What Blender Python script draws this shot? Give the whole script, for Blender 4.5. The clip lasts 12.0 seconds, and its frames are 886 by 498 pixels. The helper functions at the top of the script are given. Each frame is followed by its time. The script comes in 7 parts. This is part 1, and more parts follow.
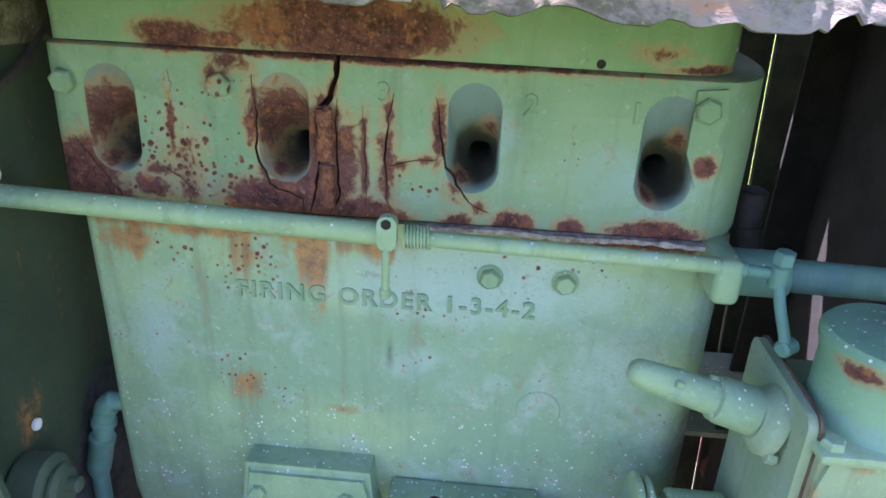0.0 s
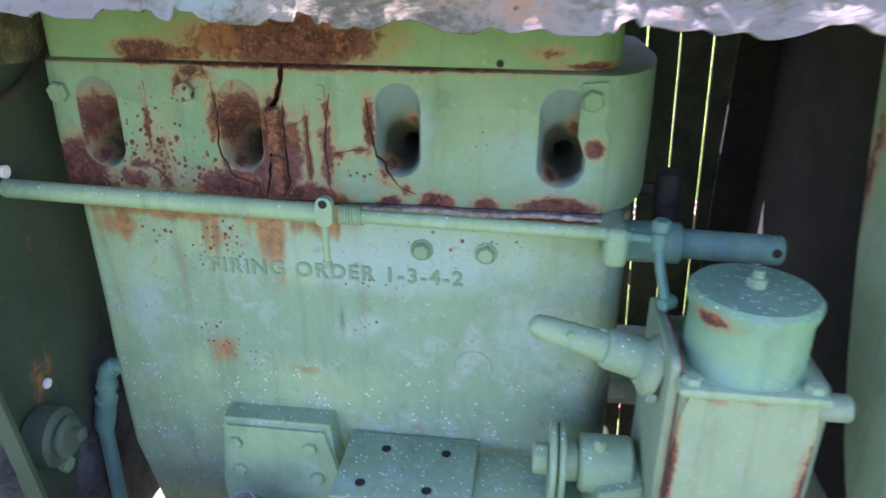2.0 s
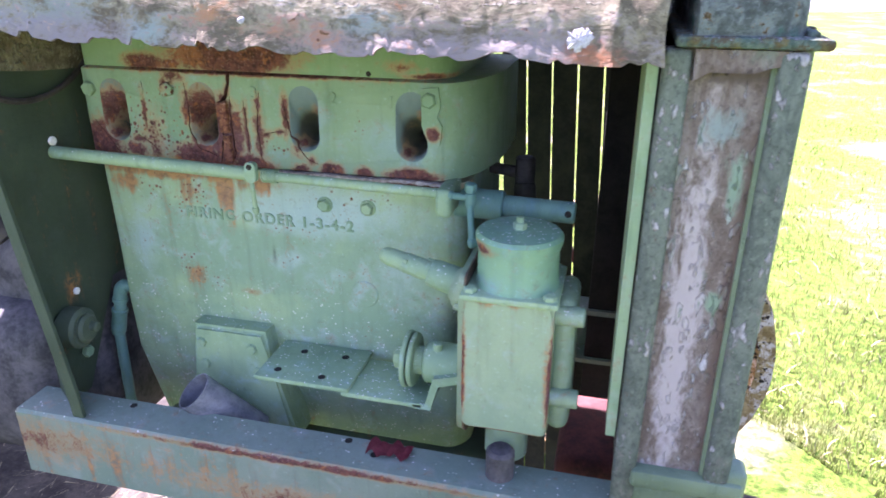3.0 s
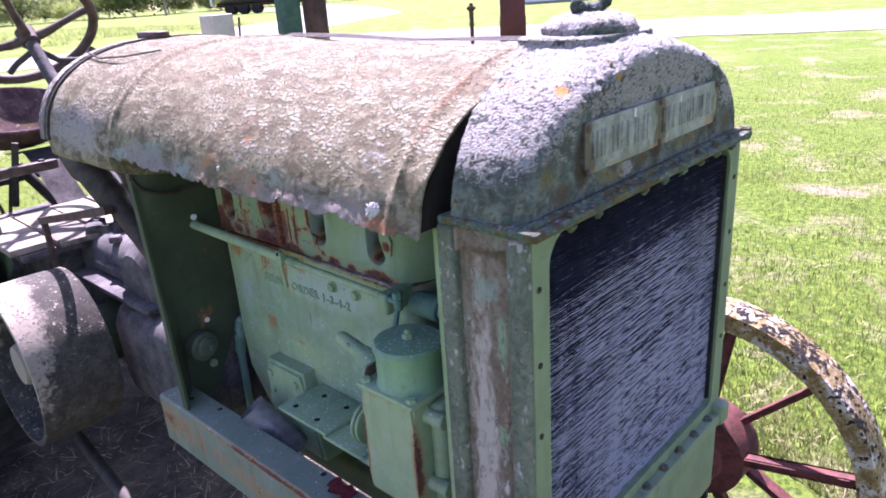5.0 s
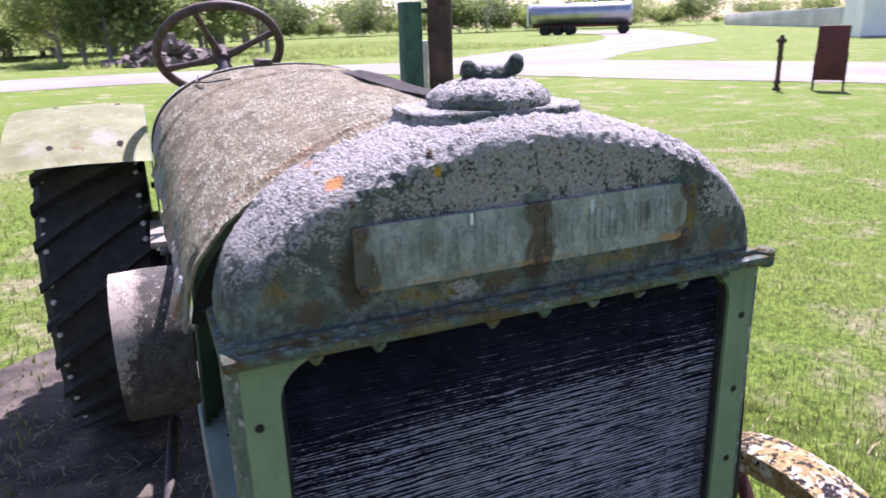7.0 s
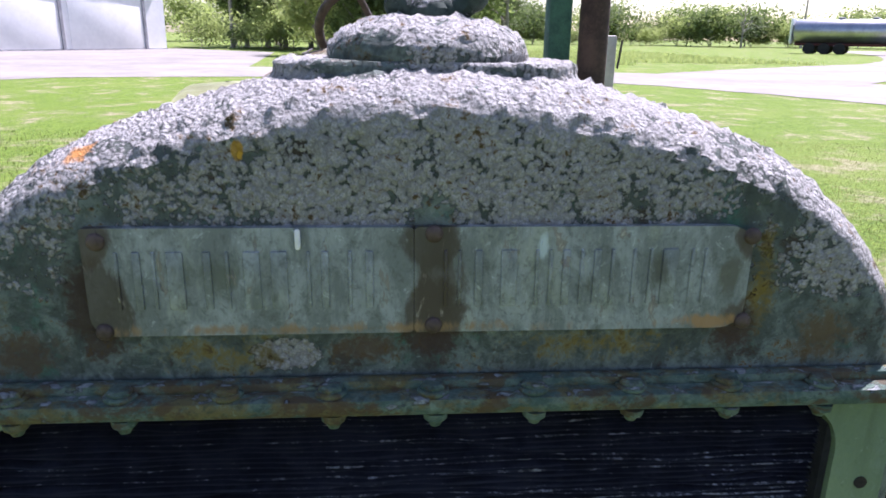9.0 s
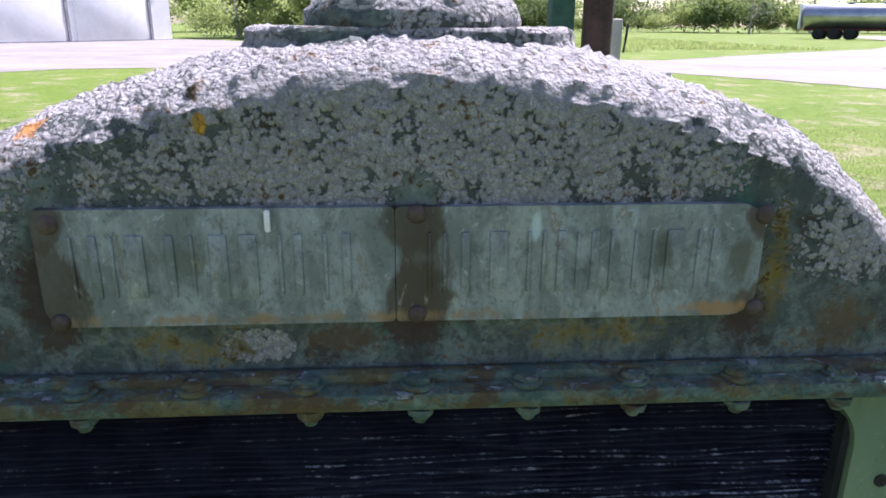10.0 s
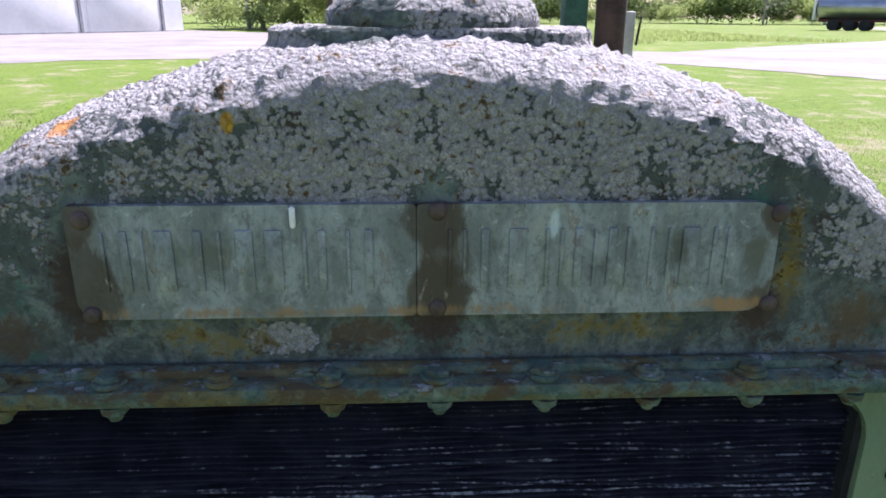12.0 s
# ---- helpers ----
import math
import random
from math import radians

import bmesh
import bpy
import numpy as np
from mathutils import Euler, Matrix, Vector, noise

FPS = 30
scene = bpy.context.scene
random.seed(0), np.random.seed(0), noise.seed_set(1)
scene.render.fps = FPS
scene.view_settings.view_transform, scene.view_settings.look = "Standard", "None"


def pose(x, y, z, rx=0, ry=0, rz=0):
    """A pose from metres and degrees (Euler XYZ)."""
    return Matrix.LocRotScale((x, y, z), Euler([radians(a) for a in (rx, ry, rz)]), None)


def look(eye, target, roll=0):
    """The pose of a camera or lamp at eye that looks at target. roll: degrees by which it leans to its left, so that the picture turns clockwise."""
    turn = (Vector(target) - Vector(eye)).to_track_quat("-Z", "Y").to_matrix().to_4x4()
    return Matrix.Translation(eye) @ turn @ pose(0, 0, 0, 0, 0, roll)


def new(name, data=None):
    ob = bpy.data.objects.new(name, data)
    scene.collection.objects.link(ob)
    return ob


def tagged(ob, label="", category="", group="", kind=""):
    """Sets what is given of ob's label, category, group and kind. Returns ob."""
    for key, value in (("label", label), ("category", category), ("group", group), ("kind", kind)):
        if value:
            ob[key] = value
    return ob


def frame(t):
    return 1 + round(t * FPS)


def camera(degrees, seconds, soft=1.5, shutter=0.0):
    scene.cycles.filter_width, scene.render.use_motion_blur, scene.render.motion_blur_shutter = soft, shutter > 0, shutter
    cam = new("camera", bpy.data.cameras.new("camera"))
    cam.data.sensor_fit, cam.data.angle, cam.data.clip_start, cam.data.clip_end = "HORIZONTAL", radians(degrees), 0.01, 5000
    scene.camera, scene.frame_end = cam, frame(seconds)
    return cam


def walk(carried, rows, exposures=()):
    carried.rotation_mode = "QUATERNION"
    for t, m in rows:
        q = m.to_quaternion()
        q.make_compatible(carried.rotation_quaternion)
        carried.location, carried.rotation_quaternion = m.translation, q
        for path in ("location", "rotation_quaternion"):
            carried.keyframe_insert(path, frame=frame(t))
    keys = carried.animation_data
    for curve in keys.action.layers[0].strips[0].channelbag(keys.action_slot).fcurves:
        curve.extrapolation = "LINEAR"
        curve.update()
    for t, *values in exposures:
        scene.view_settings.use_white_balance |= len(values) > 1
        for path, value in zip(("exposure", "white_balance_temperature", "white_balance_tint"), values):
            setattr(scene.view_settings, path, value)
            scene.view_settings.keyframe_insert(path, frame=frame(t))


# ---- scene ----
# x: towards the tractor's nose, y: towards its far side, z: up
cam = camera(64.9, 12.0, soft=1.7, shutter=0.3)
PATH = [
    (0, (-0.507, -0.601, 1.112), (-0.629, 1.226, 0.308), 2.8),
    (0.5, (-0.507, -0.581, 1.112), (-0.625, 1.238, 0.288), 2.7),
    (1, (-0.501, -0.577, 1.112), (-0.622, 1.239, 0.283), 2.5),
    (1.5, (-0.496, -0.589, 1.113), (-0.645, 1.226, 0.287), 1.8),
    (2, (-0.412, -0.68, 1.128), (-0.638, 1.139, 0.328), 0.4),
    (2.5, (-0.286, -0.838, 1.16), (-0.626, 0.977, 0.391), -0.1),
    (2.7, (-0.23, -0.9, 1.158), (-0.609, 0.911, 0.397), 0.1),
    (4.3, (0.139, -0.771, 1.265), (-0.881, 0.741, 0.444), -2.8),
    (4.5, (0.185, -0.76, 1.276), (-0.957, 0.696, 0.518), -3.0),
    (5, (0.358, -0.742, 1.320), (-0.939, 0.610, 0.622), -3.9),
    (5.5, (0.434, -0.692, 1.343), (-0.983, 0.553, 0.678), -6.3),
    (6, (0.447, -0.559, 1.344), (-1.102, 0.531, 0.701), -5.9),
    (6.5, (0.441, -0.431, 1.344), (-1.188, 0.545, 0.716), -4.2),
    (7, (0.482, -0.286, 1.329), (-1.278, 0.447, 0.723), -1.8),
    (7.2, (0.494, -0.234, 1.325), (-1.299, 0.419, 0.726), -1.2),
    (8.8, (0.322, -0.023, 1.281), (-1.586, 0.159, 0.708), 0.4),
    (9, (0.31, -0.017, 1.274), (-1.597, 0.131, 0.69), 0.9),
    (9.5, (0.293, -0.009, 1.266), (-1.61, 0.113, 0.664), 1.2),
    (10, (0.286, -0.005, 1.263), (-1.614, 0.123, 0.65), 0.4),
    (10.5, (0.289, -0.008, 1.266), (-1.611, 0.088, 0.649), 0.2),
    (11, (0.291, -0.004, 1.266), (-1.607, 0.093, 0.642), 0.4),
    (11.5, (0.291, -0.007, 1.267), (-1.605, 0.093, 0.639), 0.5),
    (12, (0.292, -0.01, 1.267), (-1.602, 0.09, 0.632), 0.4),
]
walk(cam, [(t, look(eye, target, roll)) for t, eye, target, roll in PATH],
     [(0, 3.15, 6050, 32), (1.5, 3.15, 6050, 32), (2.5, 3.25, 6150, 41), (4.3, 2.43, 6200, 42), (5.5, 2.0, 6200, 41), (7.2, 1.6, 6250, 32), (8.8, 1.6, 6200, 25), (12, 1.6, 6200, 25)])

# ---- world and sun ----
SUN = Vector((-0.42, 0.36, 0.87)).normalized()
world = bpy.data.worlds.new("world")
scene.world = world
world.use_nodes = True
wn = world.node_tree.nodes
sky = wn.new("ShaderNodeTexSky")
sky.sky_type, sky.sun_disc = "NISHITA", False
sky.sun_elevation = math.asin(SUN.z)
sky.sun_rotation = math.atan2(SUN.x, SUN.y)
sky.air_density, sky.dust_density = 1.0, 1.1
wn["Background"].inputs[1].default_value = 0.08
world.node_tree.links.new(sky.outputs[0], wn["Background"].inputs[0])
lamp = bpy.data.lights.new("sun", "SUN")
lamp.energy, lamp.angle, lamp.color = 5.0, radians(0.6), (1.0, 0.965, 1.02)
sun = new("sun", lamp)
sun.matrix_world = look(SUN * 30, (0, 0, 0))

GROUND = 0.04

# ---- materials ----
def material(name):
    m = bpy.data.materials.new(name)
    m.use_nodes = True
    return m, m.node_tree.nodes, m.node_tree.links, m.node_tree.nodes["Principled BSDF"]


def noise_node(n, l, scale, detail=6, rough=0.6, coords=None, dist=0.0):
    t = n.new("ShaderNodeTexNoise")
    t.inputs["Scale"].default_value, t.inputs["Detail"].default_value = scale, detail
    t.inputs["Roughness"].default_value, t.inputs["Distortion"].default_value = rough, dist
    if coords is not None:
        l.new(coords, t.inputs["Vector"])
    return t.outputs["Fac"]


def ramp(n, l, fac, a, b, va=0.0, vb=1.0):
    """A smooth step of fac from va at a to vb at b."""
    t = n.new("ShaderNodeMapRange")
    t.interpolation_type = "SMOOTHSTEP"
    t.inputs[1].default_value, t.inputs[2].default_value = a, b
    t.inputs[3].default_value, t.inputs[4].default_value = va, vb
    l.new(fac, t.inputs[0])
    return t.outputs[0]


def mix(n, l, fac, a, b):
    t = n.new("ShaderNodeMix")
    t.data_type = "RGBA"
    for value, sock in ((fac, t.inputs[0]), (a, t.inputs[6]), (b, t.inputs[7])):
        if isinstance(value, (int, float)):
            sock.default_value = value
        elif isinstance(value, tuple):
            sock.default_value = (*value, 1)
        else:
            l.new(value, sock)
    return t.outputs[2]


def calc(n, l, op, a, b, clamp=False):
    t = n.new("ShaderNodeMath")
    t.operation, t.use_clamp = op, clamp
    for value, sock in ((a, t.inputs[0]), (b, t.inputs[1])):
        if isinstance(value, (int, float)):
            sock.default_value = value
        else:
            l.new(value, sock)
    return t.outputs[0]


def object_coords(n):
    """Places in the world: nothing here moves, and alike pieces then weather differently."""
    return n.new("ShaderNodeNewGeometry").outputs["Position"]


def bump(n, l, height, strength, distance, p):
    t = n.new("ShaderNodeBump")
    t.inputs["Strength"].default_value, t.inputs["Distance"].default_value = strength, distance
    l.new(height, t.inputs["Height"])
    l.new(t.outputs[0], p.inputs["Normal"])


def spot(n, l, coords, centre, size):
    """A soft mask round a place: 1 at the centre, 0 outside; size along x, y and z."""
    m = n.new("ShaderNodeMapping")
    m.vector_type = "TEXTURE"
    m.inputs[1].default_value, m.inputs[3].default_value = centre, size
    l.new(coords, m.inputs[0])
    g = n.new("ShaderNodeTexGradient")
    g.gradient_type = "SPHERICAL"
    l.new(m.outputs[0], g.inputs[0])
    return g.outputs["Fac"]


RUST_DARK, RUST, RUST_ORANGE = (0.052, 0.019, 0.017), (0.17, 0.062, 0.046), (0.36, 0.135, 0.045)


def field(n, l, c, spots, grit, gain):
    """A rough-edged mask out of soft spots: (centre, size, power) each, frayed by grit."""
    total = None
    for centre, size, power in spots:
        here = calc(n, l, "MULTIPLY", spot(n, l, c, centre, size), power)
        total = here if total is None else calc(n, l, "MAXIMUM", total, here)
    if total is None:
        return None
    return calc(n, l, "ADD", total, calc(n, l, "MULTIPLY", calc(n, l, "SUBTRACT", grit, 0.5), gain))


def painted(name, base, faded, cool, rusty=(), rust_amount=0.0, specks=0.0, roughness=0.62, dirt=0.3, dots=(), bloom=(), specks_any=False, grime_shade=(), stain=(), rust_tint=(0.15, 0.068, 0.07)):
    """Old oil paint on iron: faded in clouds, chalky, stained, with rust where it has gone through."""
    m, n, l, p = material(name)
    c = object_coords(n)
    big = noise_node(n, l, 7, 5, 0.6, c)
    mid = noise_node(n, l, 30, 7, 0.65, c, 0.4)
    fine = noise_node(n, l, 190, 5, 0.7, c)
    pits = noise_node(n, l, 95, 8, 0.75, c, 0.6)
    col = mix(n, l, ramp(n, l, big, 0.38, 0.62), base, faded)
    cloud = ramp(n, l, mid, 0.5, 0.72, 0, 0.6)
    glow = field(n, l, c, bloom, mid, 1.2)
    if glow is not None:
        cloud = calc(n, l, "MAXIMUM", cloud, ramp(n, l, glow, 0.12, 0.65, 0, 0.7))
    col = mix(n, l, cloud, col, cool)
    streak_map = n.new("ShaderNodeMapping")
    streak_map.inputs[3].default_value = (60, 60, 5)
    l.new(c, streak_map.inputs[0])
    streak = noise_node(n, l, 1, 4, 0.6, streak_map.outputs[0])
    col = mix(n, l, ramp(n, l, streak, 0.5, 0.75, 0, dirt), col, tuple(v * 0.45 for v in base))
    col = mix(n, l, ramp(n, l, pits, 0.56, 0.7, 0, 0.4), col, tuple(v * 0.45 for v in base))
    col = mix(n, l, ramp(n, l, fine, 0.58, 0.72, 0, 0.35), col, tuple(min(1, v * 1.5) for v in cool))
    # darkens stained places, and recesses whose shade is painted in
    dark_mask = field(n, l, c, grime_shade, mid, 0.8)
    if dark_mask is not None:
        col = mix(n, l, ramp(n, l, dark_mask, 0.1, 0.7, 0, 0.85), col, (0.045, 0.034, 0.028))
    run = field(n, l, c, stain, calc(n, l, "ADD", calc(n, l, "MULTIPLY", streak, 0.6), calc(n, l, "MULTIPLY", pits, 0.4)), 2.2)
    if run is not None:
        col = mix(n, l, ramp(n, l, run, 0.15, 0.6, 0, 0.85), col, mix(n, l, ramp(n, l, pits, 0.38, 0.62), (0.17, 0.06, 0.03), (0.38, 0.165, 0.055)))
    height = calc(n, l, "ADD", calc(n, l, "MULTIPLY", fine, 0.3), calc(n, l, "MULTIPLY", mid, 0.6))
    mask = ramp(n, l, pits, 0.80 - 0.2 * rust_amount, 0.84 - 0.2 * rust_amount)
    grit = calc(n, l, "ADD", calc(n, l, "MULTIPLY", pits, 0.6), calc(n, l, "MULTIPLY", mid, 0.4))
    eaten = field(n, l, c, rusty, grit, 2.0)
    if eaten is not None:
        col = mix(n, l, ramp(n, l, eaten, 0.05, 0.5, 0, 0.8), col, (0.30, 0.19, 0.095))
        mask = calc(n, l, "MAXIMUM", mask, ramp(n, l, eaten, 0.38, 0.62))
    if dots:
        pit = n.new("ShaderNodeTexVoronoi")
        pit.inputs["Scale"].default_value = 185
        l.new(c, pit.inputs["Vector"])
        chance = n.new("ShaderNodeSeparateColor")
        l.new(pit.outputs["Color"], chance.inputs[0])
        size = calc(n, l, "MULTIPLY", calc(n, l, "MULTIPLY", chance.outputs[0], 0.95), field(n, l, c, dots, mid, 1.2))
        near = calc(n, l, "SUBTRACT", size, calc(n, l, "ADD", pit.outputs["Distance"], calc(n, l, "MULTIPLY", calc(n, l, "SUBTRACT", fine, 0.5), 0.35)))
        col = mix(n, l, ramp(n, l, near, -0.22, 0.05, 0, 0.5), col, (0.25, 0.17, 0.085))
        mask = calc(n, l, "MAXIMUM", mask, ramp(n, l, near, -0.02, 0.06))
    rustc = mix(n, l, ramp(n, l, pits, 0.35, 0.62), RUST_DARK, RUST)
    rustc = mix(n, l, ramp(n, l, noise_node(n, l, 22, 5, 0.7, c), 0.48, 0.62, 0, 0.6), rustc, rust_tint)
    rustc = mix(n, l, ramp(n, l, noise_node(n, l, 60, 6, 0.7, c), 0.55, 0.66, 0, 0.7), rustc, RUST_ORANGE)
    rustc = mix(n, l, ramp(n, l, noise_node(n, l, 330, 3, 0.7, c), 0.56, 0.72, 0, 0.7), rustc, (0.34, 0.2, 0.17))
    rustc = mix(n, l, ramp(n, l, fine, 0.48, 0.30, 0, 0.6), rustc, (0.03, 0.014, 0.012))
    col = mix(n, l, mask, col, rustc)
    if specks:
        cell = n.new("ShaderNodeTexVoronoi")
        cell.inputs["Scale"].default_value = 170
        l.new(c, cell.inputs["Vector"])
        white = ramp(n, l, cell.outputs["Distance"], 0.22, 0.14)
        gate = ramp(n, l, noise_node(n, l, 60, 3, 0.6, c), 0.60 - 0.12 * specks, 0.66 - 0.12 * specks)
        if specks_any:
            low = n.new("ShaderNodeSeparateXYZ")
            l.new(c, low.inputs[0])
            up = ramp(n, l, low.outputs[2], 0.775, 0.70)
        else:
            facing = n.new("ShaderNodeSeparateXYZ")
            l.new(n.new("ShaderNodeNewGeometry").outputs["Normal"], facing.inputs[0])
            up = ramp(n, l, facing.outputs[2], 0.3, 0.8)
        col = mix(n, l, calc(n, l, "MULTIPLY", calc(n, l, "MULTIPLY", white, gate), up), col, (0.66, 0.65, 0.62))
    l.new(col, p.inputs["Base Color"])
    l.new(ramp(n, l, mask, 0, 1, roughness, 0.9), p.inputs["Roughness"])
    p.inputs["Specular IOR Level"].default_value = 0.35
    height = calc(n, l, "ADD", height, calc(n, l, "MULTIPLY", mask, calc(n, l, "SUBTRACT", calc(n, l, "MULTIPLY", pits, 1.6), 1.1)))
    height = calc(n, l, "ADD", height, calc(n, l, "MULTIPLY", calc(n, l, "MULTIPLY", mask, fine), 0.9))
    bump(n, l, height, 0.7, 0.003, p)
    return m


def lichened(name, under, under2, crust, scale, cover, tint=(0.35, 0.13, 0.04), tint_amount=0.5, moss=(0.16, 0.13, 0.02), relief=0.004, zones=(), patches=(), stretch=(1, 1, 1), moss_amount=0.5, mottle=1.0, patchy=0.35, rough=0.9, spec=0.2):
    """Weathered sheet or casting under a crust of grey lichen. zones: (centre, size, more or less crust); patches: (centre, size, power, colour). mottle: how fine the stains are."""
    m, n, l, p = material(name)
    place = object_coords(n)
    sm = n.new("ShaderNodeMapping")
    sm.inputs[3].default_value = stretch
    l.new(place, sm.inputs[0])
    c = sm.outputs[0]
    big = noise_node(n, l, 6, 5, 0.6, c)
    mid = noise_node(n, l, 24 * mottle, 7, 0.68, c, 0.5)
    flake = noise_node(n, l, scale, 8, 0.7, c, 0.6)
    grain = noise_node(n, l, scale * 5, 4, 0.7, c)
    cell = n.new("ShaderNodeTexVoronoi")
    cell.inputs["Scale"].default_value = scale * 1.7
    warp = n.new("ShaderNodeVectorMath")
    warp.operation = "MULTIPLY_ADD"
    tex = n.new("ShaderNodeTexNoise")
    tex.inputs["Scale"].default_value = scale * 2
    l.new(c, tex.inputs["Vector"])
    l.new(tex.outputs["Color"], warp.inputs[0])
    warp.inputs[1].default_value = (0.5 / scale,) * 3
    l.new(c, warp.inputs[2])
    l.new(warp.outputs[0], cell.inputs["Vector"])
    lump = calc(n, l, "SUBTRACT", 1.0, cell.outputs["Distance"])
    col = mix(n, l, ramp(n, l, mid, 0.38, 0.62), under, under2)
    col = mix(n, l, ramp(n, l, noise_node(n, l, 9 * mottle, 7, 0.7, c), 0.66 - 0.2 * moss_amount, 0.78 - 0.2 * moss_amount, 0, 0.8), col, moss)
    col = mix(n, l, ramp(n, l, grain, 0.5, 0.75, 0, 0.4), col, tuple(v * 0.4 for v in under))
    fleck = noise_node(n, l, 160, 6, 0.75, place, 0.4)
    col = mix(n, l, ramp(n, l, fleck, 0.50, 0.66, 0, 0.6), col, tuple(v * 0.45 for v in under))
    col = mix(n, l, ramp(n, l, fleck, 0.42, 0.32, 0, 0.5), col, tuple(min(0.6, v * 1.7) for v in under2))
    orange = ramp(n, l, noise_node(n, l, 13 * mottle, 8, 0.74, c, 0.3), 0.74 - 0.16 * tint_amount, 0.82 - 0.16 * tint_amount, 0, 0.8)
    col = mix(n, l, orange, col, tint)
    facing = n.new("ShaderNodeSeparateXYZ")
    l.new(n.new("ShaderNodeNewGeometry").outputs["Normal"], facing.inputs[0])
    up = ramp(n, l, facing.outputs[2], -0.2, 0.9, -0.03, 0.05)
    level = calc(n, l, "ADD", calc(n, l, "ADD", calc(n, l, "MULTIPLY", flake, 0.9 - patchy), calc(n, l, "MULTIPLY", mid, patchy)), up)
    level = calc(n, l, "ADD", level, calc(n, l, "MULTIPLY", big, 0.2))
    level = calc(n, l, "ADD", level, calc(n, l, "MULTIPLY", cell.outputs["Distance"], -0.16))
    for centre, size, amount in zones:
        soft = ramp(n, l, spot(n, l, place, centre, size), 0.0, 0.5)
        level = calc(n, l, "ADD", level, calc(n, l, "MULTIPLY", soft, amount))
    mask = ramp(n, l, level, 0.595 - 0.2 * cover, 0.64 - 0.2 * cover)
    crustc = mix(n, l, ramp(n, l, grain, 0.3, 0.7), tuple(v * 0.6 for v in crust), tuple(min(0.85, v * 1.15) for v in crust))
    shade = n.new("ShaderNodeSeparateColor")
    l.new(cell.outputs["Color"], shade.inputs[0])
    crustc = mix(n, l, ramp(n, l, shade.outputs[0], 0.0, 1.0, 0, 0.5), crustc, tuple(v * 0.5 for v in crust))
    crustc = mix(n, l, ramp(n, l, cell.outputs["Distance"], 0.35, 0.8, 0, 0.5), crustc, tuple(v * 0.4 for v in crust))
    col = mix(n, l, mask, col, crustc)
    for centre, size, power, colour in patches:
        here = field(n, l, place, [(centre, size, power)], calc(n, l, "ADD", calc(n, l, "MULTIPLY", flake, 0.5), calc(n, l, "MULTIPLY", mid, 0.5)), 3.2)
        col = mix(n, l, ramp(n, l, here, 0.2, 0.7, 0, 0.86), col, colour)
    l.new(col, p.inputs["Base Color"])
    p.inputs["Roughness"].default_value = rough
    p.inputs["Specular IOR Level"].default_value = spec
    body = calc(n, l, "ADD", calc(n, l, "MULTIPLY", lump, 0.8), calc(n, l, "MULTIPLY", grain, 0.5))
    height = calc(n, l, "ADD", calc(n, l, "MULTIPLY", mask, body), calc(n, l, "MULTIPLY", mid, 0.5))
    bump(n, l, height, 0.9, relief, p)
    return m


def plain(name, dark, light, scale=30, roughness=0.7, metallic=0.0, relief=0.0015, spec=0.4, per_object=0.0, thin=0.0):
    """A simple worn surface: two tones at two scales."""
    m, n, l, p = material(name)
    c = object_coords(n)
    a, b = noise_node(n, l, scale, 6, 0.6, c, 0.3), noise_node(n, l, scale * 7, 5, 0.7, c)
    f = calc(n, l, "ADD", calc(n, l, "MULTIPLY", a, 0.65), calc(n, l, "MULTIPLY", b, 0.35))
    if per_object:
        r = n.new("ShaderNodeObjectInfo").outputs["Random"]
        f = calc(n, l, "ADD", f, calc(n, l, "MULTIPLY", calc(n, l, "SUBTRACT", r, 0.5), per_object))
    col = mix(n, l, ramp(n, l, f, 0.36, 0.64), dark, light)
    l.new(col, p.inputs["Base Color"])
    if thin:
        glow, both = n.new("ShaderNodeBsdfTranslucent"), n.new("ShaderNodeMixShader")
        l.new(col, glow.inputs[0])
        both.inputs[0].default_value = thin
        l.new(p.outputs[0], both.inputs[1])
        l.new(glow.outputs[0], both.inputs[2])
        l.new(both.outputs[0], n["Material Output"].inputs[0])
    p.inputs["Roughness"].default_value, p.inputs["Metallic"].default_value = roughness, metallic
    p.inputs["Specular IOR Level"].default_value = spec
    bump(n, l, f, 0.5, relief, p)
    return m


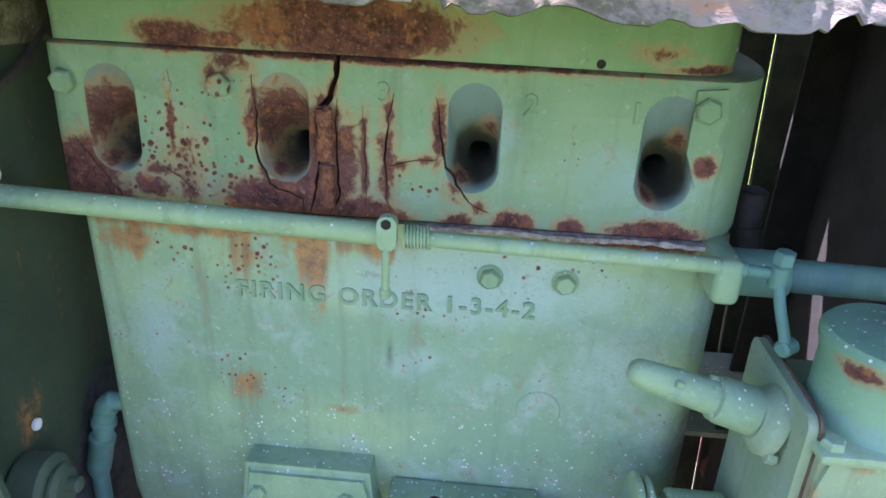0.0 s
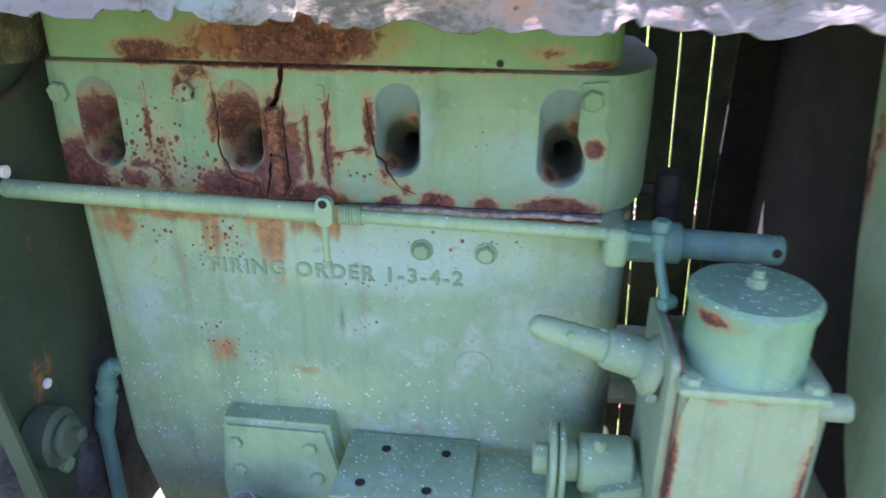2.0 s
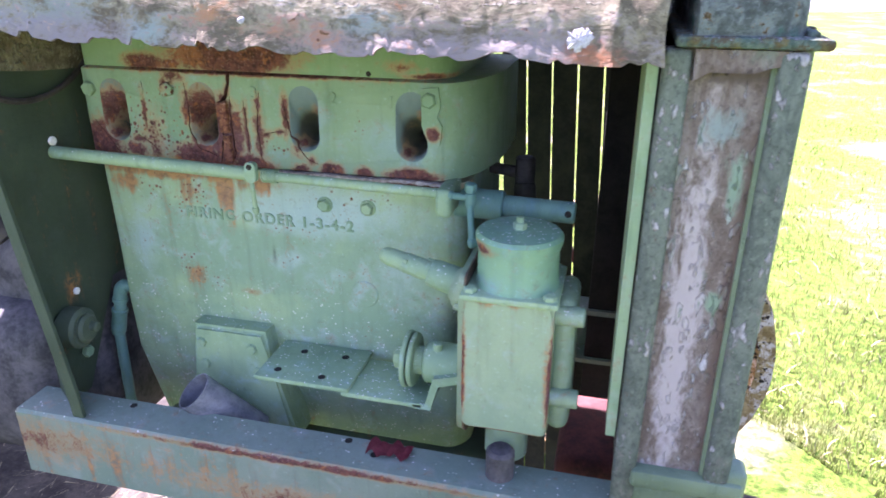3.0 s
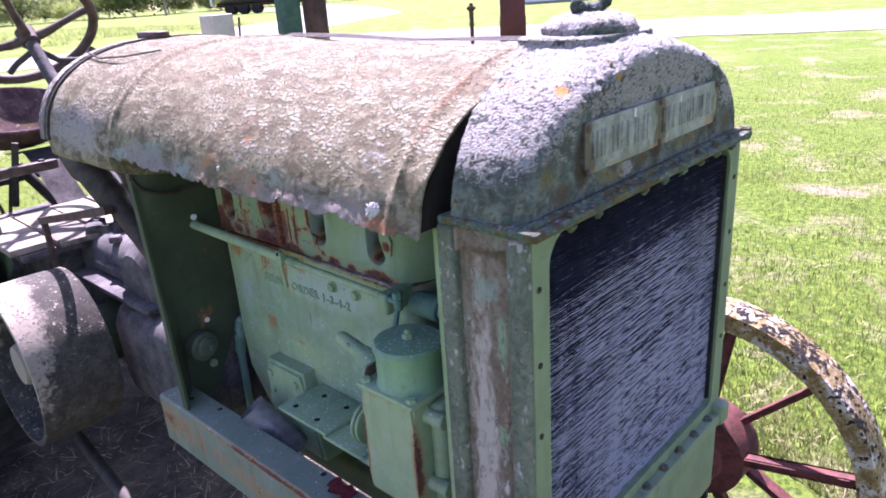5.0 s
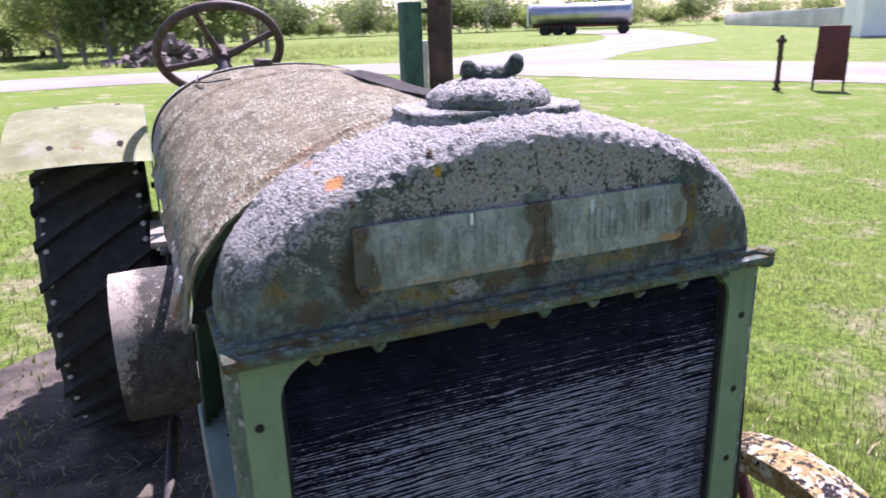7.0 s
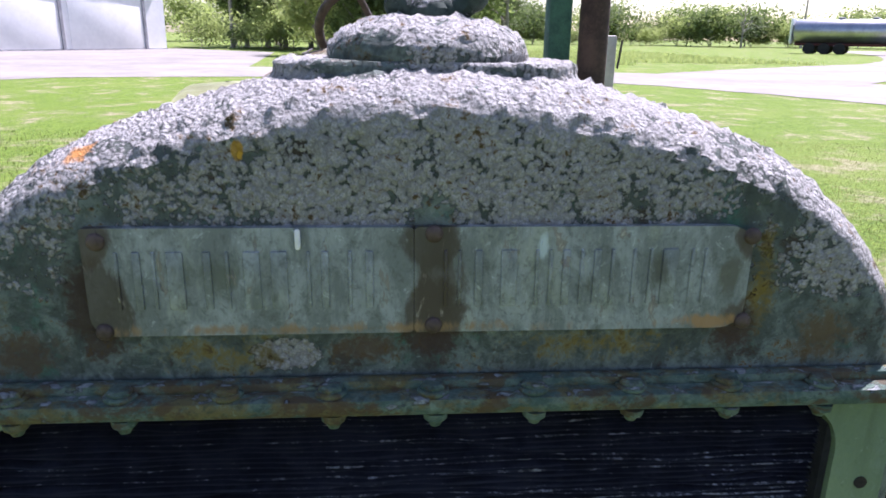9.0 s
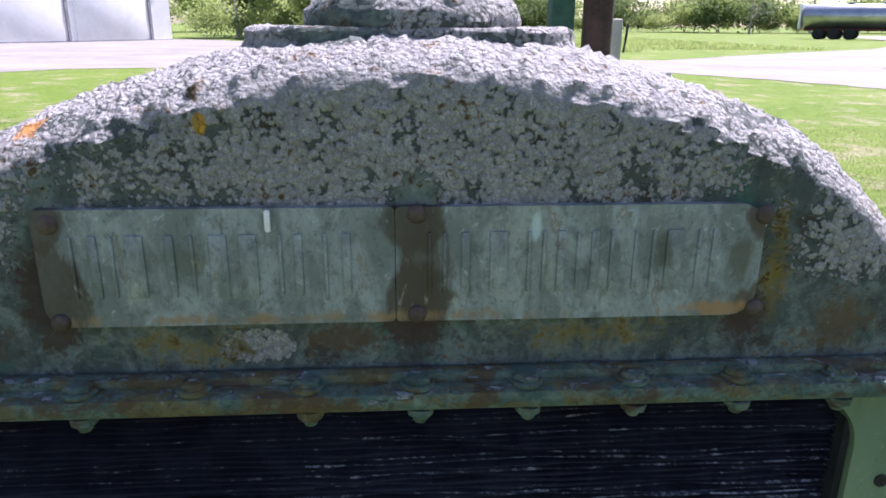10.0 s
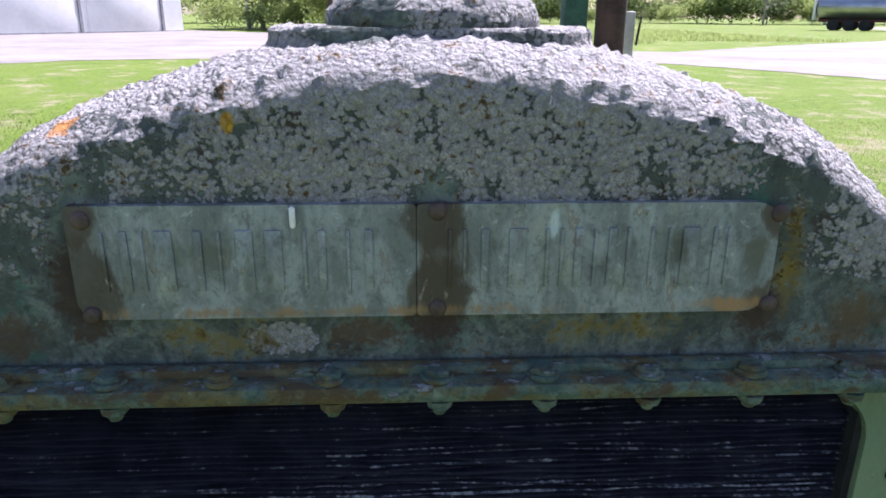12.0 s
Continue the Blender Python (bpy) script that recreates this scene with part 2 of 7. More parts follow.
def fin_material():
    """Dark fin metal with white dust that lies in streaks along the fins, thicker low down; gaps darkened and front
    edges lightened by colour.
    """
    m, n, l, p = material("dusty_fin")
    c = object_coords(n)
    sm = n.new("ShaderNodeMapping")
    sm.inputs[3].default_value = (20, 95, 500)
    l.new(c, sm.inputs[0])
    streak = noise_node(n, l, 1, 6, 0.68, sm.outputs[0])
    cm = n.new("ShaderNodeMapping")
    cm.inputs[3].default_value = (10, 34, 95)
    l.new(c, cm.inputs[0])
    clump = noise_node(n, l, 1, 5, 0.7, cm.outputs[0])
    big, mid, grain = noise_node(n, l, 7, 4, 0.6, c), noise_node(n, l, 38, 6, 0.7, c), noise_node(n, l, 300, 4, 0.75, c)
    xyz = n.new("ShaderNodeSeparateXYZ")
    l.new(c, xyz.inputs[0])
    level = calc(n, l, "ADD", calc(n, l, "MULTIPLY", streak, 1.3), calc(n, l, "MULTIPLY", big, 0.45))
    level = calc(n, l, "ADD", level, calc(n, l, "ADD", calc(n, l, "MULTIPLY", grain, 1.3), calc(n, l, "MULTIPLY", clump, 0.6)))
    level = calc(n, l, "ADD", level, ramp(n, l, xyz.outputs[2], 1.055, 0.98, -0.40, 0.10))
    # dust ends just behind the front edge, which paints the gaps' shade
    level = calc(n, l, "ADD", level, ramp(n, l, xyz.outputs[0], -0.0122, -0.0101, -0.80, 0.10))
    r = n.new("ShaderNodeObjectInfo").outputs["Random"]
    level = calc(n, l, "ADD", level, calc(n, l, "MULTIPLY", calc(n, l, "SUBTRACT", r, 0.5), 0.34))
    level = calc(n, l, "ADD", level, ramp(n, l, xyz.outputs[1], -0.20, -0.05, -0.10, 0.03))
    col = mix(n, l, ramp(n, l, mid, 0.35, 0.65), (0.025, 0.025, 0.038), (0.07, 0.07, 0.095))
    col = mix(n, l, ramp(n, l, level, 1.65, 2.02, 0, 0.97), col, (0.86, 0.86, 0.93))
    # front edges painted lighter, as if catching light
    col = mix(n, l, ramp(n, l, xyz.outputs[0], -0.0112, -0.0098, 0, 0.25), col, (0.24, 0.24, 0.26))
    l.new(col, p.inputs["Base Color"])
    p.inputs["Roughness"].default_value = 0.75
    return m


CRACKS = [
    ([(-0.683, 1.020), (-0.680, 0.992), (-0.682, 0.962), (-0.672, 0.939), (-0.648, 0.930), (-0.646, 0.909)], 0.0022, 0.007),
    ([(-0.620, 1.040), (-0.621, 1.022), (-0.626, 1.008), (-0.637, 0.996)], 0.006, 0.02),
    ([(-0.637, 0.996), (-0.634, 0.969), (-0.637, 0.939), (-0.645, 0.908)], 0.0022, 0.009),
    ([(-0.620, 1.007), (-0.622, 0.982), (-0.621, 0.957), (-0.620, 0.933), (-0.632, 0.909)], 0.0022, 0.009),
    ([(-0.602, 1.004), (-0.600, 0.971), (-0.600, 0.926)], 0.0010, 0.004),
    ([(-0.580, 1.013), (-0.585, 0.984), (-0.585, 0.955), (-0.582, 0.922)], 0.0018, 0.006),
    ([(-0.584, 0.960), (-0.563, 0.965), (-0.548, 0.967)], 0.0010, 0.004),
    ([(-0.549, 1.012), (-0.545, 0.990), (-0.541, 0.962), (-0.522, 0.936), (-0.507, 0.929)], 0.0020, 0.007),
    ([(-0.760, 0.952), (-0.742, 0.940), (-0.728, 0.925)], 0.0010, 0.004),
    ([(-0.822, 0.968), (-0.806, 0.945), (-0.792, 0.925), (-0.786, 0.908)], 0.0020, 0.006),
]
CRACK_RUST = [(((x0 + x1) / 2, -0.11, (z0 + z1) / 2), (abs(x1 - x0) / 2 + 0.007, 0.1, abs(z1 - z0) / 2 + 0.010), 0.72)
              for line, _, _ in CRACKS for (x0, z0), (x1, z1) in zip(line, line[1:])]
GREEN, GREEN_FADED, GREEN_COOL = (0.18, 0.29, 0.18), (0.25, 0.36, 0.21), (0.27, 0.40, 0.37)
Y = -0.11
green = painted("faded_green_paint", GREEN, GREEN_FADED, GREEN_COOL, specks=1.0, rust_amount=0.25)
green_speckled = painted("speckled_green_paint", GREEN, GREEN_FADED, GREEN_COOL, specks=2.4, rust_amount=0.3)
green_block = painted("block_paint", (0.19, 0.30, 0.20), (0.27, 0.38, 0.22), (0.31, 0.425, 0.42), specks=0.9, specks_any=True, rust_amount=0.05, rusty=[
    ((-0.72, Y, 0.912), (0.17, 0.1, 0.012), 1.0), ((-0.62, Y, 0.737), (0.022, 0.1, 0.008), 0.5), ((-0.40, Y, 0.911), (0.14, 0.1, 0.010), 0.8)],
    stain=[((-0.72, Y, 0.906), (0.17, 0.1, 0.02), 1.2), ((-0.64, Y, 0.885), (0.022, 0.1, 0.055), 1.1), ((-0.69, Y, 0.88), (0.04, 0.1, 0.04), 0.6), ((-0.60, Y, 0.895), (0.05, 0.1, 0.022), 0.8), ((-0.79, Y, 0.885), (0.04, 0.1, 0.025), 0.7), ((-0.70, Y, 0.756), (0.035, 0.1, 0.025), 0.5), ((-0.635, Y, 0.84), (0.02, 0.1, 0.04), 0.35)],
    dots=[((-0.70, Y, 0.87), (0.05, 0.1, 0.04), 0.55), ((-0.46, Y, 0.885), (0.10, 0.1, 0.03), 0.35), ((-0.75, Y, 0.88), (0.06, 0.1, 0.03), 0.4), ((-0.45, Y, 0.70), (0.06, 0.1, 0.02), 0.35), ((-0.55, Y, 0.82), (0.05, 0.1, 0.05), 0.3), ((-0.70, Y, 0.76), (0.06, 0.1, 0.04), 0.42)],
    bloom=[((-0.52, Y, 0.87), (0.20, 0.1, 0.06), 0.9), ((-0.78, Y, 0.80), (0.04, 0.1, 0.10), 0.6), ((-0.40, Y, 0.80), (0.08, 0.1, 0.1), 0.5), ((-0.55, Y, 0.79), (0.08, 0.1, 0.05), 0.45)],
    grime_shade=[((-0.58, Y, 0.80), (0.006, 0.1, 0.03), 0.5), ((-0.315, -0.1, 0.72), (0.05, 0.1, 0.1), 0.7)])
# base darker than the block's: the hood's shade put into the head's colour
green_head_shaded = painted("shaded_head_paint", (0.145, 0.245, 0.14), (0.195, 0.295, 0.175), (0.22, 0.325, 0.315), rust_amount=0.15, dirt=0.4, rusty=CRACK_RUST + [
    ((-0.80, Y, 0.985), (0.012, 0.1, 0.04), 0.8), ((-0.765, Y, 0.93), (0.03, 0.1, 0.02), 0.9), ((-0.735, Y, 0.93), (0.02, 0.1, 0.03), 0.7), ((-0.745, Y, 0.98), (0.006, 0.1, 0.05), 0.75), ((-0.712, Y, 1.02), (0.012, 0.1, 0.02), 0.7),
    ((-0.818, Y, 0.935), (0.045, 0.1, 0.05), 1.3), ((-0.79, Y, 0.915), (0.05, 0.1, 0.02), 0.9), ((-0.735, Y, 0.955), (0.03, 0.1, 0.05), 0.5), ((-0.672, Y, 0.922), (0.06, 0.1, 0.035), 1.3),
    ((-0.63, Y, 0.955), (0.035, 0.1, 0.075), 1.25), ((-0.60, Y, 0.918), (0.05, 0.1, 0.025), 1.3), ((-0.584, Y, 0.965), (0.014, 0.1, 0.06), 0.75), ((-0.601, Y, 0.965), (0.006, 0.1, 0.05), 0.7),
    ((-0.682, Y, 0.99), (0.014, 0.1, 0.045), 0.9), ((-0.547, Y, 0.985), (0.010, 0.1, 0.045), 0.9), ((-0.530, Y, 0.945), (0.02, 0.1, 0.02), 0.7), ((-0.357, Y, 0.975), (0.013, 0.1, 0.013), 1.15),
    ((-0.49, Y, 0.921), (0.025, 0.1, 0.016), 1.1), ((-0.445, Y, 0.921), (0.02, 0.1, 0.014), 1.0), ((-0.385, Y, 0.921), (0.05, 0.1, 0.016), 1.2), ((-0.53, Y, 0.921), (0.02, 0.1, 0.012), 1.0),
    ((-0.6, Y, 1.036), (0.3, 0.1, 0.007), 1.0), ((-0.70, Y, 1.03), (0.03, 0.1, 0.016), 0.8), ((-0.758, Y, 0.945), (0.02, 0.1, 0.012), 0.8)],
    dots=[((-0.74, Y, 0.965), (0.06, 0.1, 0.06), 0.75), ((-0.70, Y, 0.95), (0.05, 0.1, 0.06), 0.7), ((-0.56, Y, 0.95), (0.04, 0.1, 0.02), 0.6), ((-0.70, Y, 1.01), (0.03, 0.1, 0.02), 0.7), ((-0.78, Y, 1.0), (0.03, 0.1, 0.03), 0.5), ((-0.45, Y, 0.985), (0.02, 0.1, 0.02), 0.45), ((-0.77, Y, 0.92), (0.06, 0.1, 0.02), 0.6)],
    bloom=[((-0.52, Y, 0.98), (0.05, 0.1, 0.06), 0.8), ((-0.40, Y, 0.96), (0.09, 0.1, 0.05), 0.7), ((-0.67, Y, 1.0), (0.04, 0.1, 0.03), 0.6)])
green_cover = painted("cover_paint", (0.14, 0.24, 0.12), (0.19, 0.30, 0.16), (0.2, 0.31, 0.22), rust_amount=0.2, rust_tint=(0.36, 0.15, 0.06), rusty=[
    ((-0.738, Y, 1.043), (0.05, 0.1, 0.02), 1.0), ((-0.70, Y, 1.043), (0.03, 0.1, 0.012), 0.9), ((-0.615, Y, 1.056), (0.13, 0.1, 0.034), 1.35), ((-0.40, Y, 1.05), (0.04, 0.1, 0.012), 0.55), ((-0.36, Y, 1.04), (0.05, 0.1, 0.006), 0.9)])
boss_green = painted("boss_paint", (0.07, 0.10, 0.066), (0.10, 0.135, 0.09), (0.10, 0.13, 0.10), rust_amount=0.4, dirt=0.5)
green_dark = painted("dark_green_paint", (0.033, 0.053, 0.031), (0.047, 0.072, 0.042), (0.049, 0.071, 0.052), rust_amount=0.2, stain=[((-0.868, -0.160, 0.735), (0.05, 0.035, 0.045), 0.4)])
green_rail = painted("rail_paint", (0.13, 0.19, 0.15), (0.17, 0.22, 0.18), (0.22, 0.27, 0.26), specks=0.6, rust_amount=0.35, grime_shade=[((-1.0, -0.27, 0.55), (0.16, 0.1, 0.07), 0.9)], rusty=[((-0.9, -0.27, 0.56), (0.2, 0.2, 0.05), 0.6), ((-0.5, -0.272, 0.597), (0.4, 0.02, 0.008), 0.9), ((-0.5, -0.27, 0.54), (0.3, 0.2, 0.03), 0.5)], stain=[((-0.7, -0.272, 0.55), (0.3, 0.02, 0.06), 0.35)])
rad_green = painted("radiator_frame_paint", (0.115, 0.17, 0.105), (0.155, 0.215, 0.13), (0.17, 0.23, 0.18), rust_amount=0.3, dirt=0.5)
rust_metal = plain("rusty_iron", RUST_DARK, RUST, 40, 0.9, relief=0.003)
broken_iron = lichened("fresh_broken_iron", (0.11, 0.04, 0.03), (0.26, 0.11, 0.06), (0.55, 0.33, 0.22), 170, 0.5, tint=(0.05, 0.02, 0.02), tint_amount=0.8, moss=(0.17, 0.075, 0.06), relief=0.003, mottle=8.0, patchy=0.5)
# for discs set on a surface, painted with the shade of a hole
dark_hole = plain("hole_shade", (0.008, 0.007, 0.006), (0.03, 0.025, 0.02), 60, 0.95)
tank_crust = lichened("lichened_casting", (0.06, 0.072, 0.063), (0.14, 0.168, 0.15), (0.44, 0.43, 0.415), 200, 0.76, tint=(0.045, 0.03, 0.02), tint_amount=1.15, relief=0.004, moss_amount=0.5, moss=(0.045, 0.12, 0.085), mottle=2.6, patchy=0.60,
    zones=[((0.0, -0.215, 1.14), (0.05, 0.075, 0.09), 0.01), ((0.0, 0.225, 1.15), (0.05, 0.05, 0.07), 0.01), ((0.0, 0.0, 1.125), (0.04, 0.5, 0.04), -0.26), ((0.0, 0.003, 1.165), (0.02, 0.02, 0.05), -0.3), ((0.0, -0.152, 1.16), (0.02, 0.02, 0.05), -0.2), ((0.0, -0.235, 1.12), (0.3, 0.08, 0.03), -0.10),
           ((-0.0, -0.068, 1.124), (0.02, 0.028, 0.014), 0.40), ((-0.07, 0.0, 1.25), (0.10, 0.4, 0.04), 0.05), ((0.0, 0.02, 1.215), (0.03, 0.18, 0.045), 0.09), ((-0.0, 0.20, 1.165), (0.03, 0.03, 0.05), 0.08), ((-0.055, -0.03, 1.262), (0.04, 0.035, 0.02), -0.15)],
    patches=[((-0.008, -0.085, 1.224), (0.008, 0.0038, 0.007), 2.2, (0.5, 0.27, 0.02)), ((-0.026, -0.161, 1.22), (0.012, 0.012, 0.012), 1.4, (0.5, 0.22, 0.06)), ((-0.091, -0.164, 1.219), (0.02, 0.014, 0.012), 1.3, (0.45, 0.2, 0.06)),
             ((-0.0, 0.168, 1.16), (0.02, 0.012, 0.05), 1.0, (0.15, 0.105, 0.015)), ((0.0, -0.09, 1.125), (0.02, 0.07, 0.018), 0.7, (0.15, 0.112, 0.022)), ((0.0, 0.09, 1.127), (0.02, 0.09, 0.015), 0.7, (0.15, 0.11, 0.022)), ((0.0, -0.03, 1.127), (0.02, 0.03, 0.012), 1.0, (0.075, 0.05, 0.03)), ((0.0, 0.205, 1.13), (0.02, 0.03, 0.025), 1.0, (0.09, 0.062, 0.03)), ((0.0, -0.19, 1.125), (0.02, 0.03, 0.02), 1.1, (0.07, 0.048, 0.03)), ((-0.055, -0.035, 1.262), (0.03, 0.03, 0.02), 0.45, (0.10, 0.085, 0.04)),
             ((0.0, 0.003, 1.14), (0.02, 0.022, 0.035), 1.6, (0.045, 0.026, 0.02)), ((0.0, -0.155, 1.15), (0.02, 0.022, 0.04), 1.6, (0.045, 0.028, 0.02)), ((0.0, 0.155, 1.135), (0.02, 0.022, 0.022), 1.2, (0.05, 0.03, 0.022)), ((0.0, -0.215, 1.15), (0.02, 0.03, 0.03), 0.7, (0.11, 0.08, 0.02))])
hood_crust = lichened("rusted_lichened_hood", (0.105, 0.09, 0.058), (0.262, 0.235, 0.152), (0.42, 0.412, 0.305), 125, 0.44, tint=(0.23, 0.115, 0.055), tint_amount=0.75, moss=(0.20, 0.15, 0.105), relief=0.008, mottle=1.7, stretch=(0.6, 1, 1), patchy=0.5,
    zones=[((-0.5, -0.28, 1.09), (0.7, 0.05, 0.06), -0.09)],
    patches=[((-0.158, -0.15, 1.2), (0.02, 0.2, 0.1), 0.6, (0.29, 0.16, 0.09)), ((-0.835, -0.1, 1.2), (0.015, 0.3, 0.15), 0.7, (0.18, 0.11, 0.07)), ((-0.70, -0.28, 1.115), (0.12, 0.06, 0.03), 0.7, (0.2, 0.24, 0.21)), ((-0.30, -0.28, 1.09), (0.35, 0.05, 0.045), 0.8, (0.2, 0.178, 0.178)), ((-0.7, -0.28, 1.09), (0.3, 0.05, 0.045), 0.8, (0.2, 0.182, 0.182)), ((-0.60, -0.28, 1.10), (0.05, 0.05, 0.03), 0.7, (0.19, 0.26, 0.24)), ((-0.38, -0.28, 1.11), (0.06, 0.05, 0.03), 0.7, (0.2, 0.26, 0.24)), ((-0.80, -0.28, 1.10), (0.05, 0.05, 0.03), 0.7, (0.2, 0.25, 0.23)), ((-0.53, -0.28, 1.12), (0.04, 0.05, 0.02), 0.7, (0.33, 0.17, 0.08)),
             ((-0.21, -0.24, 1.15), (0.03, 0.03, 0.03), 0.6, (0.46, 0.45, 0.44)), ((-0.46, -0.25, 1.14), (0.04, 0.04, 0.03), 0.5, (0.45, 0.44, 0.42)), ((-1.0, -0.27, 1.12), (0.2, 0.06, 0.07), 1.0, (0.27, 0.255, 0.25)), ((-0.17, -0.28, 1.09), (0.05, 0.04, 0.02), 0.9, (0.24, 0.1, 0.045)), ((-0.45, -0.28, 1.10), (0.3, 0.05, 0.03), 0.45, (0.3, 0.15, 0.08))])
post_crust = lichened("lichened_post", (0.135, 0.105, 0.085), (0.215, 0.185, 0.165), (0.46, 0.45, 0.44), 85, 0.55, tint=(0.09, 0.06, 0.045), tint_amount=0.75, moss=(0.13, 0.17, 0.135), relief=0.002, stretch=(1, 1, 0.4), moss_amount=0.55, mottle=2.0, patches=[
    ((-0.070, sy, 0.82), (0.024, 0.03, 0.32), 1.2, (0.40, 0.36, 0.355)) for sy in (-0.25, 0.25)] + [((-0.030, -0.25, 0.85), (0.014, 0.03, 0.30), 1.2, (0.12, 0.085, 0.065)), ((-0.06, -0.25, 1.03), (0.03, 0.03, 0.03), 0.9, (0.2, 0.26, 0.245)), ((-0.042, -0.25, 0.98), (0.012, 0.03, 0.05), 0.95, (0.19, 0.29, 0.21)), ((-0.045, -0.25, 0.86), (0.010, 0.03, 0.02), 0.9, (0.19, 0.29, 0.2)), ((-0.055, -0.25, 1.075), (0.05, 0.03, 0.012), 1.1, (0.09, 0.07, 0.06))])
rim_crust = lichened("lichened_green_rim", (0.085, 0.105, 0.082), (0.14, 0.165, 0.13), (0.40, 0.39, 0.38), 85, 0.50, tint=(0.10, 0.055, 0.035), tint_amount=0.75, moss=(0.2, 0.18, 0.16), relief=0.0018, stretch=(1, 1, 0.5), mottle=2.2)
mossy = lichened("mossy_flange", (0.05, 0.085, 0.07), (0.11, 0.15, 0.12), (0.26, 0.28, 0.28), 120, 0.14, tint=(0.07, 0.045, 0.025), tint_amount=1.5, moss=(0.125, 0.095, 0.03), relief=0.003, moss_amount=0.95, mottle=5.0, stretch=(1, 0.6, 1))
fin_metal = fin_material()
tube_mat = plain("dull_tube", (0.03, 0.03, 0.035), (0.15, 0.15, 0.17), 45, 0.8)
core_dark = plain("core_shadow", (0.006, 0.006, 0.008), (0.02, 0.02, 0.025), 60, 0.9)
brass = lichened("weathered_plate", (0.125, 0.145, 0.145), (0.245, 0.277, 0.28), (0.37, 0.405, 0.415), 110, 0.22, tint=(0.055, 0.055, 0.045), tint_amount=0.75, moss=(0.265, 0.295, 0.245), relief=0.0006, moss_amount=0.55, mottle=2.4, stretch=(1, 1, 0.45), patchy=0.5, rough=0.5, spec=0.5, patches=[
    ((0.0, 0.006, 1.163), (0.05, 0.018, 0.04), 1.3, (0.06, 0.052, 0.046)), ((0.0, 0.002, 1.181), (0.05, 0.02, 0.018), 2.0, (0.035, 0.025, 0.02)), ((0.0, 0.003, 1.145), (0.05, 0.019, 0.026), 2.0, (0.035, 0.022, 0.018)), ((0.0, -0.155, 1.148), (0.05, 0.022, 0.034), 2.2, (0.03, 0.02, 0.016)), ((0.0, -0.154, 1.183), (0.05, 0.014, 0.016), 1.8, (0.04, 0.025, 0.02)), ((0.0, 0.157, 1.183), (0.05, 0.011, 0.014), 1.8, (0.04, 0.025, 0.02)), ((0.0, 0.158, 1.143), (0.05, 0.018, 0.012), 1.4, (0.05, 0.035, 0.026)), ((0.0, 0.112, 1.168), (0.05, 0.010, 0.014), 1.0, (0.06, 0.065, 0.055)), ((0.0, 0.15, 1.165), (0.05, 0.012, 0.026), 0.9, (0.07, 0.072, 0.06)),
    ((0.0, -0.10, 1.168), (0.05, 0.03, 0.018), 0.7, (0.085, 0.1, 0.085)), ((0.0, -0.05, 1.139), (0.05, 0.2, 0.005), 0.6, (0.22, 0.13, 0.06)), ((0.0, 0.14, 1.14), (0.05, 0.03, 0.007), 1.0, (0.28, 0.15, 0.06)), ((0.0, 0.055, 1.178), (0.05, 0.004, 0.012), 0.9, (0.42, 0.5, 0.52))])
platform_mat = plain("worn_platform", (0.10, 0.085, 0.07), (0.27, 0.235, 0.195), 14, 0.9, per_object=0.3)
box_mat = plain("beige_box", (0.40, 0.36, 0.3), (0.52, 0.48, 0.42), 12, 0.8)
wood_black = plain("black_iron", (0.02, 0.017, 0.015), (0.06, 0.05, 0.045), 25, 0.75)
steer_mat = plain("dark_rusted_steering_iron", (0.035, 0.022, 0.018), (0.09, 0.06, 0.05), 40, 0.65)
seat_mat = lichened("worn_seat_iron", (0.06, 0.035, 0.035), (0.13, 0.085, 0.08), (0.34, 0.25, 0.15), 25, 0.12, tint=(0.3, 0.2, 0.1), tint_amount=0.7, mottle=0.9)
greyiron = plain("grey_cast_iron", (0.03, 0.029, 0.032), (0.115, 0.108, 0.11), 18, 0.85)
# the pale outer patch paints a sunlit strip; the iron is darkened for shade
pulley_mat = lichened("pulley_iron", (0.05, 0.047, 0.042), (0.085, 0.08, 0.07), (0.42, 0.39, 0.33), 75, 0.14, tint=(0.15, 0.09, 0.055), tint_amount=0.4, moss=(0.06, 0.06, 0.045), mottle=1.5, patches=[((-1.305, -0.44, 0.70), (0.3, 0.11, 0.25), 2.2, (0.34, 0.30, 0.25))])
fender_mat = painted("pale_fender_paint", (0.27, 0.29, 0.14), (0.37, 0.385, 0.21), (0.50, 0.50, 0.42), rust_amount=0.02, dirt=0.15, bloom=[((-1.75, -0.40, 1.06), (0.12, 0.06, 0.06), 0.9), ((-1.72, -0.58, 1.05), (0.10, 0.05, 0.06), 0.7)], stain=[((-1.72, -0.47, 1.03), (0.05, 0.05, 0.03), 0.5)])
fender_side = plain("green_fender_side", (0.06, 0.11, 0.07), (0.12, 0.18, 0.12), 14, 0.7)
tyre_mat = plain("black_tread", (0.010, 0.010, 0.011), (0.028, 0.027, 0.028), 30, 0.8)
rivet_mat = plain("pale_rivet", (0.35, 0.34, 0.33), (0.6, 0.58, 0.55), 60, 0.6)
yellow_rim = lichened("yellow_black_rim", (0.18, 0.125, 0.05), (0.36, 0.28, 0.14), (0.022, 0.019, 0.018), 60, 0.48, tint=(0.55, 0.52, 0.48), tint_amount=1.5, moss=(0.2, 0.13, 0.05), mottle=2.2, patchy=0.6)
red_iron = plain("dark_red_paint", (0.045, 0.012, 0.012), (0.14, 0.04, 0.035), 30, 0.8)
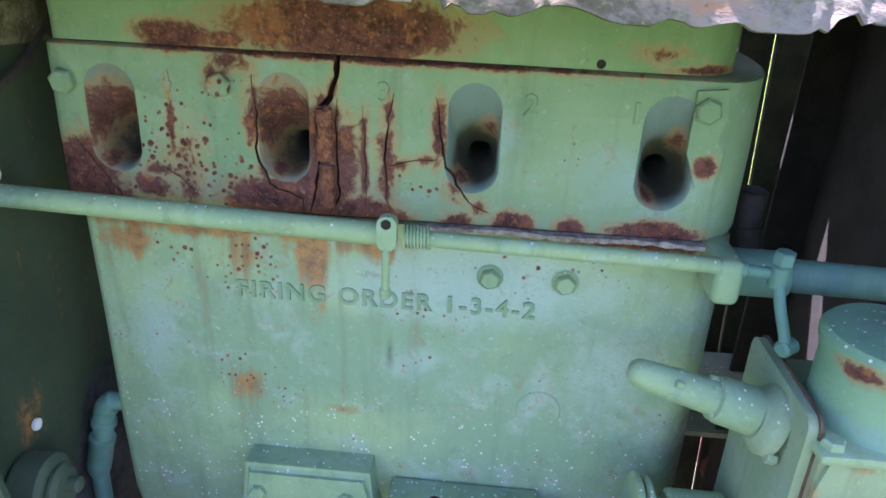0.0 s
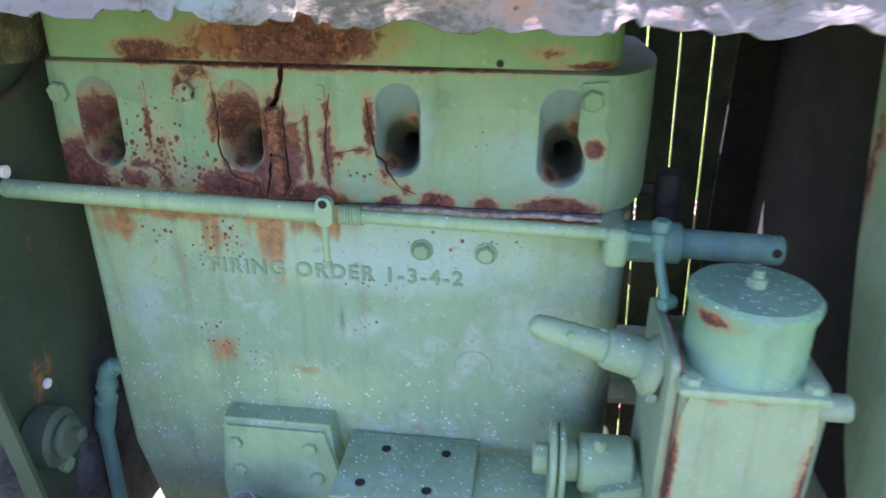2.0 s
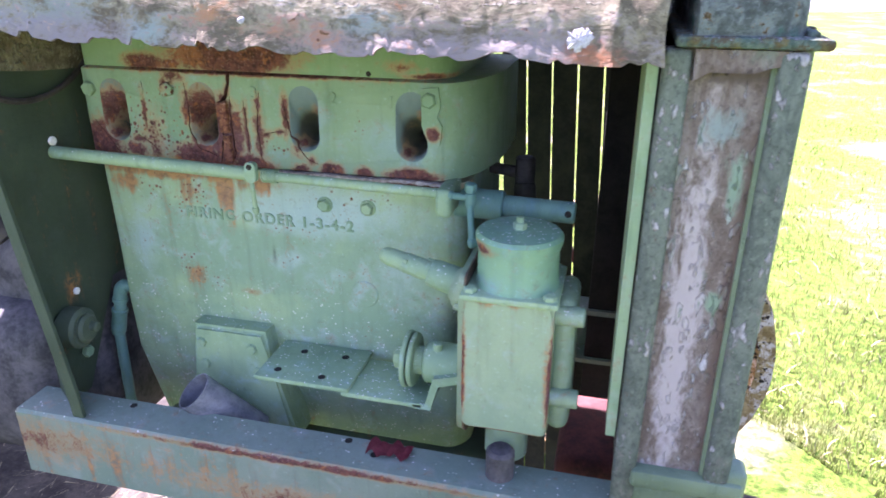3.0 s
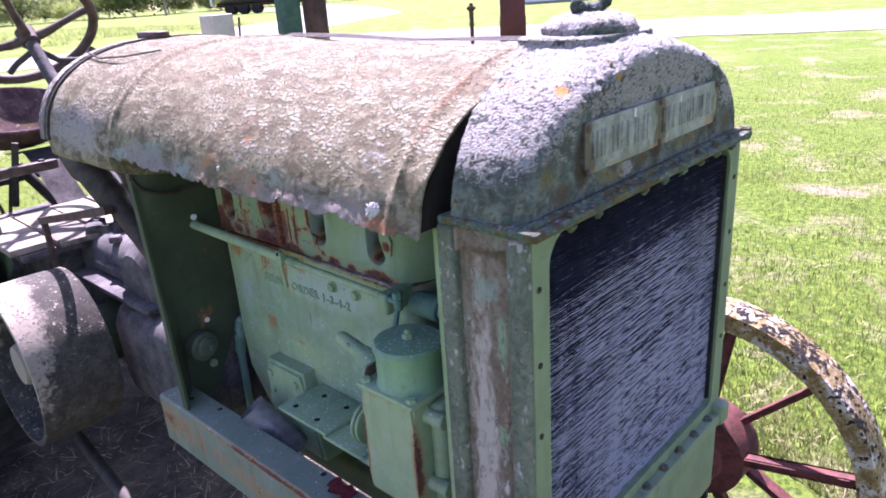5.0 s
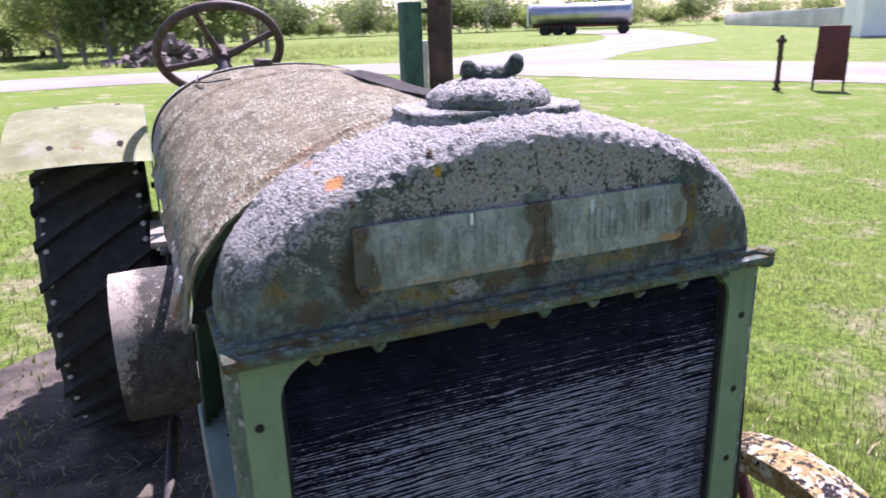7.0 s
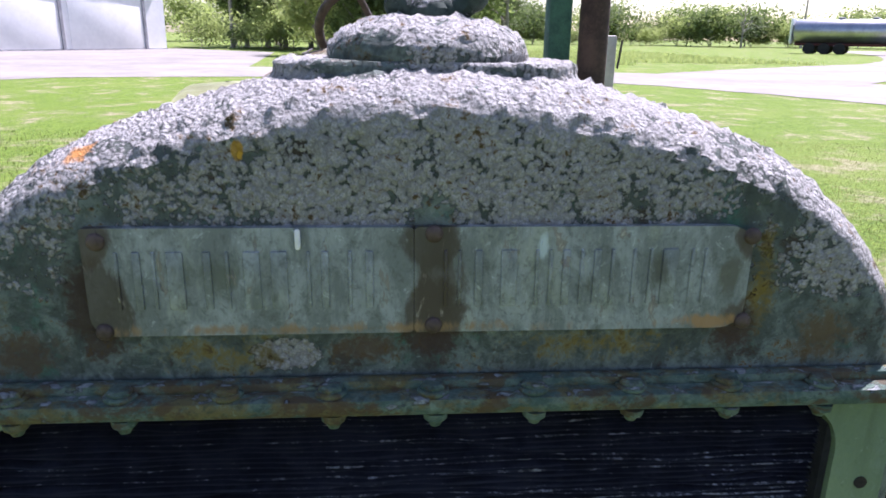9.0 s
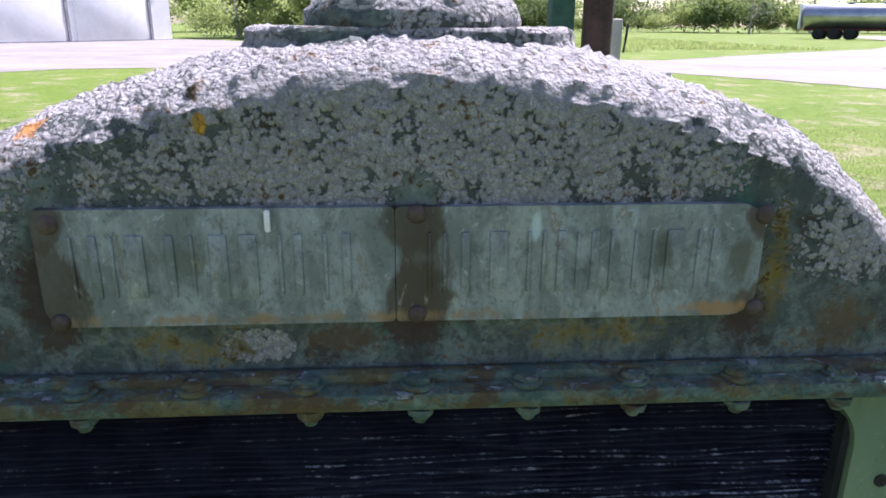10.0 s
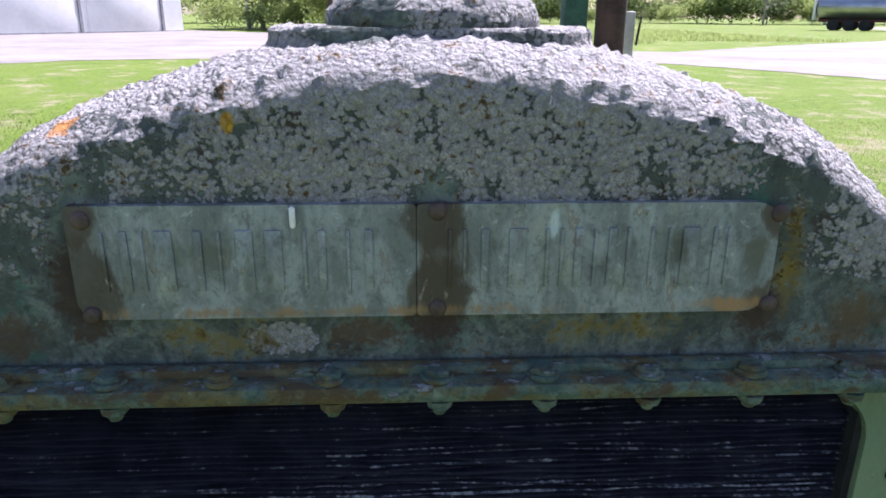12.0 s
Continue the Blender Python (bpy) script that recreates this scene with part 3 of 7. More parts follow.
stack_brown = plain("rusted_exhaust", (0.035, 0.022, 0.017), (0.10, 0.06, 0.042), 20, 0.9)
stack_green = plain("dark_green_stack", (0.015, 0.05, 0.03), (0.04, 0.11, 0.06), 30, 0.7)
shaft_mat = painted("blue_green_paint", (0.09, 0.2, 0.17), (0.14, 0.27, 0.22), (0.12, 0.24, 0.28), specks=0.4)
white_spot = plain("white_mark", (0.6, 0.6, 0.58), (0.8, 0.8, 0.78), 60, 0.9)
# slats near-black: the shade under the hood is in their colour
plank_mat = plain("shaded_slat", (0.008, 0.009, 0.005), (0.026, 0.028, 0.014), 20, 0.9)
glassy = plain("clear_plastic", (0.12, 0.125, 0.14), (0.22, 0.225, 0.25), 40, 0.25)
rust_seam = plain("rust_stained_seam", (0.06, 0.045, 0.035), (0.16, 0.10, 0.06), 60, 0.9)
cloth = plain("crimson_scrap", (0.16, 0.02, 0.03), (0.3, 0.06, 0.07), 60, 0.9)
soil = plain("straw_littered_soil", (0.026, 0.021, 0.017), (0.10, 0.083, 0.063), 9, 0.95, relief=0.02)
wall_mat = plain("pale_concrete_wall", (0.45, 0.43, 0.42), (0.62, 0.6, 0.59), 0.4, 0.95)
slab_mat = plain("old_concrete", (0.22, 0.2, 0.18), (0.42, 0.39, 0.35), 6, 0.95, relief=0.004)
road_mat = plain("pale_gravel_road", (0.15, 0.138, 0.125), (0.22, 0.205, 0.186), 0.35, 0.95, relief=0.01)
blade_mat = plain("grass_blade", (0.085, 0.128, 0.022), (0.27, 0.29, 0.10), 3.0, 0.6, thin=0.35)
straw_mat = plain("dry_straw", (0.22, 0.18, 0.1), (0.42, 0.36, 0.22), 8, 0.9)
leaf_mat = plain("spring_leaves", (0.125, 0.175, 0.055), (0.32, 0.385, 0.13), 0.5, 0.7, per_object=0.5, thin=0.5)
bark_mat = plain("bark", (0.17, 0.155, 0.13), (0.32, 0.29, 0.26), 6, 0.95)
white_wall = plain("white_sheet_wall", (0.72, 0.72, 0.73), (0.82, 0.82, 0.82), 0.6, 0.6)
grey_trim = plain("grey_trim", (0.2, 0.2, 0.22), (0.35, 0.35, 0.37), 2, 0.6)
steel = plain("polished_steel_tank", (0.3, 0.31, 0.34), (0.42, 0.43, 0.47), 0.8, 0.35, metallic=0.9)
black_rubber = plain("rubber", (0.012, 0.012, 0.012), (0.03, 0.03, 0.03), 4, 0.9)
sign_red = plain("oxblood_sign", (0.07, 0.012, 0.015), (0.11, 0.022, 0.024), 3, 0.6)
rubble_mat = plain("heap_of_stone_and_wood", (0.06, 0.05, 0.045), (0.2, 0.17, 0.15), 1.5, 0.95)


DRY = [((-1.25, 3.05), (0.55, 0.30)), ((-0.75, 3.75), (0.35, 0.2)), ((0.05, 0.72), (0.42, 0.24)), ((1.6, 4.0), (0.5, 0.3))]


def grass_ground():
    m, n, l, p = material("lawn")
    c = object_coords(n)
    a, b, d = noise_node(n, l, 0.35, 6, 0.65, c), noise_node(n, l, 1.3, 8, 0.75, c, 0.3), noise_node(n, l, 34, 8, 0.85, c)
    col = mix(n, l, ramp(n, l, d, 0.38, 0.62), (0.03, 0.065, 0.008), (0.165, 0.235, 0.04))
    col = mix(n, l, ramp(n, l, a, 0.46, 0.64, 0, 0.55), col, (0.145, 0.185, 0.045))
    straw = mix(n, l, ramp(n, l, d, 0.4, 0.6), (0.17, 0.145, 0.085), (0.33, 0.29, 0.205))
    col = mix(n, l, ramp(n, l, b, 0.50, 0.64, 0, 0.75), col, straw)
    worn = field(n, l, c, [((x, y, GROUND), (u, v, 0.5), 1.0) for (x, y), (u, v) in DRY], b, 1.6)
    col = mix(n, l, ramp(n, l, worn, 0.15, 0.8, 0, 0.8), col, mix(n, l, ramp(n, l, d, 0.42, 0.58), (0.16, 0.13, 0.085), (0.32, 0.275, 0.205)))
    l.new(col, p.inputs["Base Color"])
    p.inputs["Roughness"].default_value = 0.95
    p.inputs["Specular IOR Level"].default_value = 0.1
    bump(n, l, calc(n, l, "ADD", d, b), 0.7, 0.03, p)
    return m


governor_mat = painted("governor_paint", (0.19, 0.28, 0.18), (0.25, 0.34, 0.21), (0.27, 0.37, 0.34), specks=1.0, rust_amount=0.25, rusty=[
    ((-0.245, -0.243, 0.836), (0.07, 0.02, 0.005), 1.0), ((-0.291, -0.24, 0.75), (0.006, 0.02, 0.1), 0.9), ((-0.194, -0.243, 0.74), (0.006, 0.02, 0.1), 1.0), ((-0.245, -0.243, 0.668), (0.07, 0.02, 0.006), 0.9)],
    stain=[((-0.197, -0.243, 0.75), (0.008, 0.02, 0.09), 0.6), ((-0.26, -0.243, 0.832), (0.05, 0.02, 0.01), 0.5)])
# near-black that puts the engine bay's shade into colour
bay_shade = plain("bay_shade_black", (0.006, 0.0055, 0.005), (0.018, 0.0155, 0.013), 20, 0.95)
lawn_mat = grass_ground()

# ---- building helpers ----


def smoothed(me, angle=38):
    me.shade_smooth()
    me.set_sharp_from_angle(angle=radians(angle))
    return me


def to_mesh(name, bm):
    bmesh.ops.recalc_face_normals(bm, faces=bm.faces[:])
    me = bpy.data.meshes.new(name)
    bm.to_mesh(me)
    bm.free()
    return smoothed(me)


def part(name, bm, mat, parent, label=""):
    """One mesh object under a thing or a part; bm is a bmesh or a finished mesh."""
    me = bm if isinstance(bm, bpy.types.Mesh) else to_mesh(name, bm)
    if mat is not None and not me.materials:
        me.materials.append(mat)
    ob = new(name, me)
    ob.parent = parent
    return tagged(ob, label)


def thing(name, label, category, place=(0, 0, 0), group="", kind=""):
    ob = new(name)
    ob.empty_display_size = 0.1
    ob.location = place
    return tagged(ob, label, category, group, kind)


def lone(name, bm, mat, label, category, kind="", group=""):
    me = bm if isinstance(bm, bpy.types.Mesh) else to_mesh(name, bm)
    if not me.materials:
        me.materials.append(mat)
    return tagged(new(name, me), label, category, group, kind)


def again(name, me, parent, m):
    """Another object on the same mesh, placed by the matrix m."""
    ob = new(name, me)
    ob.parent = parent
    ob.matrix_basis = m
    return ob


def box(bm, lo, hi, bev=0.0, seg=2, m=None):
    verts = bmesh.ops.create_cube(bm, size=1)["verts"]
    size, mid = Vector(hi) - Vector(lo), (Vector(hi) + Vector(lo)) / 2
    for v in verts:
        v.co = Vector(v.co[i] * size[i] + mid[i] for i in range(3))
    if m is not None:
        for v in verts:
            v.co = m @ v.co
    if bev:
        edges = list({e for v in verts for e in v.link_edges})
        bmesh.ops.bevel(bm, geom=edges, offset=bev, segments=seg, affect="EDGES", profile=0.5)
    return bm


def axis_frame(p0, p1):
    p0, p1 = Vector(p0), Vector(p1)
    return Matrix.Translation(p0) @ (p1 - p0).to_track_quat("Z", "Y").to_matrix().to_4x4(), (p1 - p0).length


def lathe(bm, profile, p0, p1, seg=32):
    """Turns (radius, height) pairs round the axis from p0 towards p1."""
    m, _ = axis_frame(p0, p1)
    rings = []
    for r, h in profile:
        rings.append([bm.verts.new(m @ Vector((r * math.cos(a), r * math.sin(a), h)))
                      for a in (2 * math.pi * i / seg for i in range(seg))])
    for a, b in zip(rings, rings[1:]):
        for i in range(seg):
            bm.faces.new((a[i], a[(i + 1) % seg], b[(i + 1) % seg], b[i]))
    if profile[0][0] > 0:
        bm.faces.new(rings[0][::-1])
    bm.faces.new(rings[-1])
    return bm


def rod(bm, p0, p1, r, seg=20, bev=0.0):
    _, h = axis_frame(p0, p1)
    b = bev or r * 0.12
    return lathe(bm, [(r - b, 0), (r, b), (r, h - b), (r - b, h)], p0, p1, seg)


def pipe(bm, p0, p1, r, wall, seg=28):
    """An open tube with a wall."""
    _, h = axis_frame(p0, p1)
    m, _ = axis_frame(p0, p1)
    prof = [(r - wall, 0), (r, 0), (r, h), (r - wall, h)]
    rings = [[bm.verts.new(m @ Vector((q * math.cos(a), q * math.sin(a), z))) for a in (2 * math.pi * i / seg for i in range(seg))] for q, z in prof]
    for k in range(4):
        a, b = rings[k], rings[(k + 1) % 4]
        for i in range(seg):
            bm.faces.new((a[i], a[(i + 1) % seg], b[(i + 1) % seg], b[i]))
    return bm


def sweep(bm, pts, r, seg=12, closed=False):
    """A round bar along a line of points; r is a number or one radius a point."""
    pts = [Vector(p) for p in pts]
    n = len(pts)
    rad = r if isinstance(r, (list, tuple)) else [r] * n
    up, rings = None, []
    for i, p in enumerate(pts):
        a, b = (pts[i - 1], pts[(i + 1) % n]) if closed else (pts[max(i - 1, 0)], pts[min(i + 1, n - 1)])
        d = (b - a).normalized()
        if up is None:
            up = d.orthogonal()
        up = (up - d * up.dot(d)).normalized()
        side = d.cross(up)
        rings.append([bm.verts.new(p + rad[i] * (math.cos(t) * up + math.sin(t) * side)) for t in (2 * math.pi * k / seg for k in range(seg))])
    for i in range(n if closed else n - 1):
        a, b = rings[i], rings[(i + 1) % n]
        for k in range(seg):
            bm.faces.new((a[k], a[(k + 1) % seg], b[(k + 1) % seg], b[k]))
    if not closed:
        bm.faces.new(rings[0][::-1])
        bm.faces.new(rings[-1])
    return bm


def curve_points(pts, n=24):
    """A smooth line through the points."""
    pts = [Vector(p) for p in pts]
    out = []
    for i in range(len(pts) - 1):
        p0, p1, p2, p3 = pts[max(i - 1, 0)], pts[i], pts[i + 1], pts[min(i + 2, len(pts) - 1)]
        for k in range(n):
            t = k / n
            out.append(0.5 * (2 * p1 + (p2 - p0) * t + (2 * p0 - 5 * p1 + 4 * p2 - p3) * t * t + (3 * p1 - p0 - 3 * p2 + p3) * t ** 3))
    out.append(pts[-1])
    return out


def prism(bm, outline, axis, a, b):
    """A flat outline of (u, v) pairs pulled along an axis from a to b: axis 0 gives (a, u, v), 1 (u, a, v), 2 (u, v, a)."""
    def at(u, v, w):
        return [(w, u, v), (u, w, v), (u, v, w)][axis]
    lo = [bm.verts.new(at(u, v, a)) for u, v in outline]
    hi = [bm.verts.new(at(u, v, b)) for u, v in outline]
    n = len(outline)
    bm.faces.new(lo)
    bm.faces.new(hi[::-1])
    for i in range(n):
        bm.faces.new((lo[i], lo[(i + 1) % n], hi[(i + 1) % n], hi[i]))
    return bm


def rounded(u0, u1, v0, v1, r, n=6):
    """The outline of a rectangle with round corners; r is one radius or four (from u1 v1 on, counter-clockwise)."""
    rs = r if isinstance(r, (list, tuple)) else [r] * 4
    out = []
    for (cu, cv), q, start in zip(((u1, v1), (u0, v1), (u0, v0), (u1, v0)), rs, (0, 90, 180, 270)):
        cu, cv = cu + (-q if cu == u1 else q), cv + (-q if cv == v1 else q)
        out += [(cu + q * math.cos(radians(start + 90 * k / n)), cv + q * math.sin(radians(start + 90 * k / n))) for k in range(n + 1)]
    return out


def hexbolt(head=0.011, height=0.008, washer=0.0):
    """A hexagon bolt head that sits on z = 0 and points up."""
    bm = bmesh.new()
    if washer:
        rod(bm, (0, 0, -0.001), (0, 0, 0.002), washer, 16)
    lathe(bm, [(head, 0), (head, height * 0.75), (head * 0.8, height)], (0, 0, 0), (0, 0, 1), 6)
    return bm


def facing(place, way, spin=0.0):
    """The pose of a piece that is built on z = 0, set at place with its z along way."""
    return Matrix.Translation(place) @ Vector(way).to_track_quat("Z", "Y").to_matrix().to_4x4() @ Matrix.Rotation(spin, 4, "Z")


def carve(bm, cutters, mat, cut_mats):
    """The mesh of bm with the cutters taken out of it; the cut faces wear the cutter's material."""
    body = new("carving", to_mesh("carving", bm))
    body.data.materials.append(mat)
    tools = []
    for c, cm in zip(cutters, cut_mats):
        t = new("tool", to_mesh("tool", c))
        t.data.materials.append(cm)
        mod = body.modifiers.new("cut", "BOOLEAN")
        mod.object, mod.operation, mod.solver, mod.material_mode = t, "DIFFERENCE", "EXACT", "TRANSFER"
        tools.append(t)
    me = bpy.data.meshes.new_from_object(body.evaluated_get(bpy.context.evaluated_depsgraph_get()))
    for t in (*tools, body):
        bpy.data.objects.remove(t)
    return smoothed(me)


def crusted(bm, amount, scale, seed=0.0, where=None):
    """Pushes the points of a dense mesh outwards by a rough crust."""
    bm.normal_update()
    off = Vector((seed, seed * 0.7, 3.1))
    for v in bm.verts:
        k = noise.fractal(v.co * scale + off, 0.8, 2.1, 5)
        k = max(0.0, k + 0.15)
        if where:
            k *= where(v.co, v.normal)
        v.co += v.normal * amount * k
    return bm


def sheet(bm, grid):
    """Faces over a grid of points."""
    rows = [[bm.verts.new(p) for p in row] for row in grid]
    for a, b in zip(rows, rows[1:]):
        for i in range(len(a) - 1):
            bm.faces.new((a[i], a[i + 1], b[i + 1], b[i]))
    return rows


# ---- the tractor ----
tractor = thing("tractor", "old rusty green farm tractor with open engine side on grass", "tractor")

# radiator: top tank
TW, TH, TZ = 0.2595, 0.1555, 1.105
# half of the tank's arch: a low gable above, full and upright at the sides
ARCH = [(0.0, 0.1555), (0.03, 0.154), (0.06, 0.150), (0.09, 0.144), (0.12, 0.1355), (0.15, 0.1258), (0.18, 0.1145), (0.205, 0.0990), (0.226, 0.081), (0.2425, 0.061), (0.2525, 0.041), (0.258, 0.020), (0.2595, 0.0)]


def arch_line(n):
    """Points (y, height) at even steps along the tank's arch."""
    half = curve_points([(d, h, 0) for d, h in ARCH], 12)
    line = [Vector((-p.x, p.y, 0)) for p in reversed(half)] + half[1:]
    run = [0.0]
    for a, b in zip(line, line[1:]):
        run.append(run[-1] + (b - a).length)
    out, k = [], 0
    for i in range(n + 1):
        q = run[-1] * i / n
        while k < len(run) - 2 and run[k + 1] < q:
            k += 1
        p = line[k].lerp(line[k + 1], (q - run[k]) / (run[k + 1] - run[k]))
        out.append((p.x, p.y))
    return out


ARCH_LINE = arch_line(190)


def tank_ring(x, inset):
    a, h = (TW - inset) / TW, (TH - inset) / TH
    return [Vector((x, 0.003 + y * a, TZ + z * h)) for y, z in ARCH_LINE]


def top_tank():
    bm = bmesh.new()
    grid = [tank_ring(-0.006, i) for i in (0.135, 0.125, 0.115, 0.105, 0.095, 0.085, 0.075, 0.065, 0.057, 0.05, 0.043, 0.036, 0.03, 0.026)]
    for k in range(1, 19):
        q = radians(90 * k / 18)
        grid.append(tank_ring(-0.006 - 0.064 * (1 - math.cos(q)), 0.024 * (1 - math.sin(q))))
    for x in np.linspace(-0.073, -0.108, 16):
        grid.append(tank_ring(float(x), 0.0))
    grid.append(tank_ring(-0.112, 0.006))
    grid.append(tank_ring(-0.112, 0.13))
    rows = sheet(bm, grid)
    bmesh.ops.contextual_create(bm, geom=rows[0])
    bmesh.ops.contextual_create(bm, geom=rows[-1])
    for v in bm.verts:
        low = min(1.0, max(0.0, (1.245 - v.co.z) / 0.10))
        v.co.x += 0.016 * low * low * (3 - 2 * low) * max(0.0, (-0.035 - v.co.x) / 0.077)
    bmesh.ops.recalc_face_normals(bm, faces=bm.faces[:])
    return crusted(bm, 0.0036, 150, where=lambda p, q: 0.25 + 0.75 * min(1, max(0, (p.z - 1.19) * 30 + 0.3)))


tank = part("radiator_tank", top_tank(), tank_crust, tractor, "cast radiator top tank thick with grey lichen")
bm = bmesh.new()
pad = rounded(-0.158, -0.040, -0.079, 0.085, 0.042, 12)
rows = [[((u + 0.099) * k - 0.099, (v - 0.005) * k + 0.005, z) for u, v in pad + pad[:1]] for k, z in ((1.24, 1.236), (1.12, 1.243), (1.05, 1.249), (1.01, 1.2535), (1.0, 1.2555), (0.998, 1.2595), (0.975, 1.2612), (0.92, 1.2616), (0.8, 1.2612), (0.5, 1.2612), (0.2, 1.2612), (0.05, 1.2612))]
sheet(bm, rows)
bmesh.ops.remove_doubles(bm, verts=bm.verts[:], dist=0.0002)
bmesh.ops.subdivide_edges(bm, edges=bm.edges[:], cuts=2, use_grid_fill=True)
bmesh.ops.recalc_face_normals(bm, faces=bm.faces[:])
part("filler_base", crusted(bm, 0.0014, 150, 4.0), tank_crust, tank)
CAP = Vector((-0.096, 0.004, 1.2605))
bm = bmesh.new()
lathe(bm, [(0.0545, 0), (0.0555, 0.004), (0.055, 0.008), (0.051, 0.013), (0.044, 0.0175), (0.035, 0.0205), (0.024, 0.0225), (0.012, 0.0235), (0.004, 0.0235)], CAP, CAP + Vector((0, 0, 1)), 64)
bmesh.ops.subdivide_edges(bm, edges=[e for e in bm.edges if e.calc_length() > 0.006], cuts=2, use_grid_fill=True)
bmesh.ops.recalc_face_normals(bm, faces=bm.faces[:])
part("filler_cap", crusted(bm, 0.003, 150, 9.0), tank_crust, tank, "domed filler cap crusted with lichen")
bm = bmesh.new()
W = CAP + Vector((0, 0.004, 0.017))
rod(bm, W, W + Vector((0, 0, 0.014)), 0.012, 20, 0.003)
for s, lift in ((-1, 0.014), (1, 0.018)):
    end = W + Vector((0.006 * s, 0.021 * s, lift))
    sweep(bm, curve_points([W + Vector((0, 0, 0.008)), W + Vector((0.003 * s, 0.012 * s, 0.010)), end], 6), [0.0085] * 6 + [0.007] * 6 + [0.006], 12)
    bmesh.ops.create_uvsphere(bm, u_segments=16, v_segments=10, radius=0.009, matrix=Matrix.Translation(end) @ Matrix.Diagonal((0.9, 0.8, 1, 1)))
part("wing_handle", crusted(bm, 0.0015, 160, 2.0), lichened("lichened_handle", (0.025, 0.04, 0.033), (0.055, 0.07, 0.06), (0.3, 0.31, 0.32), 90, 0.3), tank, "two-eared cap handle")

# maker's plates, their raised marks left as plain shapes
for y0, y1 in ((-0.157, -0.0065), (-0.0062, 0.158)):
    bm = bmesh.new()
    out = rounded(y0, y1, 1.1365, 1.1892, [0.012 if y1 > 0.1 else 0.002, 0.002, 0.002 if y1 > 0.1 else 0.01, 0.012 if y1 > 0.1 else 0.002], 5)
    prism(bm, out, 0, -0.008, -0.0015)
    plate = part("name_plate", bm, brass, tractor, "weathered grey-green plate with worn raised marks")
    r = random.Random(int(y1 * 1000))
    u = y0 + 0.014
    while u < y1 - 0.014:
        w = r.choice((0.0016, 0.0016, 0.0035, 0.0075))
        part("raised_mark", box(bmesh.new(), (-0.003, u, 1.150), (-0.0004, u + w, 1.178), 0.0005, 2), brass, plate)
        u += w + r.choice((0.005, 0.0065, 0.009))
screw = to_mesh("plate_screw", lathe(bmesh.new(), [(0.0043, 0), (0.004, 0.0012), (0.003, 0.002), (0.001, 0.0024)], (0, 0, 0), (0, 0, 1), 14))
screw.materials.append(steer_mat)
for y, z in ((-0.150, 1.183), (-0.151, 1.139), (0.003, 1.186), (0.003, 1.140), (0.157, 1.184), (0.158, 1.140)):
    again("plate_screw", screw, tank, facing((-0.0017, y, z), (1, 0, 0)))
bm = bmesh.new()
box(bm, (-0.0015, -0.0612, 1.179), (0.001, -0.0585, 1.189), 0.0012)
part("white_fleck", bm, white_spot, tank)

# flange under the tank, with its bolts
bm = bmesh.new()
box(bm, (-0.11, -0.262, 1.098), (0.013, 0.262, 1.108), 0.004)
box(bm, (-0.006, -0.25, 1.106), (0.003, 0.25, 1.113), 0.003)
for y in (0.262,):
    rod(bm, (0.002, y - 0.004, 1.094), (0.002, y - 0.004, 1.113), 0.0095, 16, 0.003)
flange = part("tank_flange", bm, mossy, tractor, "mossy bolted flange below the radiator tank")
bolt = to_mesh("flange_bolt", hexbolt(0.0065, 0.0045, 0.008))
bolt.materials.append(mossy)
nut = to_mesh("flange_nut", lathe(bmesh.new(), [(0.0062, 0), (0.006, 0.0035), (0.0035, 0.0055), (0.0028, 0.0075)], (0, 0, 0), (0, 0, 1), 10))
nut.materials.append(mossy)
for k in range(9):
    y = -0.195 + k * 0.0495
    again("flange_bolt", bolt, flange, facing((0.004, y, 1.108), (0, 0, 1), k))
    if k != 2:
        again("flange_nut", nut, flange, facing((0.006, y + 0.001, 1.098), (0.1 * math.sin(k * 7), 0, -1), k))

# radiator frame
Z0, Z1, CL, CR = 0.60, 1.098, -0.2225, 0.220
bm = bmesh.new()
inner = rounded(CL, CR, 0.678, 1.094, [0.03, 0.035, 0.02, 0.02], 8)
outer = []
for u, v in inner:
    ou = -0.2505 if u < (CL + CR) / 2 else 0.2505
    near_top, near_bottom = v > 1.058, v < 0.70
    outer.append((ou if not (near_top and abs(u) < 0.17) and not (near_bottom and abs(u) < 0.185) else u, Z1 if v > 1.09 else (Z0 if v < 0.68 else v)))
front = [[bm.verts.new((x, u, v)) for u, v in loop] for x, loop in ((0.0, outer), (0.0, inner), (-0.03, inner), (-0.03, outer))]
n = len(inner)
for a, b in ((0, 1), (1, 2), (2, 3), (3, 0)):
    for i in range(n):
        bm.faces.new((front[a][i], front[a][(i + 1) % n], front[b][(i + 1) % n], front[b][i]))
radiator = part("radiator_frame", bm, rad_green, tractor, "green cast frame round the radiator core")
hole = to_mesh("frame_hole", lathe(bmesh.new(), [(0.0036, -0.002), (0.0036, 0.0008), (0.002, 0.0008)], (0, 0, 0), (0, 0, 1), 12))
hole.materials.append(dark_hole)
for y in (-0.240, 0.238):
    for z in (1.044, 0.961, 0.877, 0.79):
        again("bolt_hole", hole, radiator, facing((0.0, y, z), (1, 0, 0)))
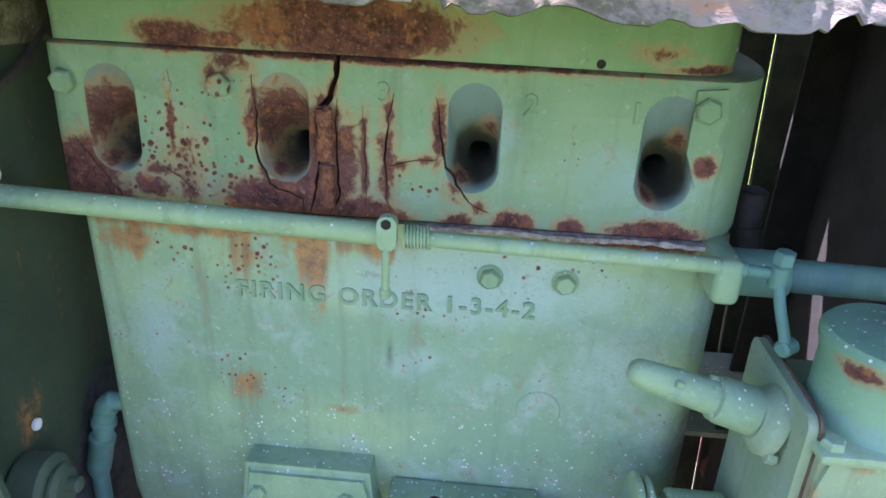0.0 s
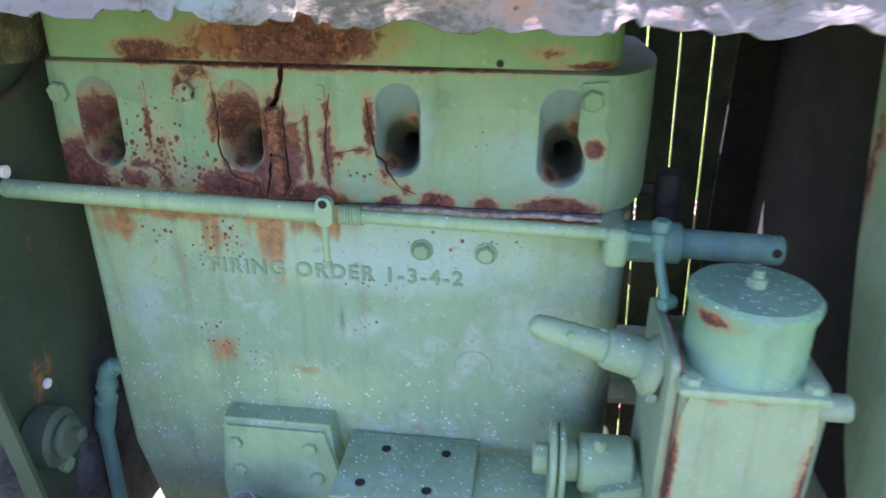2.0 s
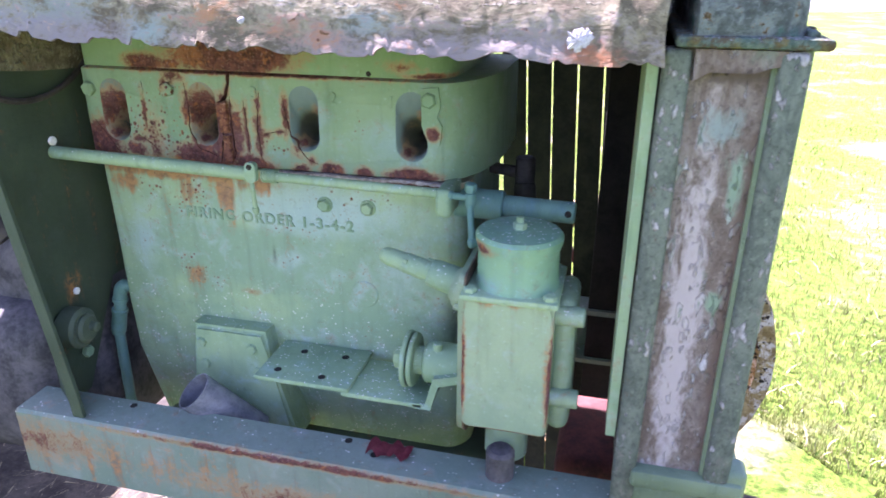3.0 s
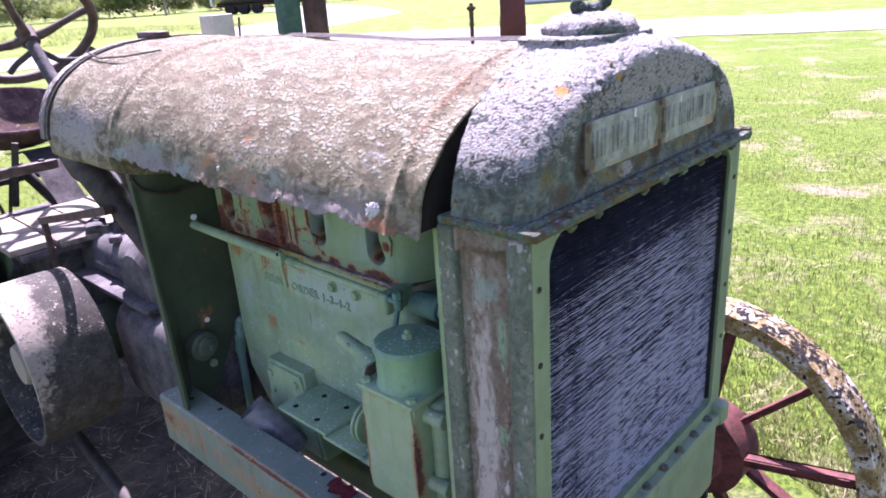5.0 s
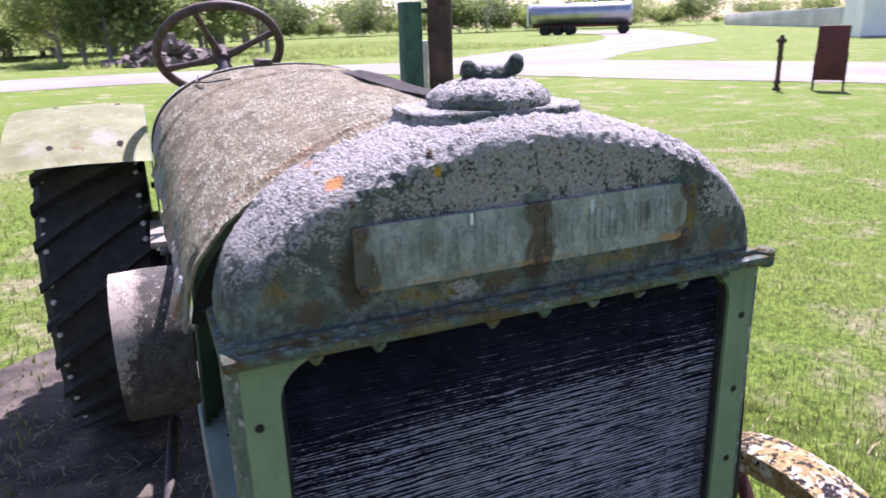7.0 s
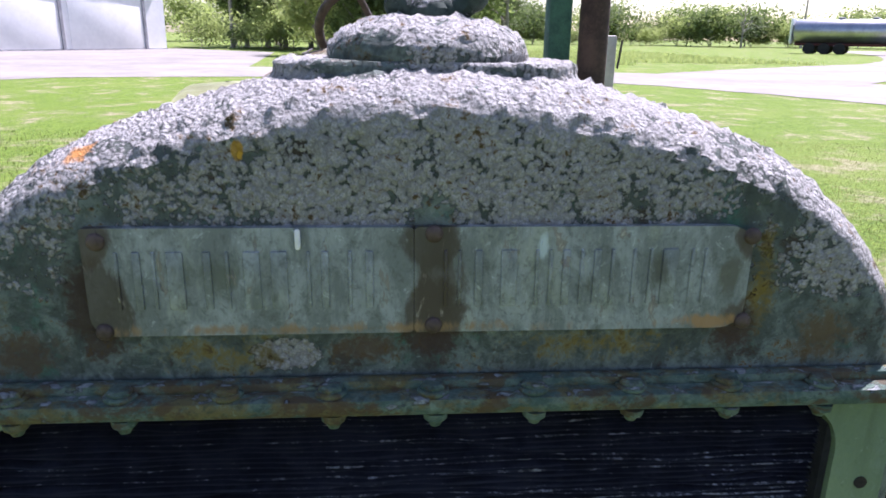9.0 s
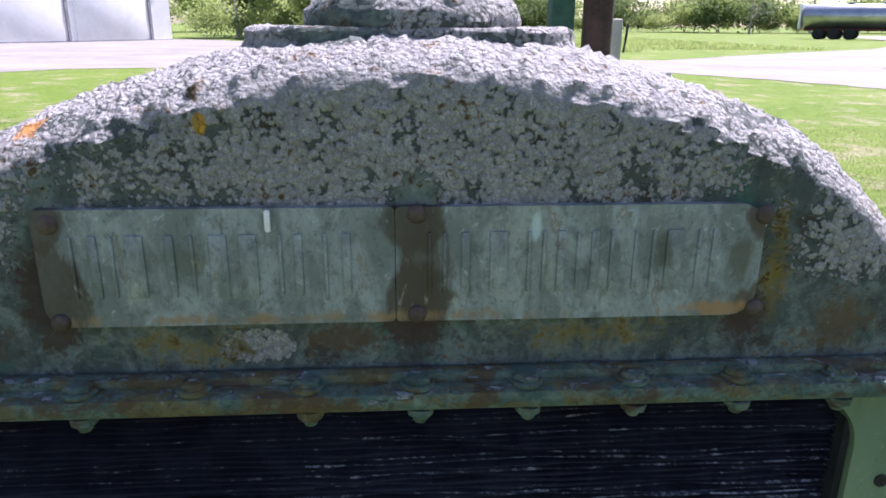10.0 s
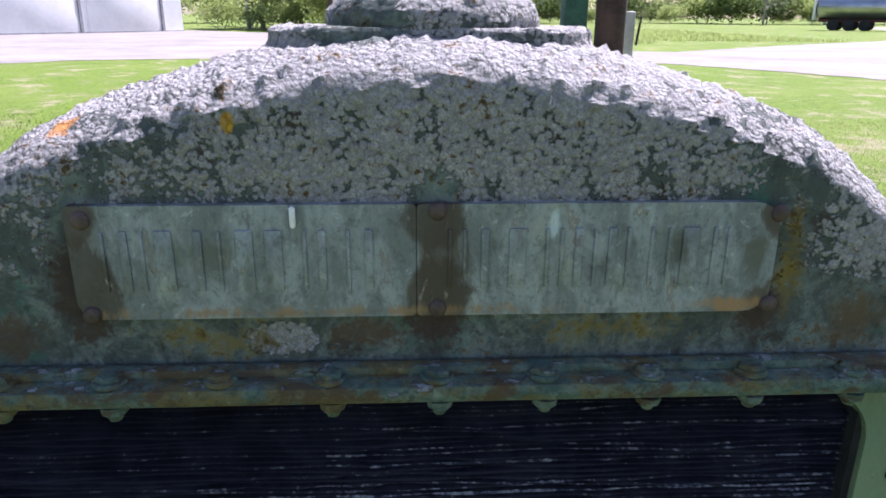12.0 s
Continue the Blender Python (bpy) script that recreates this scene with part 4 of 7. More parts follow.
for s in (-1, 1):
    for lo, hi, d in ((-0.026, -0.001, 0.259), (-0.118, -0.094, 0.257)):
        part("channel_rim", box(bmesh.new(), (lo, min(s * d, s * 0.235), 0.50), (hi, max(s * d, s * 0.235), 1.097), 0.006, 3), rim_crust, radiator)
    bm = bmesh.new()
    box(bm, (-0.115, min(s * 0.246, s * 0.235), 0.50), (-0.01, max(s * 0.246, s * 0.235), 1.097))
    prism(bm, [(-0.092, 1.097), (-0.02, 1.097), (-0.02, 1.085), (-0.032, 1.083), (-0.045, 1.078), (-0.08, 1.078), (-0.092, 1.07)], 1, s * 0.24, s * 0.2565)
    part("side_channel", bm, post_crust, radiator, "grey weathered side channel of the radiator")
bm = bmesh.new()
box(bm, (-0.11, -0.25, 0.50), (0.004, 0.25, 0.635), 0.012, 3)
box(bm, (-0.1, -0.262, 0.638), (0.014, 0.258, 0.660), 0.005)
for y in (-0.24, 0.24):
    box(bm, (-0.02, y - 0.016, 0.636), (0.018, y + 0.016, 0.672), 0.007, 3)
lower = part("lower_tank", bm, rad_green, tractor, "green bottom tank of the radiator")
for k in range(9):
    again("flange_bolt", bolt, lower, facing((0.004, -0.2 + k * 0.05, 0.660), (0, 0, 1), k))

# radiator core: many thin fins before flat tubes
# near-black backing, the shade deep in the core put into colour
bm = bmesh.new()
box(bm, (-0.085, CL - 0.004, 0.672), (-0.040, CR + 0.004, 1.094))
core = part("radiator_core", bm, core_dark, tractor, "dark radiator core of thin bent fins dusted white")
# dark strips added to shade the core's two sides
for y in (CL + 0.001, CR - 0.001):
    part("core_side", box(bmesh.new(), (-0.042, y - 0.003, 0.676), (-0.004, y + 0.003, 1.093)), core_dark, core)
tube = to_mesh("core_tube", box(bmesh.new(), (-0.042, -0.0016, 0.674), (-0.0200, 0.0016, 1.092), 0.0008, 1))
tube.materials.append(tube_mat)
for k in range(36):
    again("core_tube", tube, core, Matrix.Translation((0, CL + 0.008 + k * 0.0122, 0)))
rng = random.Random(5)


def fin_mesh(seed):
    r = random.Random(seed)
    bm = bmesh.new()
    n = 34
    grid = []
    bends = [(r.uniform(CL, CR), r.uniform(0.006, 0.03), r.uniform(-0.0013, 0.0013)) for _ in range(12)]
    for x, t in ((-0.038, 0.0), (-0.016, 0.5), (-0.009, 1.0)):
        row = []
        for i in range(n + 1):
            y = CL + (CR - CL) * i / n
            dz = sum(h * math.exp(-((y - c) / w) ** 2) for c, w, h in bends) + r.uniform(-0.0002, 0.0002)
            row.append((x + (r.uniform(-0.0012, 0.0008) if t else 0), y, dz * t * t - 0.001 * t))
        grid.append(row)
    sheet(bm, grid)
    bmesh.ops.solidify(bm, geom=bm.faces[:], thickness=0.0011)
    me = to_mesh("fin", bm)
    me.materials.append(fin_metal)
    return me


fins = [fin_mesh(k) for k in range(9)]
for k in range(136):
    again("fin", fins[rng.randrange(9)], core, Matrix.Translation((0, 0, 0.680 + k * 0.00307)))

# hood
HOOD0, HOOD1 = -0.114, -0.86


def hood_point(x, t, lift=0.0):
    """A point of the hood's arch; t runs from -1 (near edge) to 1 (far edge)."""
    k = min(1, max(0, (-0.45 - x) / 0.65))
    h, p = 0.178 + 0.018 * k + lift, 2.0 + 0.5 * k
    a = 0.279 + lift + 0.005 * k
    q = t * radians(85.4)
    c, s = abs(math.cos(q)) ** (2 / p), abs(math.sin(q)) ** (2 / p) * (1 if t > 0 else -1)
    return Vector((x, a * s, 1.069 + h * c))


def bead(x):
    return 0.005 * math.exp(-((x + 0.158) / 0.007) ** 2) + 0.005 * math.exp(-((x + 0.835) / 0.007) ** 2) + 0.002 * math.sin(x * 23)


def hood_sheet():
    bm = bmesh.new()
    nx, nt = 210, 110
    grid = []
    for i in range(nx + 1):
        x = HOOD0 + (HOOD1 - HOOD0) * i / nx
        row = []
        for j in range(nt + 1):
            t = -1 + 2 * j / nt
            p = hood_point(x, t, bead(x) + 0.010 * math.exp(-((x - HOOD0) / 0.03) ** 2) * min(1, max(0, (abs(t) - 0.3) / 0.35)) * min(1, max(0.1, (1.0 - abs(t)) / 0.22)) + 0.006 * math.exp(-((x - HOOD0) / 0.08) ** 2) * max(0, 1 - (t / 0.45) ** 2))
            edge = max(0, (abs(t) - 0.93) / 0.07)
            if t < 0:
                bite = 0.012 * max(0, noise.noise(Vector((x * 24, 0.3, 0)))) + 0.008 * max(0, noise.noise(Vector((x * 95, 5.3, 0)))) + (0.006 if noise.noise(Vector((x * 40, 9, 0))) > 0.35 else 0)
                p.z += bite * edge
                p.y -= 0.004 * edge * (1 + noise.noise(Vector((x * 9, 2, 0))))
            p.x += (0.006 * noise.noise(Vector((t * 4, 8, 0))) * (1 if i == 0 else 0)) - 0.003 * abs(t) ** 3 * max(0.0, 1 - i / 40)
            row.append(p)
        grid.append(row)
    rows = sheet(bm, grid)
    bmesh.ops.recalc_face_normals(bm, faces=bm.faces[:])
    crusted(bm, 0.0016, 210, 1.5)
    under = sheet(bm, [[v.co - Vector((0, v.co.y, max(0.02, v.co.z - 1.02))).normalized() * 0.003 for v in row] for row in rows])
    rims = [(rows[0], under[0]), (rows[-1], under[-1]), ([r[0] for r in rows], [r[0] for r in under]), ([r[-1] for r in rows], [r[-1] for r in under])]
    for a, b in rims:
        for k in range(len(a) - 1):
            bm.faces.new((a[k], a[k + 1], b[k + 1], b[k]))
    return bm


hood = part("hood", hood_sheet(), hood_crust, tractor, "arched sheet-metal hood, rusty brown with lichen and a ragged edge")
bm = bmesh.new()
strip = [[hood_point(x, t, 0.004 + 0.008 * max(0, min(1, (t - 0.14) * 22)) * (0.85 + 0.15 * math.sin(x * 17)) * min(1, (-0.13 - x) * 9 + 0.5)) for t in (0.10, 0.14, 0.16, 0.185)] for x in np.linspace(-0.135, -0.80, 60)]
sheet(bm, strip)
bmesh.ops.solidify(bm, geom=bm.faces[:], thickness=0.003)
part("lifted_seam", bm, wood_black, hood, "curled dark seam along the hood's ridge")
def lichen_patch(seed):
    """A flat crinkled rosette of lichen with a lobed outline."""
    r = random.Random(seed)
    bm = bmesh.new()
    rings = []
    for q in (0.05, 0.35, 0.65, 0.85, 1.0):
        rings.append([bm.verts.new((q * rad * math.cos(t), q * rad * math.sin(t), 0.0022 * (1 - q ** 3) + r.uniform(0, 0.0012)))
                      for t, rad in ((2 * math.pi * k / 28, 0.010 * (1 + 0.6 * noise.noise(Vector((4 * math.cos(2 * math.pi * k / 28), 4 * math.sin(2 * math.pi * k / 28), seed))))) for k in range(28))])
    for a, b in zip(rings, rings[1:]):
        for k in range(28):
            bm.faces.new((a[k], a[(k + 1) % 28], b[(k + 1) % 28], b[k]))
    bm.faces.new(rings[0])
    me = to_mesh("lichen_patch", bm)
    me.materials.append(lichen_white)
    return me


lichen_white = plain("pale_lichen", (0.26, 0.25, 0.25), (0.5, 0.49, 0.48), 300, 0.95, relief=0.002)
for k, (x, t, s) in enumerate(((-0.189, -0.93, 0.9), (-0.183, -0.915, 0.6), (-0.50, -0.9, 0.35))):
    p = hood_point(x, t, 0.004)
    again("lichen_patch", lichen_patch(k), hood, facing(p, (0, -1, 0.35), k) @ Matrix.Diagonal((s, s * 1.1, s, 1)))

# rear cowl over the fuel tank
bm = bmesh.new()
grid = []
xs = [-0.862, -0.87] + [float(v) for v in np.linspace(-0.90, -1.12, 22)] + [-1.135, -1.142]
for x in xs:
    ring = [hood_point(x, -1 + 2 * j / 90, -0.004 + (0.002 * math.sin(x * 40)) - (0.012 if x < -1.14 else 0)) for j in range(91)]
    a = ring[-1].y
    ring += [Vector((x, a * math.cos(q), 1.072 - 0.045 * math.sin(q))) for q in (math.pi * k / 30 for k in range(1, 30))]
    grid.append(ring + [ring[0].copy()])
rows = sheet(bm, grid)
bmesh.ops.remove_doubles(bm, verts=bm.verts[:], dist=0.0002)
bmesh.ops.holes_fill(bm, edges=[e for e in bm.edges if len(e.link_faces) == 1], sides=0)
bmesh.ops.recalc_face_normals(bm, faces=bm.faces[:])
cowl = part("fuel_tank_cowl", crusted(bm, 0.0012, 110, 7), hood_crust, tractor, "rear tank cowl, rusty brown above and grey below")
for x, w in ((-1.147, 0.011), (-1.118, 0.003)):
    bm = bmesh.new()
    grid = [[hood_point(xx, -1.0 + 2.0 * j / 80, lf) for j in range(81)] for xx, lf in ((x - w, -0.008), (x - w, -0.001), (x + w, -0.001), (x + w, -0.008))]
    sheet(bm, grid)
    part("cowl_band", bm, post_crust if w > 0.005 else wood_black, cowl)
bm = bmesh.new()
box(bm, (-1.17, -0.045, 1.262), (-1.07, -0.018, 1.276), 0.005)
part("cowl_clip", bm, steer_mat, cowl, "short dark bar on the cowl's top")
bm = bmesh.new()
sweep(bm, [hood_point(-1.12, -0.36, 0.004), hood_point(-1.05, -0.40, 0.003), hood_point(-0.97, -0.36, 0.003), hood_point(-0.9, -0.27, 0.003)], 0.0018, 6)
part("loose_wire", bm, wood_black, cowl)

# firewall plate behind the engine, its near edge bent forwards low down
def firewall_x(y, z):
    low, side = min(1, max(0, (1.06 - z) / 0.44)), min(1, max(0, (-y - 0.215) / 0.047))
    return -0.871 + (0.090 * low - 0.024) * side, y + 0.026 * (1 - low) * side


bm = bmesh.new()
grid = []
for y, bottom in ((-0.262, 0.60), (-0.25, 0.592), (-0.235, 0.582), (-0.215, 0.57), (-0.19, 0.572), (-0.165, 0.575), (-0.12, 0.652), (-0.08, 0.72), (0.0, 0.72), (0.10, 0.72), (0.20, 0.72), (0.25, 1.05)):
    grid.append([(*firewall_x(y, z), z) for z in (bottom + (1.062 - bottom) * k / 14 for k in range(15))])
sheet(bm, grid)
sheet(bm, [[(x - 0.005, y, z) for x, y, z in row] for row in grid])
edge = [firewall_x(-0.262, z) + (z,) for z in (0.60 + 0.466 * k / 14 for k in range(15))]
sheet(bm, [[(x + u, y + v, z) for x, y, z in edge] for u, v in ((-0.007, 0.001), (-0.007, -0.004), (0.009, -0.004), (0.009, 0.001), (-0.007, 0.001))])
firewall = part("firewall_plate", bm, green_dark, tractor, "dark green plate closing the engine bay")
bm = bmesh.new()
rod(bm, (-0.872, -0.186, 0.688), (-0.842, -0.184, 0.688), 0.029, 28, 0.004)
rod(bm, (-0.845, -0.184, 0.688), (-0.834, -0.183, 0.688), 0.021, 24, 0.004)
rod(bm, (-0.838, -0.180, 0.690), (-0.824, -0.179, 0.690), 0.007, 12, 0.002)
part("shaft_boss", bm, boss_green, firewall, "round bolted boss")
bm = bmesh.new()
rod(bm, (-0.868, -0.165, 0.637), (-0.860, -0.165, 0.637), 0.009, 6)
part("bolt_head", bm, green, firewall)
bm = bmesh.new()
rod(bm, (-0.869, -0.159, 0.731), (-0.8655, -0.159, 0.731), 0.0052, 16)
part("pale_plug", bm, white_spot, firewall)
# white disc painted for daylight that comes through the rod's hole
bm = bmesh.new()
rod(bm, (-0.869, -0.145, 0.943), (-0.865, -0.145, 0.943), 0.006, 14)
part("rod_hole", bm, white_spot, firewall)
bm = bmesh.new()
sweep(bm, curve_points([(-0.858, -0.25, 1.045), (-0.862, -0.228, 1.018), (-0.861, -0.19, 1.003), (-0.861, -0.14, 1.003), (-0.862, -0.09, 1.02), (-0.864, -0.05, 1.05)], 8), 0.004, 8)
part("hood_cable", bm, wood_black, firewall)

# cylinder head with its ports and cracks
PORT_X = (-0.789, -0.660, -0.5215, -0.3845)
# oily grime browns the lower port; shade is painted into the deep hole
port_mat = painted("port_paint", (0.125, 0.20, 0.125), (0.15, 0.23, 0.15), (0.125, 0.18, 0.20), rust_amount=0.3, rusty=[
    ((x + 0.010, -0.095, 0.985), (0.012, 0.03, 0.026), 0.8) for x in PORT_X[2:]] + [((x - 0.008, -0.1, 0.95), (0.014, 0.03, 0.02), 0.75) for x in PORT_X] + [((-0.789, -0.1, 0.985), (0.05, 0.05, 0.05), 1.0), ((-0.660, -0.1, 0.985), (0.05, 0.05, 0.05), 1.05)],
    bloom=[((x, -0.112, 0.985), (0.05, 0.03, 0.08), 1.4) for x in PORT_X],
    grime_shade=[((x + 0.004, -0.03, 0.957), (0.05, 0.085, 0.06), 3.2) for x in PORT_X] + [((x + 0.003, -0.075, 0.96), (0.05, 0.038, 0.045), 1.6) for x in PORT_X])
PORTS = ((-0.789, 0.0, 1.0), (-0.660, 0.001, 1.0), (-0.5215, 0.002, 1.0), (-0.3845, 0.0, 1.03))
# a port's sections: depth, half width, top, bottom, sideways drift
PORT_RINGS = ((-0.1260, 0.0300, 1.045, 0.9250, 0), (-0.1130, 0.0206, 1.0265, 0.9400, 0), (-0.1118, 0.0194, 1.0240, 0.9415, 0), (-0.1107, 0.0185, 1.0205, 0.9427, 0), (-0.1090, 0.0178, 1.0155, 0.9437, 0), (-0.1062, 0.0172, 1.0090, 0.9447, 0.0004),
              (-0.1020, 0.0166, 1.0015, 0.9455, 0.0010), (-0.0950, 0.0158, 0.9930, 0.9462, 0.0018), (-0.0860, 0.0149, 0.9855, 0.9467, 0.0025), (-0.0760, 0.0137, 0.9790, 0.9472, 0.0032), (-0.0690, 0.0122, 0.9745, 0.9480, 0.0036),
              (-0.0660, 0.0106, 0.9710, 0.9490, 0.0038), (-0.0620, 0.0094, 0.9690, 0.9500, 0.0040), (0.0, 0.0088, 0.9680, 0.9505, 0.0040))


def port_cutter(px, dz, k):
    """An upright slot with a rounded lip that narrows into a round hole."""
    bm = bmesh.new()
    rings = []
    for y, w, top, low, drift in PORT_RINGS:
        mid = (top + low) / 2
        up, down = max(top - w, mid), min(low + w, mid)
        ring = []
        for i in range(44):
            t = 2 * math.pi * i / 44
            c, q = math.cos(t), math.sin(t)
            z = up + (top - up) * q if q >= 0 else down + (down - low) * q
            ring.append(bm.verts.new((px + drift + k * w * c, y, mid + dz + (z - mid) * k)))
        rings.append(ring)
    for a, b in zip(rings, rings[1:]):
        for i in range(44):
            bm.faces.new((a[i], a[(i + 1) % 44], b[(i + 1) % 44], b[i]))
    bm.faces.new(rings[0])
    bm.faces.new(rings[-1][::-1])
    return bm


def crack_cutter(line, width, deep, seed):
    """A jagged slit along a line of (x, z) places on the engine's side."""
    r = random.Random(seed)
    pts = []
    for (x0, z0), (x1, z1) in zip(line, line[1:]):
        m = max(2, int(math.hypot(x1 - x0, z1 - z0) / 0.005))
        pts += [(x0 + (x1 - x0) * k / m + r.uniform(-0.001, 0.001), z0 + (z1 - z0) * k / m + r.uniform(-0.001, 0.001)) for k in range(m)]
    pts.append(line[-1])
    bm = bmesh.new()
    rings = []
    for i, (x, z) in enumerate(pts):
        a, b = pts[max(i - 1, 0)], pts[min(i + 1, len(pts) - 1)]
        d = Vector((b[0] - a[0], b[1] - a[1])).normalized()
        w = width * (0.25 + 0.75 * math.sin(math.pi * (i + 0.5) / len(pts))) * r.uniform(0.7, 1.3)
        nx, nz = -d.y * w / 2, d.x * w / 2
        rings.append([bm.verts.new(q) for q in ((x - nx, -0.13, z - nz), (x + nx, -0.13, z + nz), (x + nx * 0.6, -0.108 + deep, z + nz * 0.6), (x - nx * 0.6, -0.108 + deep, z - nz * 0.6))])
    for a, b in zip(rings, rings[1:]):
        for k in range(4):
            bm.faces.new((a[k], a[(k + 1) % 4], b[(k + 1) % 4], b[k]))
    bm.faces.new(rings[0][::-1])
    bm.faces.new(rings[-1])
    return bm


HX0, HX1 = -0.836, -0.296
head_out = rounded(HX0, HX1, -0.112, 0.16, [0.03, 0.02, 0.008, 0.055], 10)[:-11] + [(HX1 - 0.06 + 0.06 * math.sin(q), 0.038 - 0.15 * math.cos(q)) for q in (radians(90 * k / 20) for k in range(21))]
bm = bmesh.new()
rows = []
for z, d in ((0.9165, 0.004), (0.9190, 0.0), (0.975, 0.0), (1.034, 0.001), (1.036, 0.004)):
    rows.append([bm.verts.new((x * 1.0 + d * (1 if x < -0.6 else -1), y + d, z)) for x, y in head_out])
for a, b in zip(rows, rows[1:]):
    for i in range(len(a)):
        bm.faces.new((a[i], a[(i + 1) % len(a)], b[(i + 1) % len(a)], b[i]))
bm.faces.new(rows[0][::-1])
bm.faces.new(rows[-1])
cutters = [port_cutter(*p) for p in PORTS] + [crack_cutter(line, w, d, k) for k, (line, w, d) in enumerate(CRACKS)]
head = part("cylinder_head", carve(bm, cutters, green_head_shaded, [port_mat] * 4 + [rust_metal] * len(CRACKS)), None, tractor, "cracked green cylinder head with four oval ports and heavy rust")
bm = bmesh.new()
for z0, z1, dx in ((0.962, 1.0, 0.0), (0.925, 0.958, 0.001)):
    box(bm, (-0.634 + dx, -0.118, z0), (-0.624 + dx, -0.106, z1), 0.002, 2)
bmesh.ops.subdivide_edges(bm, edges=bm.edges[:], cuts=3, use_grid_fill=True)
bmesh.ops.recalc_face_normals(bm, faces=bm.faces[:])
part("broken_piece", crusted(bm, 0.003, 160, 3), broken_iron, head, "loose split iron between two ports")
bm = bmesh.new()
sheet(bm, [[(x, y, 0.9150 + 0.0008 * math.sin(x * 60) + d * (1 + 0.8 * noise.noise(Vector((x * 140, y * 90, 2)))) + 0.0012 * noise.noise(Vector((x * 260, 0, 0)))) for x in np.linspace(-0.560, -0.335, 90)] for y, d in ((-0.100, 0.0015), (-0.1165, 0.0015), (-0.1175, -0.0015), (-0.100, -0.002))])
part("torn_gasket", bm, plain("gasket", (0.2, 0.15, 0.12), (0.5, 0.44, 0.4), 110, 0.95), head)
boltm = to_mesh("head_bolt", hexbolt(0.0095, 0.007))
boltm.materials.append(green_head_shaded)
for x, z in ((-0.363, 1.015), (-0.822, 1.008), (-0.706, 1.012)):
    again("head_bolt", boltm, head, facing((x, -0.112, z), (0, -1, 0), x * 50))
bm = bmesh.new()
prism(bm, [(-0.372, 1.028), (-0.352, 1.03), (-0.349, 1.01), (-0.353, 0.995), (-0.347, 0.985), (-0.350, 0.962), (-0.362, 0.96), (-0.372, 0.985)], 1, -0.1145, -0.11)
part("bolt_boss", bm, green_head_shaded, head)


def lettering(name, words, size, place, mat, parent, depth=0.0009):
    cu = bpy.data.curves.new(name, "FONT")
    cu.body, cu.size, cu.extrude, cu.bevel_depth, cu.space_character = words, size, depth, 0.0005, 1.2
    ob = new(name, cu)
    me = bpy.data.meshes.new_from_object(ob.evaluated_get(bpy.context.evaluated_depsgraph_get()))
    bpy.data.objects.remove(ob)
    me.transform(Matrix.Translation(place) @ Matrix.Rotation(radians(90), 4, "X"))
    me.materials.clear()
    me.materials.append(mat)
    out = new(name, me)
    out.parent = parent
    return out


for word, x, z in (("1", -0.415, 1.003), ("2", -0.488, 1.004), ("3", -0.592, 1.006), ("4", -0.752, 1.005)):
    lettering("cast_number", word, 0.021, (x, -0.1122, z), green_head_shaded, head, 0.0001)

# cover above the head
bm = bmesh.new()
prism(bm, rounded(-0.832, -0.338, -0.107, 0.15, [0.02, 0.02, 0.008, 0.045], 8), 2, 1.037, 1.10)
cover = part("valve_cover", bm, green_cover, tractor, "green cover above the head with flaking rust")
bm = bmesh.new()
rod(bm, (-0.438, -0.106, 1.041), (-0.438, -0.1078, 1.041), 0.0032, 14)
part("screw_hole", bm, dark_hole, cover)

# engine block
block_out = rounded(-0.826, -0.318, -0.110, 0.16, [0.03, 0.02, 0.008, 0.035], 8)
bm = bmesh.new()
rows = []
for z, dy, dx in ((0.45, 0.05, 0.0), (0.56, 0.02, 0.0), (0.62, 0.004, 0.0), (0.70, 0.0, 0.0), (0.80, 0.0, 0.0), (0.9140, 0.0, -0.002)):
    rows.append([bm.verts.new((x + (dx if x < -0.6 else 0), y + (dy if y < 0 else 0), z)) for x, y in block_out])
for a, b in zip(rows, rows[1:]):
    for i in range(len(a)):
        bm.faces.new((a[i], a[(i + 1) % len(a)], b[(i + 1) % len(a)], b[i]))
bm.faces.new(rows[0][::-1])
bm.faces.new(rows[-1])
rod(bm, (-0.77, -0.086, 0.716), (-0.8285, -0.086, 0.716), 0.021, 28, 0.008)
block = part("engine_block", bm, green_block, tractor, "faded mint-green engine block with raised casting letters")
lettering("casting_letters", "FIRING ORDER 1-3-4-2", 0.0205, (-0.706, -0.1102, 0.8415), painted("letter_paint", (0.15, 0.255, 0.165), (0.20, 0.30, 0.18), (0.20, 0.30, 0.25), rust_amount=0.2), block)
sideb = to_mesh("block_bolt", hexbolt(0.0085, 0.008, 0.0105))
sideb.materials.append(green)
for x in (-0.502, -0.444):
    again("block_bolt", sideb, block, facing((x, -0.110, 0.8755), (0, -1, 0), 0.3))
bm = bmesh.new()
rod(bm, (-0.453, -0.108, 0.754), (-0.453, -0.1112, 0.754), 0.019, 28, 0.001)
part("core_plug", bm, green_block, block)

